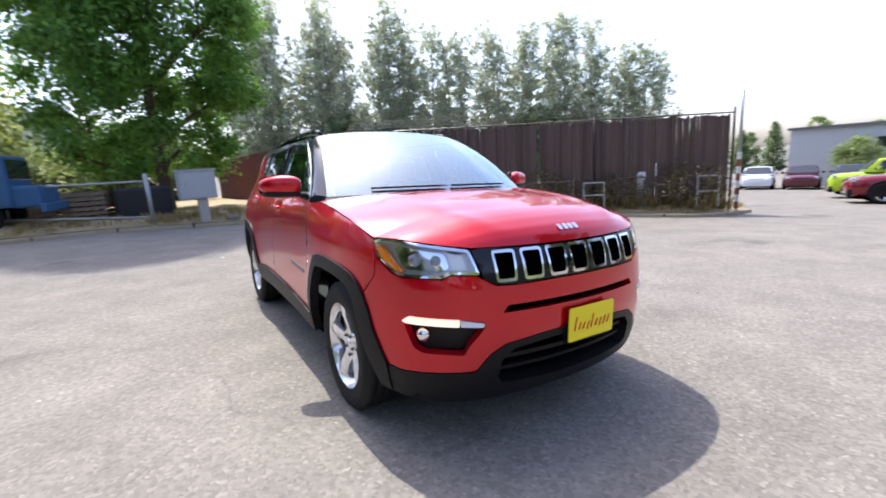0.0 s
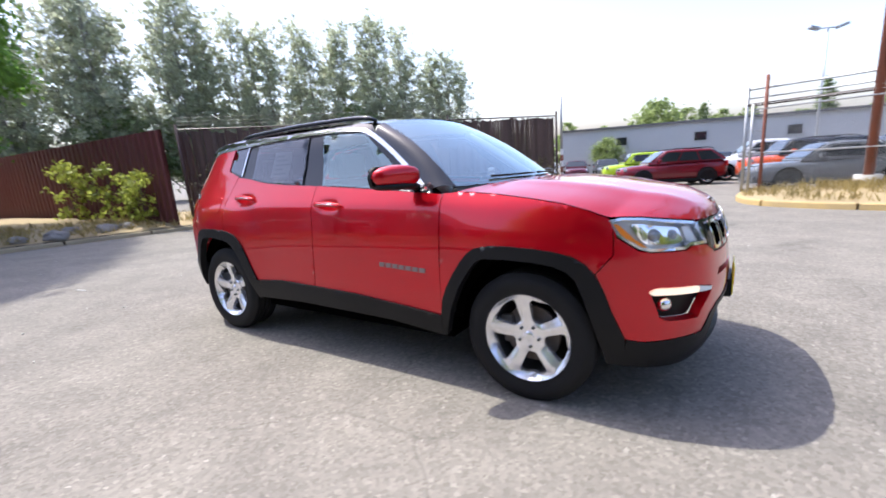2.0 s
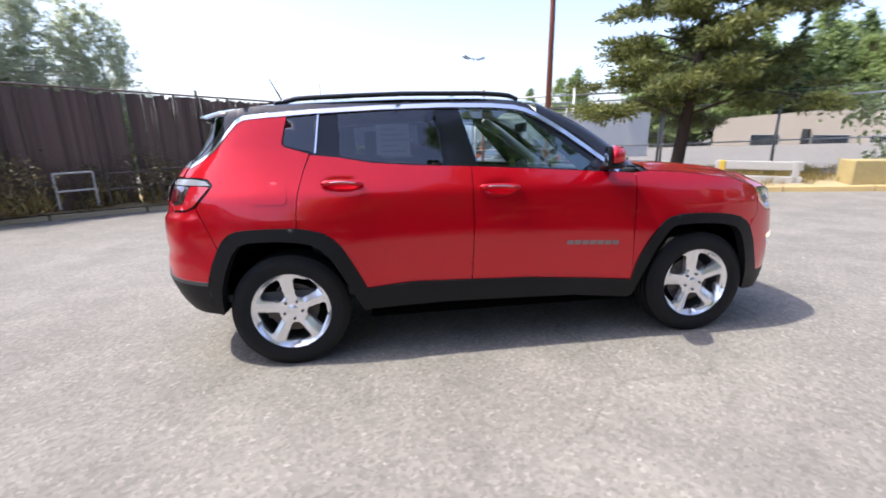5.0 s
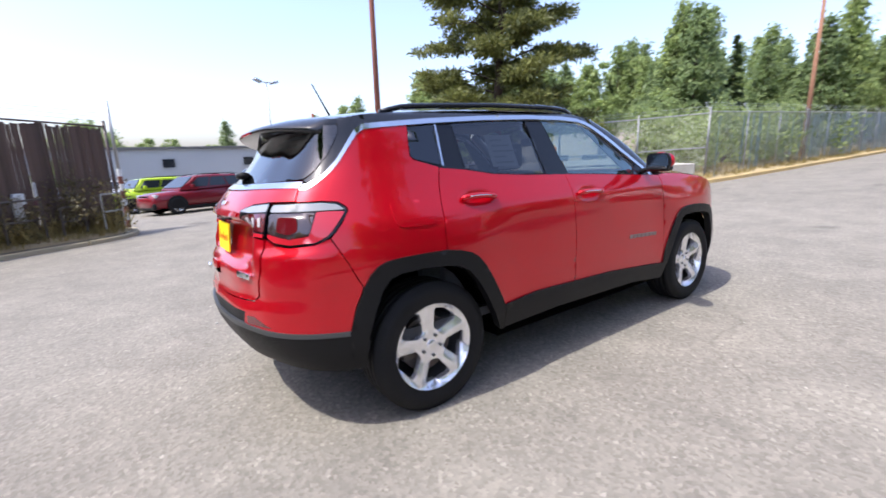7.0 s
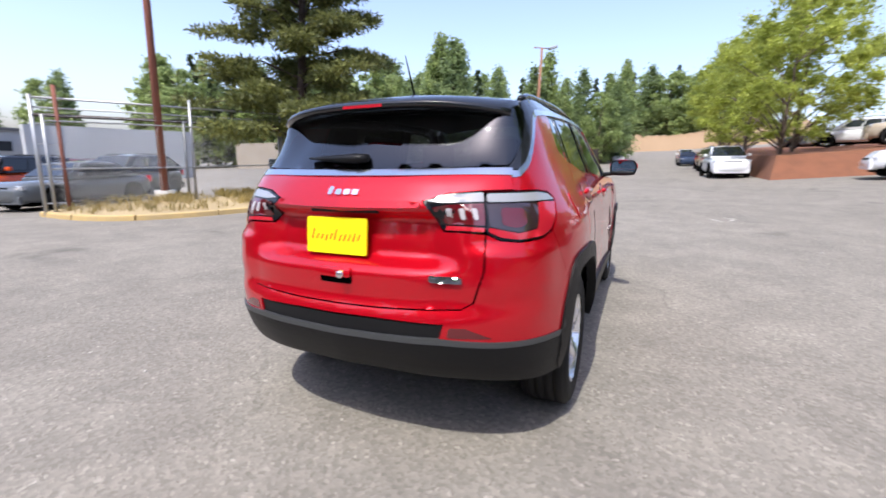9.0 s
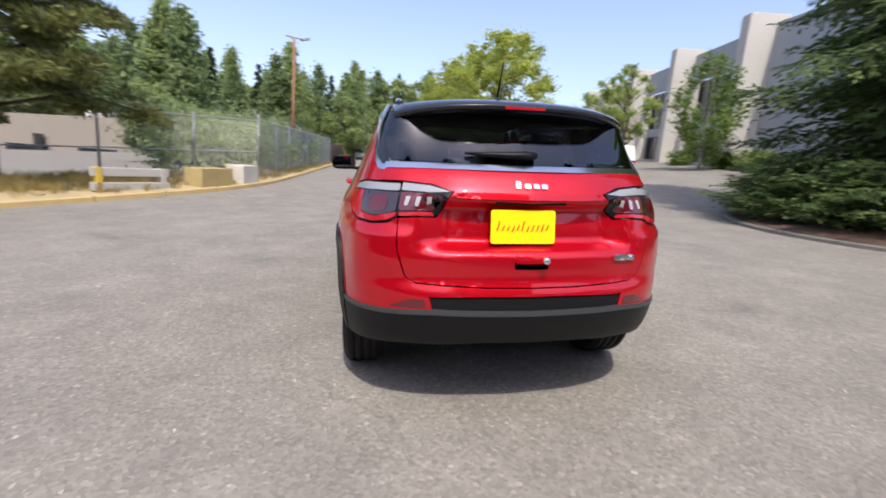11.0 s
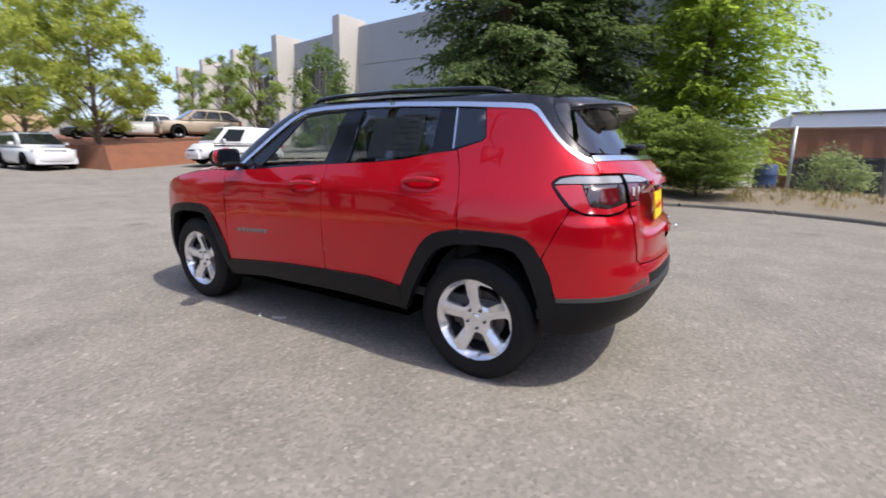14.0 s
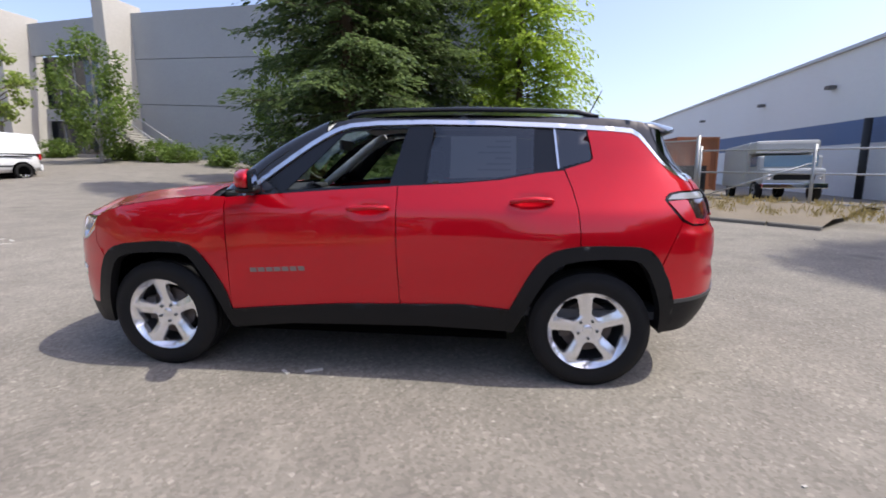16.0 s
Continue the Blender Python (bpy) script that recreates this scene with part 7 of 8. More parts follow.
# trees along the road to the east
loc = broadleaf(40, 9.4, 8.2, 0.9, LOCUST, 14500, 0.20, "airy pale green street tree on the mulch bank", clumps=130, shape=0.8, trunk_r=0.13, upward=0.30, clump_r=(0.035, 0.09))
placed(loc, [(25.0, -7.6, 0, 0.84, 0.9), (29.5, -9.3, 120, 0.90, 0.9), (37.0, -8.2, 200, 0.95, 0.9), (47.0, -8.5, 60, 1.0, 0.9), (60.0, -9.5, 100, 1.0, 0.9)], "street trees")
sml = broadleaf(41, 6.4, 3.4, 1.8, AIRY, 4200, 0.17, "small airy green tree in front of the office", clumps=40, upward=0.35, trunk_r=0.09, clump_r=(0.06, 0.16))
placed(sml, [(23.0, -15.6, 0, 1.0, 0.2), (33.0, -20.0, 90, 1.1, 0.2), (43.0, -23.0, 30, 1.1, 0.2)], "office trees")
wil = broadleaf(42, 7.4, 3.9, 1.6, SHRUB, 5000, 0.20, "drooping green birch in front of the office", clumps=44, droop=1.3, trunk_r=0.09, bark=PALE_BARK, clump_r=(0.07, 0.17))
placed(wil, [(21.8, -20.4, 0, 1.0, 0.1), (9.2, -17.5, 90, 0.85, 0.1)], "office trees")
# the conifers over the planted bed
fir = plumed(50, 18.0, 7.2, 0.9, FIR, "large dark fir sweeping to the ground", branches=470, droop=0.42, tip=0.16, power=0.52, blade=0.19, fan=0.46, hang=0.30, trunk_r=0.26, every=0.19, step=0.075, base_reach=0.72)
placed(fir, [(3.9, -11.2, 0, 1.0, 0.2), (1.9, -12.9, 140, 0.82, 0.2), (4.4, -15.6, 250, 0.88, 0.2)], "conifers on the bed")
move(plumed(51, 12.0, 5.4, 0.5, CEDAR, "bright yellow-green feathery cedar", branches=430, droop=-0.42, tip=-0.34, power=0.55, blade=0.17, fan=0.42, hang=0.8, trunk_r=0.16, swell=0.5, every=0.17, step=0.07), -1.8, -14.2, 0, 1.0, 0.1)
bush = plumed(52, 2.3, 3.4, 0.05, BED_SHRUB, "feathery light green shrub on the bed", branches=130, droop=-0.55, tip=-0.25, power=0.5, blade=0.11, fan=0.5, hang=0.3, trunk_r=0.04, kind="shrub", every=0.10, step=0.05)
tagged(bush, category="shrub")
placed(bush, [(-0.4, -9.9, 0, 0.95, 0.15), (-2.0, -10.2, 90, 0.8, 0.15), (1.4, -9.4, 200, 0.62, 0.12)], "bed shrubs")
jun = plumed(53, 1.7, 3.6, 0.02, FIR, "low spreading juniper at the kerb", branches=120, droop=-0.25, tip=-0.10, power=0.45, blade=0.12, fan=0.5, hang=0.25, trunk_r=0.04, kind="juniper", every=0.11, step=0.055)
tagged(jun, category="shrub")
placed(jun, [(3.0, -8.9, 0, 0.8, 0.12), (5.4, -9.2, 60, 0.85, 0.12), (1.4, -9.9, 130, 0.8, 0.15), (4.4, -8.6, 200, 0.6, 0.1)], "bed junipers")
hedge = broadleaf(54, 1.1, 1.9, 0.02, SHRUB, 2500, 0.14, "clipped round shrub along the office wall", clumps=24, trunk_r=0.03, kind="shrub", category="shrub")
placed(hedge, [(22.6, -22.8, 0, 1.0, 0), (19.6, -21.9, 50, 1.05, 0), (17.6, -21.4, 90, 0.9, 0), (14.6, -20.6, 30, 1.0, 0), (28.5, -24.0, 70, 1.0, 0), (11.5, -19.8, 30, 1.1, 0)], "office shrubs")
# shrubs and saplings along the west wall
vine = broadleaf(55, 1.9, 1.5, 0.1, LOCUST, 420, 0.17, "sparse yellow-green sapling against the red wall", clumps=22, trunk_r=0.02, kind="sapling", category="shrub", clump_r=(0.10, 0.24))
placed(vine, [(-11.6, 2.95, 0, 0.72, 0.3), (-13.0, 2.75, 100, 0.85, 0.3), (-15.4, 2.5, 190, 0.95, 0.3), (-12.3, 3.0, 300, 0.5, 0.3)], "wall saplings")
brush = broadleaf(56, 2.3, 3.0, 0.05, FOREST_PALE, 2600, 0.16, "scrubby bush behind the chain-link fence", clumps=30, trunk_r=0.03, kind="bush", category="shrub")
placed(brush, [(15.6, 8.0, 80, 1.2, 0.1), (-18.2, -6.2, 80, 1.2, 0.2), (-5.4, -14.6, 10, 0.55, 0.0), (17.5, 7.4, 20, 1.1, 0.1), (20.5, 7.0, 99, 1.2, 0.1), (24.0, 6.8, 10, 1.2, 0.1), (29.0, 6.8, 60, 1.3, 0.1)], "fence bushes")


def tufts(name, line, lo, hi, count, mat, label, tall=0.22, seed=1, up=0.1):
    """Grass and weeds along a line: lo, hi are distances to its left."""
    rng = np.random.RandomState(seed)
    q, p = smooth_curve(line, 0.2)
    d = np.gradient(p, axis=0)
    d /= np.linalg.norm(d, axis=1)[:, None]
    nn = np.stack([-d[:, 1], d[:, 0]], 1)
    k = max(1, count // 9)
    i = rng.randint(0, len(p), k)
    o = lo + (hi - lo) * rng.rand(k)
    c = p[i] + nn[i] * o[:, None]
    c = np.repeat(c, 9, 0) + rng.randn(k * 9, 2) * 0.06
    oo = np.repeat(o, 9)
    z = rise(c[:, 0], c[:, 1]) + np.interp(oo, [0.14, 0.5, 1.0, 1.6, 3.0], [0.12, 0.14, 0.20, 0.27, 0.31]) + up - 0.1
    w = np.array([TILT @ Vector((a, b, e)) for (a, b), e in zip(c, z)])
    h = tall * (0.4 + 0.9 * rng.rand(len(w)))
    al = unit(np.array([0, 0, 1.0]) + rng.randn(len(w), 3) * 0.32)
    ac = unit(np.cross(al, rng.randn(len(w), 3)))
    v, qd = blades(w + al * h[:, None] * 0.45, al, ac, h, 0.012 + 0.05 * h)
    return tagged(quick_mesh(name, v, qd, mat), label, "grass", kind="stuff")


tufts("dry_grass_west", KERB_W, 0.2, 2.6, 9000, WEED, "dry straw-coloured grass on the verge", 0.20, 1)
tufts("dry_grass_east", KERB_E, 0.2, 3.2, 14000, WEED, "dry straw-coloured grass on the verge", 0.22, 2)
tufts("green_weeds_east", [(5.5, 9.2), (7.3, 8.4), (9.0, 7.3), (10.5, 6.5)], 0.0, 2.4, 5000, GRASS, "yellow-green weeds under the pine", 0.30, 3)
tufts("weeds_fence_west", [(-10.6, 4.9), (-8.0, 7.5), (-5.2, 10.0), (-2.9, 12.0)], -0.4, 0.3, 1800, WEED, "tall dead weeds at the foot of the fence", 0.55, 4, 0.15)
tufts("weeds_south", [(-2.6, -9.0), (-4.6, -8.4), (-6.3, -7.1), (-8.6, -4.8)], 0.2, 2.4, 2200, WEED, "dry weeds beside the kerb", 0.18, 5)


# ---- other vehicles ----
def low_wheel(parent, at, r=0.34, w=0.22, rim=ALLOY):
    bm = bmesh.new()
    lathe(bm, [(r * 0.66, 0.0), (r * 0.80, 0.012), (r * 0.94, 0.006), (r, -0.03), (r, -w + 0.03), (r * 0.92, -w), (r * 0.5, -w)], 28)
    wh = part("wheel", bm, RUBBER, parent, "dark tyre on an alloy rim", smooth=True)
    wh.matrix_basis = at
    fn = lambda a, b, o: np.array([a, -0.012 - 0.04 * ease(0.6 * r, 0.1 * r, np.hypot(a, b)) + o, b])
    circ = [(r * 0.67 * math.cos(t), r * 0.67 * math.sin(t)) for t in np.linspace(0, 2 * math.pi, 30, endpoint=False)]
    holes = []
    for k in range(5):
        c = 2 * math.pi * k / 5
        holes.append([(q * r * math.cos(c + a), q * r * math.sin(c + a)) for q, a in ((0.24, -0.3), (0.58, -0.36), (0.60, 0.0), (0.58, 0.36), (0.24, 0.3))])
    panel("rim", circ, rim, wh, fn, 0.0, 0.03, 0.06, holes=holes)
    bm = bmesh.new()
    lathe(bm, [(0.0, -0.09), (r * 0.66, -0.09)], 20)
    # black disc: the shade behind the rim holes as colour
    part("rim_back", bm, DARK, wh)
    return wh


STYLES = {
    # nose z, bonnet z, belt z (front, rear), cowl x, roof front x, roof rear x, glass foot rear x, deck z
    "suv": dict(nose=0.55, bonnet=0.625, belt=(0.635, 0.690), cowl=0.245, rf=0.075, rr=-0.345, gr=-0.470, deck=0.67, wb=0.295, wr=0.222),
    "boxy": dict(nose=0.60, bonnet=0.665, belt=(0.675, 0.695), cowl=0.255, rf=0.150, rr=-0.430, gr=-0.478, deck=0.69, wb=0.30, wr=0.205),
    "van": dict(nose=0.42, bonnet=0.575, belt=(0.585, 0.585), cowl=0.330, rf=0.165, rr=-0.470, gr=-0.490, deck=0.58, wb=0.315, wr=0.180),
    "sedan": dict(nose=0.52, bonnet=0.620, belt=(0.635, 0.670), cowl=0.220, rf=0.060, rr=-0.200, gr=-0.350, deck=0.665, wb=0.29, wr=0.228),
    "pickup": dict(nose=0.56, bonnet=0.625, belt=(0.635, 0.640), cowl=0.225, rf=0.105, rr=-0.130, gr=-0.165, deck=0.585, wb=0.31, wr=0.205),
}


def vehicle(kind, label, L, W, H, paint, style, x, y, turn, up=0.0, group="parked cars", windows=3, roof=None, dark_low=True, category="car", panes=None, rim=ALLOY, group_up=0.0):
    """A parked vehicle facing +x before it is turned; its skin is lofted from the sections of its style."""
    s = STYLES[style]
    v = thing(kind, label, category, group)
    h = W / 2
    wr = s["wr"] * H if style != "van" else 0.178 * H
    xw = (s["wb"] * L, -s["wb"] * L)
    glassm = panes or SHADOW_GLASS
    # lower body
    xs = np.array([0.5, 0.492, 0.47, 0.42, 0.34, s["cowl"], 0.1, -0.05, -0.2, -0.35, -0.43, -0.475, -0.494, -0.5]) * L
    top = np.interp(xs / L, [-0.5, -0.494, -0.475, s["gr"], -0.05, s["cowl"], 0.34, 0.42, 0.47, 0.492, 0.5] if s["gr"] > -0.475 else [-0.5, -0.494, -0.475, -0.05, s["cowl"], 0.34, 0.42, 0.47, 0.492, 0.5],
                    [v_ * H for v_ in ([s["deck"] - 0.06, s["deck"] - 0.02, s["deck"], s["belt"][1], (s["belt"][0] + s["belt"][1]) / 2, s["bonnet"], s["bonnet"] - 0.012, s["bonnet"] - 0.03, s["nose"] + 0.01, s["nose"] - 0.04, s["nose"] - 0.10] if s["gr"] > -0.475
                                      else [s["deck"] - 0.06, s["deck"] - 0.02, s["belt"][1], (s["belt"][0] + s["belt"][1]) / 2, s["bonnet"], s["bonnet"] - 0.012, s["bonnet"] - 0.03, s["nose"] + 0.01, s["nose"] - 0.04, s["nose"] - 0.10])])
    bot = np.interp(xs / L, [-0.5, -0.47, -0.38, 0.38, 0.47, 0.5], [0.24 * H, 0.18 * H, 0.135 * H, 0.135 * H, 0.16 * H, 0.22 * H])
    hw = h * np.interp(np.abs(xs / L), [0, 0.3, 0.42, 0.47, 0.492, 0.5], [1.0, 0.99, 0.94, 0.86, 0.74, 0.66])
    verts, faces, n = [], [], 16
    for xx, zt, zb, w in zip(xs, top, bot, hw):
        for k in range(n):
            a = 2 * math.pi * (k + 0.5) / n
            cy, cz = math.cos(a), math.sin(a)
            e = 0.42
            py, pz = math.copysign(abs(cy) ** e, cy), math.copysign(abs(cz) ** e, cz)
            sh = 1.0 - 0.05 * max(0, pz) - 0.03 * max(0, -pz)
            verts.append((xx, w * py * sh, (zt + zb) / 2 + (zt - zb) / 2 * pz))
    m = len(xs)
    for i in range(m - 1):
        for k in range(n):
            faces.append((i * n + k, i * n + (k + 1) % n, (i + 1) * n + (k + 1) % n, (i + 1) * n + k))
    faces += [tuple(range(n - 1, -1, -1)), tuple((m - 1) * n + k for k in range(n))]
    mesh_object("body", verts, faces, paint, v, smooth=True)
    # cabin
    wb_, wt_ = h * 0.93, h * 0.74
    zb = lambda xx: float(np.interp(xx / L, [s["gr"], s["cowl"]], [s["belt"][1] * H, s["belt"][0] * H])) - 0.04
    cab = []
    stations = [(s["cowl"] * L, zb(s["cowl"] * L) + 0.05, 0.92), ((0.55 * s["rf"] + 0.45 * s["cowl"]) * L, None, 0.96), (s["rf"] * L, H * 0.975, 1.0), ((s["rf"] - 0.08) * L, H * 0.997, 1.0), ((0.5 * s["rf"] + 0.5 * s["rr"]) * L, H, 1.0), (s["rr"] * L, H * 0.975, 0.98), (s["gr"] * L, zb(s["gr"] * L) + 0.06, 0.93)]
    vs, fs = [], []
    for xx, zt, q in stations:
        b0 = zb(xx)
        zt = (0.5 * (H * 0.975 + b0 + 0.05)) if zt is None else zt
        f = (zt - b0) / (H - b0)
        w1 = (wb_ + (wt_ - wb_) * f) * q
        sec = [(-wb_ * q, b0), (-w1 - 0.01, zt - 0.05 * f), (-w1 + 0.07 * f, zt), (0, zt + 0.02 * f), (w1 - 0.07 * f, zt), (w1 + 0.01, zt - 0.05 * f), (wb_ * q, b0)]
        vs += [(xx, yy, zz) for yy, zz in sec]
    for i in range(len(stations) - 1):
        for k in range(6):
            fs.append((i * 7 + k, i * 7 + k + 1, (i + 1) * 7 + k + 1, (i + 1) * 7 + k))
    fs += [tuple(range(6, -1, -1)), tuple((len(stations) - 1) * 7 + k for k in range(7))]
    mesh_object("cabin", vs, fs, roof or paint, v, smooth=False)
    zt = H * 0.925

    def side(sg):
        def fn(a, b, o):
            bb = np.array([zb(q) for q in np.atleast_1d(a)])
            f = (np.atleast_1d(b) - bb) / (H - bb)
            return np.array([np.atleast_1d(a), sg * (wb_ + (wt_ - wb_) * f + 0.012 + o), np.atleast_1d(b)])
        return fn
    xa, xb = s["cowl"] * L, s["gr"] * L
    fa = lambda z: xa + (s["rf"] * L - xa) * min(1, (z - zb(xa)) / (H * 0.975 - zb(xa))) - 0.07 * L * 0.5
    fb = lambda z: xb + (s["rr"] * L - xb) * min(1, (z - zb(xb)) / (H * 0.975 - zb(xb))) + 0.05 * L * 0.5
    for sg in (1, -1):
        zl = zb(0) + 0.085
        cuts = np.linspace(0, 1, windows + 1)
        for k in range(windows):
            c0, c1 = cuts[k] + 0.012, cuts[k + 1] - 0.012
            lo0, lo1 = fa(zl) + (fb(zl) - fa(zl)) * c0, fa(zl) + (fb(zl) - fa(zl)) * c1
            hi0, hi1 = fa(zt) + (fb(zt) - fa(zt)) * c0, fa(zt) + (fb(zt) - fa(zt)) * c1
            if style == "van" and k > 0:
                continue
            panel("side_window", rounded([(lo0, zl), (lo1, zl), (hi1, zt), (hi0, zt)], 0.03), glassm, v, side(sg), 0.004, 0.01, 0.25)
        for xx in xw:
            fn = lambda a, b, o, sg=sg: np.array([a, np.full(np.shape(a), sg * (h * 0.985 + o)), b])
            r1 = wr * 1.20
            ring = [(xx + r1 * math.cos(t), wr + r1 * math.sin(t)) for t in np.linspace(-0.25, math.pi + 0.25, 20)]
            # flat dark patch on the closed body; where DARK, it paints the arch's shade
            panel("wheel_arch", ring, CLAD if dark_low else DARK, v, fn, 0.004, 0.05, 0.2)
            low_wheel(v, Matrix.Translation((xx, sg * (h * 0.985 + 0.012), wr)) @ (Matrix.Rotation(math.pi, 4, "Z") if sg < 0 else Matrix()), wr, 0.21, rim)
        if dark_low:
            box("sill", (0, sg * h * 0.97, 0.16 * H), (L * 0.44, 0.05, 0.09 * H), CLAD, v, bevel=0.01)
        zl_ = s["nose"] * H - 0.07
        box("headlight", (0.462 * L, sg * h * 0.70, zl_), (0.12, h * 0.34, 0.13), LENS_GREY, v, bevel=0.03)
        box("tail_lamp", (-0.478 * L, sg * h * 0.78, s["deck"] * H - 0.16), (0.10, h * 0.20, 0.24), RED_LENS, v, bevel=0.03)
        box("door_mirror", (s["cowl"] * L - 0.10 * L, sg * (h + 0.06), zb(0) + 0.13), (0.12, 0.20, 0.14), paint, v, bevel=0.04)
        for k in range(2):
            box("door_handle", ((0.02 - 0.23 * k) * L, sg * (h * 0.985), zb(0) - 0.06), (0.20, 0.03, 0.03), paint, v, bevel=0.008)
    # front and rear glass
    z0, z1 = zb(xa) + 0.09, H * 0.94
    for x0, x1, wq, nm in ((xa - 0.012, s["rf"] * L + 0.01, 0.92, "windscreen"), (xb + 0.012, s["rr"] * L - 0.01, 0.93, "rear_window")):
        sg = 1 if nm == "windscreen" else -1
        zz0 = zb(x0) + 0.05
        q0, q1 = 0.10, 0.93
        p0 = (x0 + (x1 - x0) * q0 + 0.012 * sg, zz0 + (H * 0.975 - zz0) * q0 + 0.012)
        p1 = (x0 + (x1 - x0) * q1 + 0.012 * sg, zz0 + (H * 0.975 - zz0) * q1 + 0.012)
        fn = lambda a, b, o, p0=p0, p1=p1, sg=sg: np.array([p0[0] + (p1[0] - p0[0]) * b + o * sg, a * (wb_ * 0.90 + (wt_ - wb_) * b * 0.92), p0[1] + (p1[1] - p0[1]) * b + o])
        panel(nm, [(-1, 0), (1, 0), (1, 1), (-1, 1)], glassm, v, fn, 0.012, 0.02, 0.25)
    box("grille", (0.488 * L, 0, s["nose"] * H - 0.12), (0.06, h * 0.9, 0.15), DARK, v, bevel=0.02)
    box("front_bumper", (0.482 * L, 0, 0.235 * H), (0.13, h * 1.66, 0.16 * H), CLAD if dark_low else paint, v, bevel=0.04)
    box("rear_bumper", (-0.486 * L, 0, 0.26 * H), (0.11, h * 1.66, 0.15 * H), CLAD if dark_low else paint, v, bevel=0.04)
    box("number_plate", (-0.5 * L - 0.004, 0, 0.46 * H), (0.012, 0.32, 0.15), PLATE_Y if style in ("suv", "boxy") else WHITE, v)
    box("underbody", (0, 0, 0.17 * H), (L * 0.86, h * 1.6, 0.14 * H), DARK, v)
    if style == "pickup":
        x0, x1 = -0.175 * L, -0.485 * L
        # flat black sheet on the deck: the shade inside the bed as colour
        box("bed_well", ((x0 + x1) / 2, 0, s["deck"] * H + 0.005), (x0 - x1, h * 1.62, 0.02), DARK, v)
        for sg in (1, -1):
            box("bed_side", ((x0 + x1) / 2, sg * h * 0.90, s["deck"] * H + 0.04), (x0 - x1, 0.07, 0.12), paint, v, bevel=0.02)
        box("tailgate", (x1, 0, s["deck"] * H + 0.04), (0.06, h * 1.75, 0.12), paint, v, bevel=0.02)
    if style == "van":
        for sg in (1, -1):
            for zc, zh in ((0.50, 0.055), (0.30, 0.05)):
                box("side_stripe", (-0.03 * L, sg * (h * 0.992 if zc < 0.4 else h * 0.978), zc * H), (0.74 * L if zc > 0.4 else 0.42 * L, 0.012, zh * H * 0.6), TARP, v)
    if style in ("suv", "boxy"):
        for sg in (1, -1):
            sweep("roof_rail", [(0.04 * L, sg * wt_ * 0.86, H * 0.995), (0.0, sg * wt_ * 0.86, H + 0.035), (-0.33 * L, sg * wt_ * 0.86, H + 0.03), (-0.37 * L, sg * wt_ * 0.86, H * 0.985)], 0.018, CLAD, v, seg=6)
    p = site(x, y, None, up)
    v.matrix_world = Matrix.Translation(p) @ TILT.to_3x3().to_4x4() @ Matrix.Rotation(radians(turn), 4, "Z")
    return v


LENS_GREY = material("lamp_glass_grey", (0.55, 0.57, 0.60), 0.12, 0.3, coat=0.8)
P_RED = car_paint("deep_cherry_paint", (0.17, 0.008, 0.016))
P_LIME = car_paint("lime_green_paint", (0.42, 0.58, 0.02))
P_ORANGE = car_paint("orange_paint", (0.62, 0.085, 0.02))
P_WHITE = car_paint("white_car_paint", (0.74, 0.75, 0.76))
P_BLACK = car_paint("black_car_paint", (0.018, 0.019, 0.021))
P_GREY = car_paint("grey_car_paint", (0.10, 0.11, 0.12))
P_SILVER = car_paint("silver_car_paint", (0.42, 0.43, 0.44))
P_TAN = car_paint("tan_car_paint", (0.40, 0.34, 0.26))
P_MAROON = car_paint("maroon_car_paint", (0.10, 0.012, 0.02))
P_BLUE = car_paint("dark_blue_car_paint", (0.03, 0.05, 0.10))

vehicle("suv", "dark cherry-red SUV parked in the sales lot", 4.42, 1.80, 1.58, P_RED, "suv", -0.15, 19.8, 203)
vehicle("suv", "lime-green boxy SUV parked behind the red one", 4.1, 1.76, 1.60, P_LIME, "boxy", -1.7, 22.9, 200)
vehicle("pickup", "white crew-cab pickup parked in the lot", 5.6, 1.95, 1.85, P_WHITE, "pickup", 3.6, 23.6, 190, category="pickup", dark_low=False, windows=2)
vehicle("suv", "orange boxy SUV with black roof in the lot", 4.24, 1.80, 1.69, P_ORANGE, "boxy", 4.6, 19.8, 196, roof=ROOF_BLACK)
vehicle("sedan", "dark grey saloon parked behind the gate", 4.7, 1.84, 1.46, P_GREY, "sedan", 4.9, 16.2, 194, category="car", dark_low=False)
vehicle("suv", "black SUV parked behind the chain-link fence", 4.65, 1.88, 1.70, P_BLACK, "suv", 7.2, 17.3, 200)
for k, (vx, vy, tn, pt, st, lab) in enumerate([(-10.3, 32.1, -70, P_WHITE, "sedan", "white saloon in the far row of cars"), (-8.1, 32.8, -72, P_MAROON, "sedan", "maroon saloon in the far row of cars"), (-5.9, 33.5, -72, P_GREY, "sedan", "grey saloon in the far row of cars"),
                                             (-3.6, 33.9, -75, P_WHITE, "suv", "white SUV in the far row of cars"), (-1.2, 33.6, -78, P_SILVER, "sedan", "silver saloon in the far row of cars"), (1.6, 33.2, -80, P_BLUE, "sedan", "dark blue saloon in the far row"),
                                             (4.6, 32.8, -82, P_WHITE, "suv", "white SUV in the far row of cars"), (9.5, 30.0, -85, P_SILVER, "suv", "silver SUV in the far row of cars"), (12.4, 30.2, -88, P_MAROON, "suv", "maroon SUV in the far row of cars")]):
    H_ = 1.70 if st == "suv" else 1.46
    vehicle("suv" if st == "suv" else "sedan", lab, 4.6, 1.84, H_, pt, st, vx, vy, tn, group="far row of cars", dark_low=False)
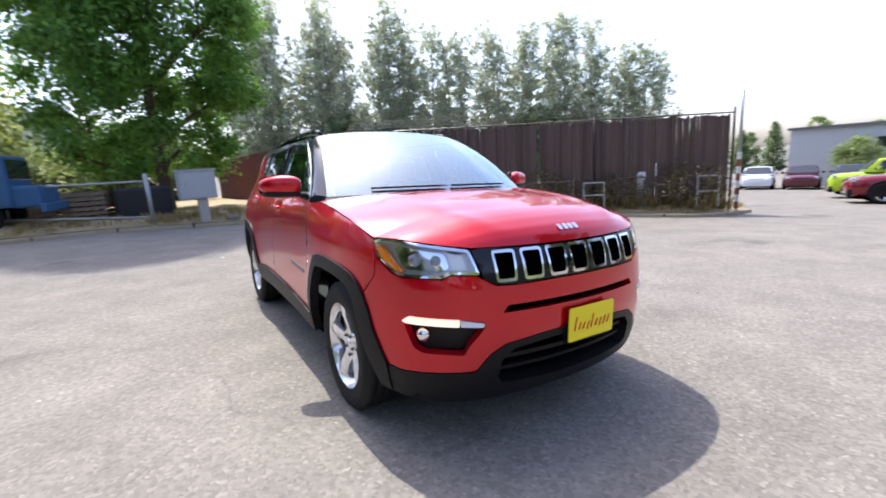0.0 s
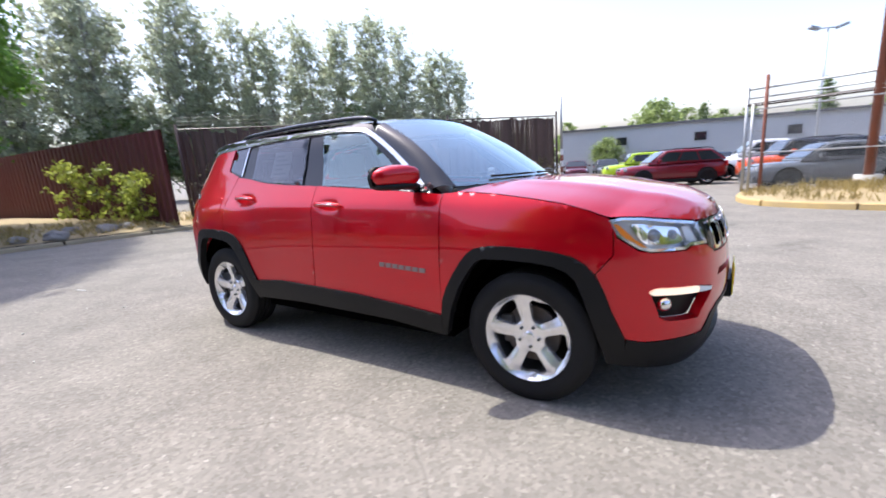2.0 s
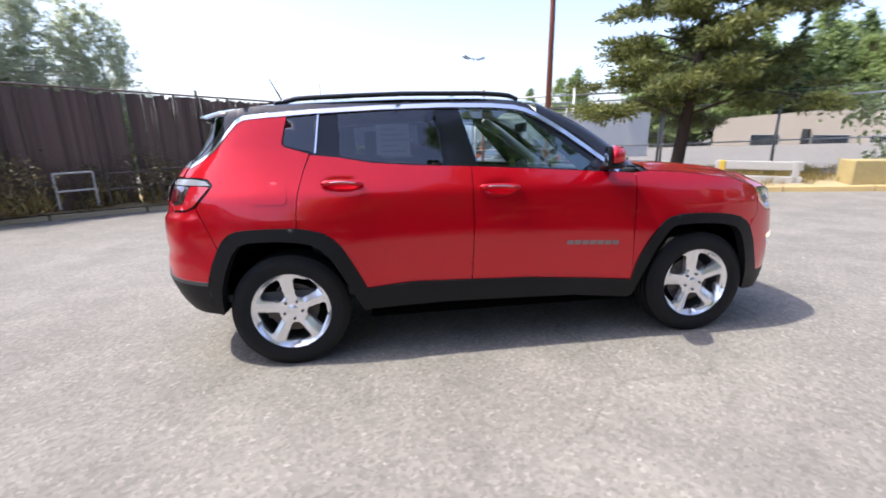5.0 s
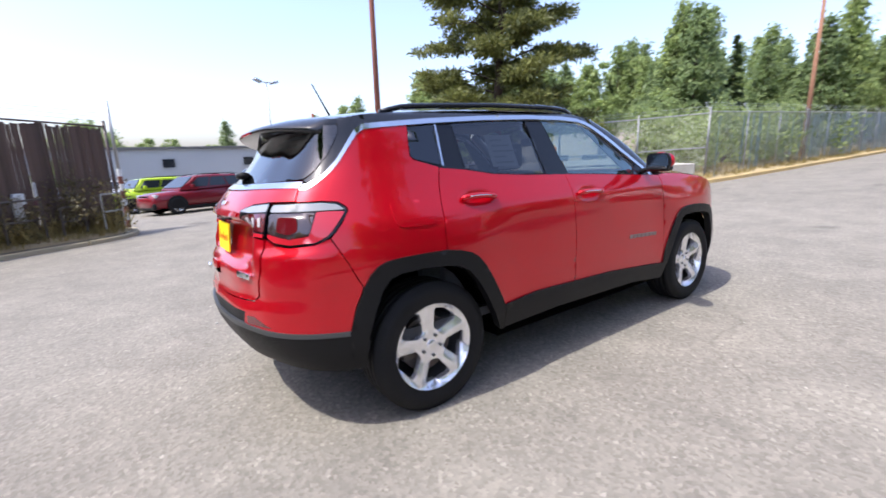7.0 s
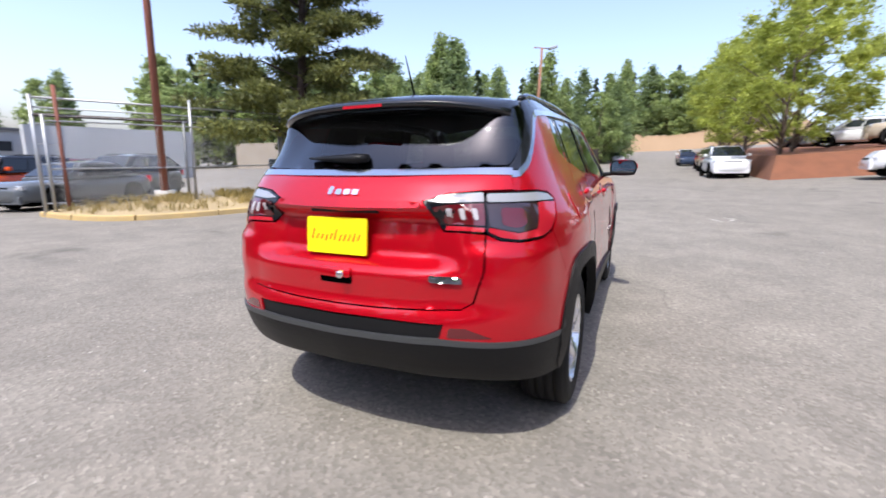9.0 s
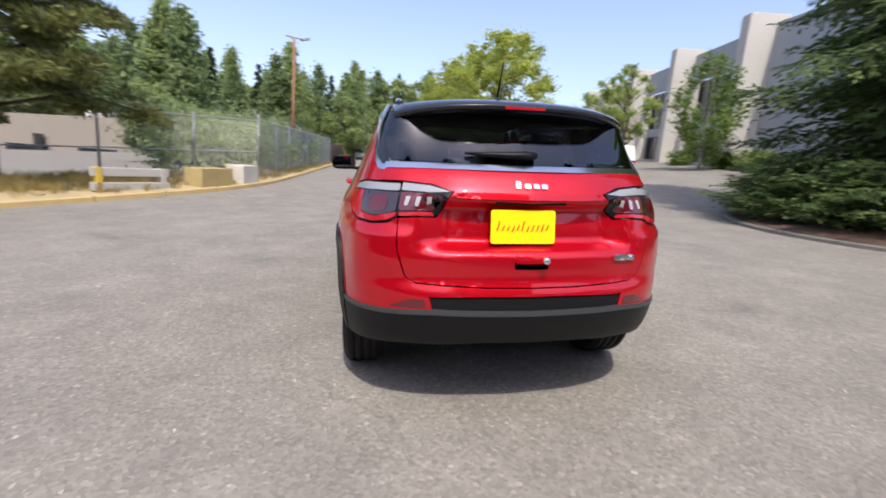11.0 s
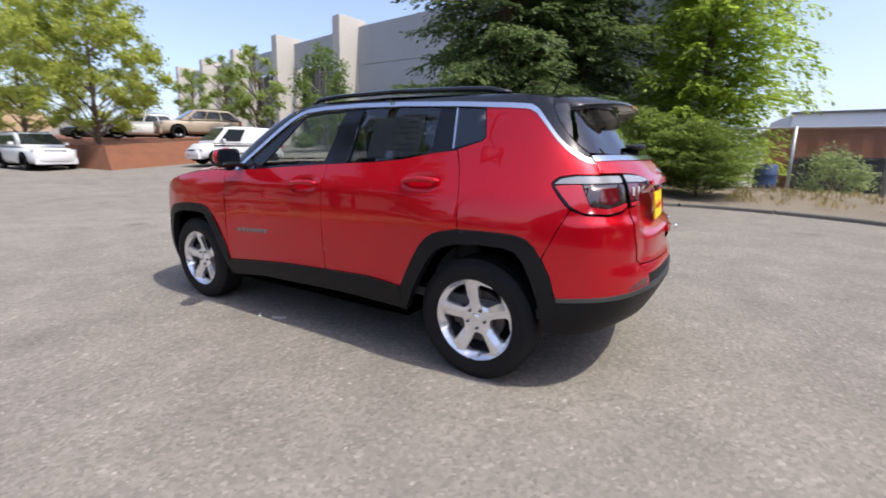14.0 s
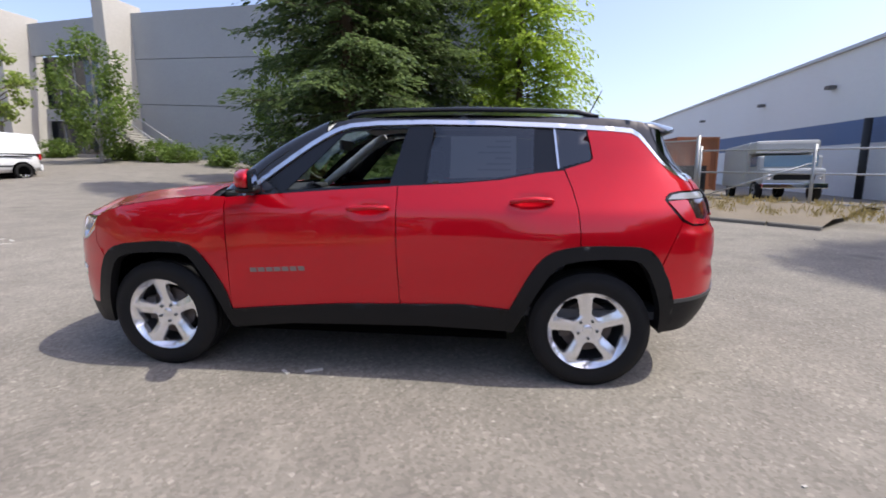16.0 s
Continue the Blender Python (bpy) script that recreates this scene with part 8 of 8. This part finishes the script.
vehicle("van", "small white delivery van with black side stripes", 4.45, 1.84, 1.86, P_WHITE, "van", 18.9, -11.3, 82, up=-0.02, category="van", dark_low=False, group="cars along the road")
vehicle("suv", "tan full-size SUV parked on the upper lot", 5.0, 1.95, 1.86, P_TAN, "suv", 27.0, -14.2, 76, up=1.10, group="cars on the upper lot", dark_low=False)
vehicle("suv", "white SUV parked on the upper lot", 4.8, 1.9, 1.75, P_WHITE, "suv", 33.0, -13.4, 70, up=1.10, group="cars on the upper lot", dark_low=False)
vehicle("sedan", "grey saloon parked on the upper lot", 4.7, 1.84, 1.46, P_GREY, "sedan", 38.0, -12.8, 75, up=1.10, group="cars on the upper lot", dark_low=False)
vehicle("minivan", "white people carrier parked facing down the road", 4.9, 1.95, 1.75, P_WHITE, "suv", 26.3, -5.4, 181, group="cars along the road", dark_low=False)
vehicle("suv", "tan SUV parked along the road", 4.7, 1.85, 1.70, P_TAN, "suv", 34.0, -5.9, 181, group="cars along the road", dark_low=False)
vehicle("sedan", "red saloon parked along the road", 4.6, 1.84, 1.46, P_RED, "sedan", 39.5, -6.2, 181, group="cars along the road", dark_low=False)
vehicle("sedan", "blue saloon parked along the road", 4.6, 1.84, 1.46, P_BLUE, "sedan", 52.0, -5.6, 181, group="cars along the road", dark_low=False)
vehicle("suv", "white SUV parked along the road", 4.7, 1.84, 1.70, P_WHITE, "suv", 60.0, -6.0, 181, group="cars along the road", dark_low=False)
vehicle("sedan", "silver saloon waiting up the road", 4.6, 1.84, 1.46, P_SILVER, "sedan", 66.0, 2.0, 181, group="cars along the road", dark_low=False)


# ---- clutter, space by space ----
def raised_bank():
    ring = [(21.4, -6.6), (70.0, -7.0), (70.0, -19.0), (24.5, -17.5), (21.8, -13.0)]
    n = len(ring)
    c = np.mean(ring, axis=0)
    outer = [site(*p) for p in ring]
    inner = []
    for p in ring:
        q = np.array(p) + (c - np.array(p)) / np.linalg.norm(c - np.array(p)) * 1.9
        inner.append(site(q[0], q[1], None, 1.08))
    verts = [o - Vector((0, 0, 0.05)) for o in outer] + inner
    faces = [(i, (i + 1) % n, n + (i + 1) % n, n + i) for i in range(n)] + [tuple(range(n, 2 * n))]
    tagged(mesh_object("mulch_bank", verts, faces, MULCH), "red bark mulch bank below the upper lot", "bank", kind="structure")


raised_bank()
ribbon("dirt_bank", [(116, -34), (120, -12), (121, 4), (118, 22)], [(6.0, 0.0), (2.0, 2.2), (-4.0, 3.4), (-20.0, 4.0)], DIRT, "bare tan earth bank at the end of the road", "bank", jitter=0.15)


def cabinet():
    t = thing("utility_cabinet", "grey metal utility cabinet on a concrete pedestal", "cabinet", at=stand(-11.35, -0.75, 6, 0.20))
    box("body", (0, 0, 1.03), (0.42, 0.98, 0.82), WHITE_GREY, t, "pale grey metal box", bevel=0.015)
    box("lid", (0.0, 0, 1.455), (0.50, 1.06, 0.04), WHITE_GREY, t, bevel=0.01)
    box("door", (0.222, 0.0, 1.03), (0.014, 0.86, 0.72), WHITE_GREY, t, bevel=0.004)
    box("door_handle", (0.24, -0.30, 1.05), (0.03, 0.04, 0.14), GALV, t, bevel=0.006)
    box("pedestal", (0, 0.10, 0.28), (0.24, 0.26, 0.72), CONCRETE, t, bevel=0.015)


WHITE_GREY = weathered("pale_grey_enamel", (0.42, 0.44, 0.46), 0.5, 1.6, 0.3, (0.28, 0.26, 0.22), 0.1, 50)
cabinet()


def rock(x, y, size, seed, label="grey boulder on the dry verge", up=0.2):
    rng = random.Random(seed)
    bm = bmesh.new()
    bmesh.ops.create_icosphere(bm, subdivisions=3, radius=1.0)
    for v in bm.verts:
        k = 1 + 0.30 * noise.noise(v.co * 1.3 + Vector((seed, 0, 0))) + 0.12 * noise.noise(v.co * 3.1)
        v.co = Vector((v.co.x * size * k, v.co.y * size * 0.8 * k, v.co.z * size * 0.62 * k))
    o = part("boulder", bm, ROCK, None)
    o.matrix_world = stand(x, y, rng.uniform(0, 360), up)
    tagged(o, label, "rock", "verge boulders")


ROCK = weathered("grey_stone", (0.24, 0.22, 0.20), 0.9, 3.0, 0.5, (0.10, 0.09, 0.08), 0.8, 26)
for k, (rx, ry, rs) in enumerate([(-11.2, 0.75, 0.26), (-11.5, 1.9, 0.30), (-11.6, 2.4, 0.22), (-11.3, 0.1, 0.18), (-12.0, 1.3, 0.25)]):
    rock(rx, ry, rs, k + 1)


def yard_gate():
    t = thing("pipe_gate", "galvanised pipe gate beside a leaning post", "gate", at=stand(-11.55, -1.95, 0, 0.15))
    tube("post", (0, 0, -0.1), (0.10, -0.02, 1.42), 0.055, GALV, t, seg=12)
    for a, b in (((0, -0.06, 1.22), (-0.9, -6.2, 1.25)), ((0, -0.06, 0.20), (-0.9, -6.2, 0.65)), ((-0.9, -6.2, 1.25), (-0.9, -6.2, 0.3)), ((-0.45, -3.1, 1.23), (-0.45, -3.1, 0.4))):
        tube("gate_bar", a, b, 0.028, GALV, t, seg=8)
    t2 = thing("tarp_stack", "stack of goods under a black tarpaulin", "stack", at=stand(-13.6, -2.2, 8, 0.2))
    bm = bmesh.new()
    add_box(bm, (0, 0, 0.5), (1.2, 1.5, 1.0), None, 0.08)
    part("tarpaulin", bm, TARP, t2)
    rng = random.Random(8)
    for k in range(5):
        p = thing("pallet_stack", "weathered wooden pallets stacked in the yard", "pallet", "pallet stacks", at=stand(-13.6 - 0.6 * (k % 2), -3.6 - 1.25 * k, rng.uniform(-12, 12), 0.25))
        for j in range(rng.randint(3, 7)):
            for i in range(5):
                box("board", (0, -0.48 + 0.24 * i, 0.13 + 0.145 * j), (1.0, 0.10, 0.022), TIMBER, p)
            for i in (-0.45, 0, 0.45):
                box("bearer", (i, 0, 0.07 + 0.145 * j), (0.09, 1.1, 0.09), TIMBER, p)


yard_gate()
BLUE_MACHINE = weathered("blue_machine_paint", (0.03, 0.11, 0.24), 0.5, 2.0, 0.4, (0.08, 0.07, 0.06), 0.15, 40)


def yard_truck():
    t = thing("flatbed_truck", "old blue flatbed truck in the yard", "truck", at=stand(-12.4, -6.6, 84, 0.1))
    box("cab", (1.3, 0, 1.25), (1.2, 1.7, 1.3), BLUE_MACHINE, t, bevel=0.10)
    box("windscreen", (1.91, 0, 1.55), (0.02, 1.4, 0.5), SHADOW_GLASS, t, bevel=0.008)
    for s in (1, -1):
        box("side_window", (1.35, s * 0.853, 1.55), (0.7, 0.012, 0.45), SHADOW_GLASS, t)
        box("headlight", (1.93, s * 0.6, 0.95), (0.03, 0.2, 0.14), LENS_GREY, t, bevel=0.008)
        for x in (1.25, -1.9):
            low_wheel(t, Matrix.Translation((x, s * 0.86, 0.40)) @ (Matrix.Rotation(math.pi, 4, "Z") if s < 0 else Matrix()), 0.40, 0.24, BLUE_MACHINE)
    box("bonnet", (2.15, 0, 0.85), (0.6, 1.5, 0.55), BLUE_MACHINE, t, bevel=0.08)
    box("bumper", (2.5, 0, 0.55), (0.12, 1.8, 0.22), BLUE_MACHINE, t, bevel=0.03)
    box("chassis", (-0.4, 0, 0.62), (4.6, 0.8, 0.16), DARK, t)
    box("flatbed", (-1.2, 0, 0.80), (3.6, 2.0, 0.14), TIMBER, t)
    for k in range(6):
        tube("stake", (-2.9 + 0.66 * k, 0.95, 0.85), (-2.9 + 0.66 * k, 0.95, 1.5), 0.025, BLUE_MACHINE, t, seg=6)


yard_truck()


def gate_operator():
    t = thing("gate_post_box", "pale square post with a small intercom box", "post", at=stand(-4.6, 10.6, 30, 0.12))
    box("post", (0, 0, 0.52), (0.16, 0.16, 1.10), CREAM, t, bevel=0.01)
    box("head", (0.05, 0.10, 1.02), (0.20, 0.34, 0.24), WHITE, t, bevel=0.015)
    box("panel", (0.155, 0.10, 1.02), (0.01, 0.16, 0.14), DARK, t)
    p = thing("striped_post", "red and white striped post at the fence end", "post", at=stand(-2.70, 12.35, 0, 0.0))
    for k in range(9):
        bm = bmesh.new()
        add_tube(bm, (0, 0, 0.2 * k - 0.05), (0, 0, 0.2 * k + 0.15), 0.055, seg=12)
        part("band", bm, RUST if k % 2 else WHITE, p)
    tube("upper_pole", (0, 0, 1.75), (0, 0, 3.5), 0.04, GALV, p)
    s = thing("notice", "small white notice fixed to the fence", "sign", at=stand(-4.35, 10.92, 134, 1.32))
    box("sheet", (0, 0, 0.0), (0.30, 0.012, 0.36), PAPER, s)
    for k in range(4):
        box("print_bar", (0, 0.008, 0.10 - 0.06 * k), (0.20, 0.004, 0.018), PRINT, s)
    rng = random.Random(11)
    for k in range(7):
        f = k / 6
        b = thing("steel_rack", "rusty pipe rack standing against the fence", "rack", "steel racks", at=stand(-7.6 + 4.4 * f + 0.25, 7.35 + 4.15 * f - 0.25, 43, 0.25))
        w, h = rng.uniform(0.5, 0.9), rng.uniform(0.5, 0.95)
        for a, c in (((-w / 2, 0, 0), (-w / 2, 0, h)), ((w / 2, 0, 0), (w / 2, 0, h)), ((-w / 2, 0, h), (w / 2, 0, h)), ((-w / 2, 0, h * 0.5), (w / 2, 0, h * 0.5))):
            tube("bar", a, c, 0.022, IRON if k % 3 else GALV, b, seg=6)
    # overgrown corner by the gate
    iv = broadleaf(57, 1.5, 1.9, 0.0, DEAD, 1700, 0.08, "dark ivy and dead stems on the fence", clumps=34, trunk_r=0.02, kind="ivy", category="shrub")
    placed(iv, [(-3.5, 11.3, 0, 0.9, 0.2), (-8.6, 6.6, 80, 0.9, 0.2), (-10.3, 4.9, 150, 1.1, 0.2), (-9.5, 5.7, 30, 0.75, 0.2), (-7.5, 7.6, 200, 0.65, 0.2), (-6.6, 8.5, 110, 0.8, 0.2), (-5.7, 9.3, 260, 0.6, 0.2), (-4.9, 10.0, 10, 0.7, 0.2)], "fence ivy")


DEAD = leafy("dead_ivy", (0.05, 0.042, 0.022), (0.17, 0.14, 0.065), 0.3)
gate_operator()


def barrier(x, y, turn, L=1.9):
    t = thing("barrier", "low concrete and timber barrier with yellow end post", "barrier", at=stand(x, y, turn, 0.10))
    box("rail", (0, 0, 0.52), (L, 0.14, 0.22), CONCRETE, t, bevel=0.02)
    box("rail", (0, 0, 0.16), (L, 0.18, 0.20), CONCRETE, t, bevel=0.02)
    for s in (-1, 1):
        box("support", (s * L * 0.42, 0.02, 0.32), (0.14, 0.22, 0.64), YELLOW if s < 0 else CONCRETE, t, bevel=0.015)


barrier(8.95, 6.95, -36)


def hydrant(x, y, label="yellow fire hydrant on the verge", up=0.12):
    t = thing("fire_hydrant", label, "hydrant", "hydrants", at=stand(x, y, 30, up))
    bm = bmesh.new()
    for r0, r1, z0, z1 in ((0.15, 0.15, 0.0, 0.05), (0.105, 0.10, 0.05, 0.50), (0.13, 0.13, 0.50, 0.55), (0.11, 0.03, 0.55, 0.68), (0.03, 0.03, 0.68, 0.74)):
        add_tube(bm, (0, 0, z0), (0, 0, z1), r0, r1, 14)
    part("barrel", bm, YELLOW, t, smooth=False)
    for a, r in ((0, 0.065), (90, 0.05), (180, 0.065)):
        d = Vector((math.cos(radians(a)), math.sin(radians(a)), 0))
        tube("nozzle", d * 0.08 + Vector((0, 0, 0.40)), d * 0.19 + Vector((0, 0, 0.40)), r, YELLOW, t, seg=12)


hydrant(-6.15, -10.1, "yellow fire hydrant beside the fence", 0.1)
for x, y, tn, mt, lab, sz in ((11.15, 5.75, -20, "y", "yellow-stained concrete block at the kerb", (1.45, 0.62, 0.60)), (12.7, 5.15, -12, "w", "pale concrete block at the kerb", (1.15, 0.62, 0.66))):
    o = box("concrete_block", (0, 0, sz[2] / 2), sz, weathered("block_" + mt, (0.44, 0.34, 0.14) if mt == "y" else (0.62, 0.58, 0.50), 0.9, 1.8, 0.55, (0.22, 0.18, 0.11), 0.5, 30), None, bevel=0.03)
    o.matrix_world = stand(x, y, tn, 0.10)
    tagged(o, lab, "block", "concrete blocks")


def blue_barrel(x, y):
    t = thing("plastic_barrel", "blue plastic barrel by the fence", "barrel", at=stand(x, y, 0, 0.0))
    bm = bmesh.new()
    prev = None
    for r, z in ((0.27, 0.0), (0.29, 0.03), (0.30, 0.28), (0.315, 0.31), (0.30, 0.34), (0.30, 0.56), (0.315, 0.59), (0.30, 0.62), (0.285, 0.87), (0.26, 0.90), (0.0, 0.90)):
        ring = [bm.verts.new((r * math.cos(a), r * math.sin(a), z)) for a in np.linspace(0, 2 * math.pi, 24, endpoint=False)]
        if prev:
            for k in range(24):
                bm.faces.new((prev[k], prev[(k + 1) % 24], ring[(k + 1) % 24], ring[k]))
        prev = ring
    part("body", bm, BLUE_PLASTIC, t, smooth=True)


BLUE_PLASTIC = weathered("blue_plastic", (0.025, 0.06, 0.17), 0.45, 2.0, 0.3, (0.06, 0.07, 0.10), 0.1, 40)
blue_barrel(-3.7, -13.9)


def container(x, y, turn, size, mat, label, name="container"):
    L, W, H = size
    t = thing(name, label, "container", "containers", at=stand(x, y, turn, 0.0))
    for sy in (-1, 1):
        n = int(L / 0.3)
        vs, fs = [], []
        for i in range(n + 1):
            xx = -L / 2 + L * i / n
            o = 0.03 * (i % 2)
            vs += [(xx, sy * (W / 2 - o), 0.15), (xx, sy * (W / 2 - o), H - 0.08)]
        for i in range(n):
            fs.append((2 * i, 2 * i + 2, 2 * i + 3, 2 * i + 1))
        mesh_object("side_panel", vs, fs, mat, t)
    for sx in (-1, 1):
        box("end_panel", (sx * (L / 2 - 0.03), 0, H / 2 + 0.03), (0.06, W - 0.05, H - 0.2), mat, t)
        for sy in (-1, 1):
            box("corner_post", (sx * (L / 2 - 0.04), sy * (W / 2 - 0.03), H / 2), (0.10, 0.10, H), mat, t)
    for sy in (-1, 1):
        box("top_rail", (0, sy * (W / 2 - 0.02), H - 0.05), (L, 0.10, 0.10), mat, t)
        box("bottom_rail", (0, sy * (W / 2 - 0.02), 0.11), (L, 0.10, 0.14), mat, t)
    box("floor", (0, 0, 0.14), (L - 0.1, W - 0.1, 0.06), mat, t)
    box("lid", (0, 0, H - 0.02), (L - 0.08, W - 0.08, 0.03), mat, t)


BROWN = weathered("brown_container_paint", (0.27, 0.10, 0.048), 0.7, 1.0, 0.5, (0.08, 0.04, 0.025), 0.2, 30)
ORANGE = weathered("orange_container_paint", (0.30, 0.115, 0.05), 0.7, 1.2, 0.5, (0.14, 0.06, 0.035), 0.2, 30)
# added box, black to stand for the shaded area below the brown container
container(-7.4, -17.6, 6, (5.4, 1.3, 1.15), TARP, "low skip added in black for the dark area under the brown container", "skip")
container(-7.0, -19.2, 6, (6.4, 2.2, 2.2), BROWN, "brown ribbed steel container behind the fence")
container(-10.4, -20.0, 6, (2.0, 2.0, 2.5), ORANGE, "orange-brown steel bin behind the fence", "waste_bin")
container(-3.0, -16.6, 12, (1.3, 1.1, 1.45), WHITE, "pale metal bin beside the barrel", "metal_bin")
link_fence("fence_south", [(-2.2, -12.6), (-6.0, -12.2), (-6.9, -10.7)], 1.95, "low chain-link fence on steel posts", wires=0, arms=False, post_every=2.0, post_r=0.045)


def pipe_fence():
    t = thing("fence_pipe", "galvanised pipe-rail gate with sagging wire", "fence", kind="structure")
    a, b = site(-6.95, -10.6), site(-13.0, -5.6)
    for k in range(4):
        p = a.lerp(b, k / 3)
        tube("post", p - Vector((0, 0, 0.1)), p + Vector((0, 0, 1.75)), 0.04, GALV, t, seg=8)
    for z in (0.25, 1.0, 1.62):
        tube("rail", a + Vector((0, 0, z)), b + Vector((0, 0, z)), 0.024, GALV, t, seg=8)
    tube("brace", a + Vector((0, 0, 0.25)), a.lerp(b, 0.34) + Vector((0, 0, 1.3)), 0.022, GALV, t, seg=8)


pipe_fence()


def gate_frame():
    """The overhead frame and track of the sliding gate into the car park."""
    t = thing("gate_frame", "tall galvanised pipe frame of a sliding gate", "gate", kind="structure")
    line = [site(2.50, 12.85), site(2.92, 12.62), site(5.85, 11.62), site(8.75, 10.85)]
    for p, h, m in zip(line, (3.05, 3.30, 3.20, 3.10), (GALV, RUST, GALV, GALV)):
        tube("post", p - Vector((0, 0, 0.1)), p + Vector((0, 0, h)), 0.045, m, t, seg=10)
    a, b = line[0], line[3]
    for z, r, m in ((2.98, 0.028, GALV), (2.74, 0.022, GALV), (2.56, 0.045, IRON)):
        tube("rail", a + Vector((0, 0, z)), b + Vector((0, 0, z)), r, m, t, seg=8)
    for k in range(5):
        z = 0.35 + 0.5 * k
        tube("rung", line[0] + Vector((0, 0, z)), line[1] + Vector((0, 0, z)), 0.018, GALV, t, seg=6)


gate_frame()


def camper(x, y, turn):
    t = thing("camper_van", "old pale camper van parked by the warehouse", "van", at=stand(x, y, turn, 0.0))
    box("coach_body", (-0.9, 0, 1.22), (3.2, 1.9, 1.55), SIDING, t, "pale camper body", bevel=0.08)
    box("over_cab", (1.0, 0, 1.78), (0.9, 1.8, 0.42), SIDING, t, bevel=0.10)
    box("cab", (1.25, 0, 0.98), (1.1, 1.75, 1.0), WHITE_GREY, t, bevel=0.10)
    box("bonnet", (1.95, 0, 0.80), (0.55, 1.68, 0.50), WHITE_GREY, t, bevel=0.08)
    box("windscreen", (1.815, 0, 1.30), (0.02, 1.45, 0.36), PALE_GLASS, t)
    box("grille", (2.235, 0, 0.80), (0.02, 1.1, 0.22), CLAD, t)
    box("bumper", (2.28, 0, 0.50), (0.10, 1.75, 0.16), BRIGHT, t, bevel=0.02)
    box("stripe", (-0.9, 0.955, 1.0), (3.1, 0.012, 0.14), BLUE_PAINT, t)
    box("roof_vent", (-0.8, 0, 2.04), (0.9, 0.8, 0.14), SIDING, t, bevel=0.03)
    box("coach_window", (-1.1, 0.955, 1.45), (0.9, 0.012, 0.42), SHADOW_GLASS, t)
    for s in (1, -1):
        box("side_window", (1.3, s * 0.88, 1.30), (0.7, 0.012, 0.32), PALE_GLASS, t)
        tube("headlight", (2.22, s * 0.68, 0.80), (2.26, s * 0.68, 0.80), 0.09, LENS_GREY, t, seg=14)
        for xx in (1.55, -1.6):
            low_wheel(t, Matrix.Translation((xx, s * 0.90, 0.34)) @ (Matrix.Rotation(math.pi, 4, "Z") if s < 0 else Matrix()), 0.34, 0.2, GALV)


PALE_GLASS = material("blue_tinted_pane", (0.16, 0.26, 0.36), 0.10, coat=0.5)
camper(-10.9, -14.0, 76)
# litter and paint flecks on the asphalt
rngl = random.Random(21)
bm = bmesh.new()
for k in range(130):
    a, d = rngl.uniform(0, 2 * math.pi), 2.5 + 9 * rngl.random() ** 0.8
    x, y = d * math.cos(a), d * math.sin(a)
    if abs(x) < 2.3 and abs(y) < 1.0:
        continue
    s = rngl.uniform(0.006, 0.016)
    add_box(bm, (0, 0, s * 0.3), (s * 1.5, s, s * 0.6), Matrix.Translation(site(x, y)) @ Matrix.Rotation(rngl.uniform(0, 6), 4, "Z"))
tagged(part("gravel", bm, CONCRETE), "loose pale stone chips on the asphalt", "gravel", kind="stuff")
for x, y, L_, w_, tn in ((6.9, -2.6, 0.55, 0.05, 20), (7.3, -2.9, 0.35, 0.05, 70), (7.0, -2.9, 0.30, 0.05, -30), (0.35, 0.86, 0.16, 0.035, 25), (0.52, 0.90, 0.10, 0.03, 140), (-4.6, -0.9, 0.25, 0.04, 10)):
    o = box("paint_mark", (0, 0, 0.004), (L_ * 0.7, w_ * 0.7, 0.008), CONCRETE, None)
    o.matrix_world = Matrix.Translation(site(x, y)) @ TILT.to_3x3().to_4x4() @ Matrix.Rotation(radians(tn), 4, "Z")
    tagged(o, "worn white paint mark on the asphalt", "mark", "paint marks")
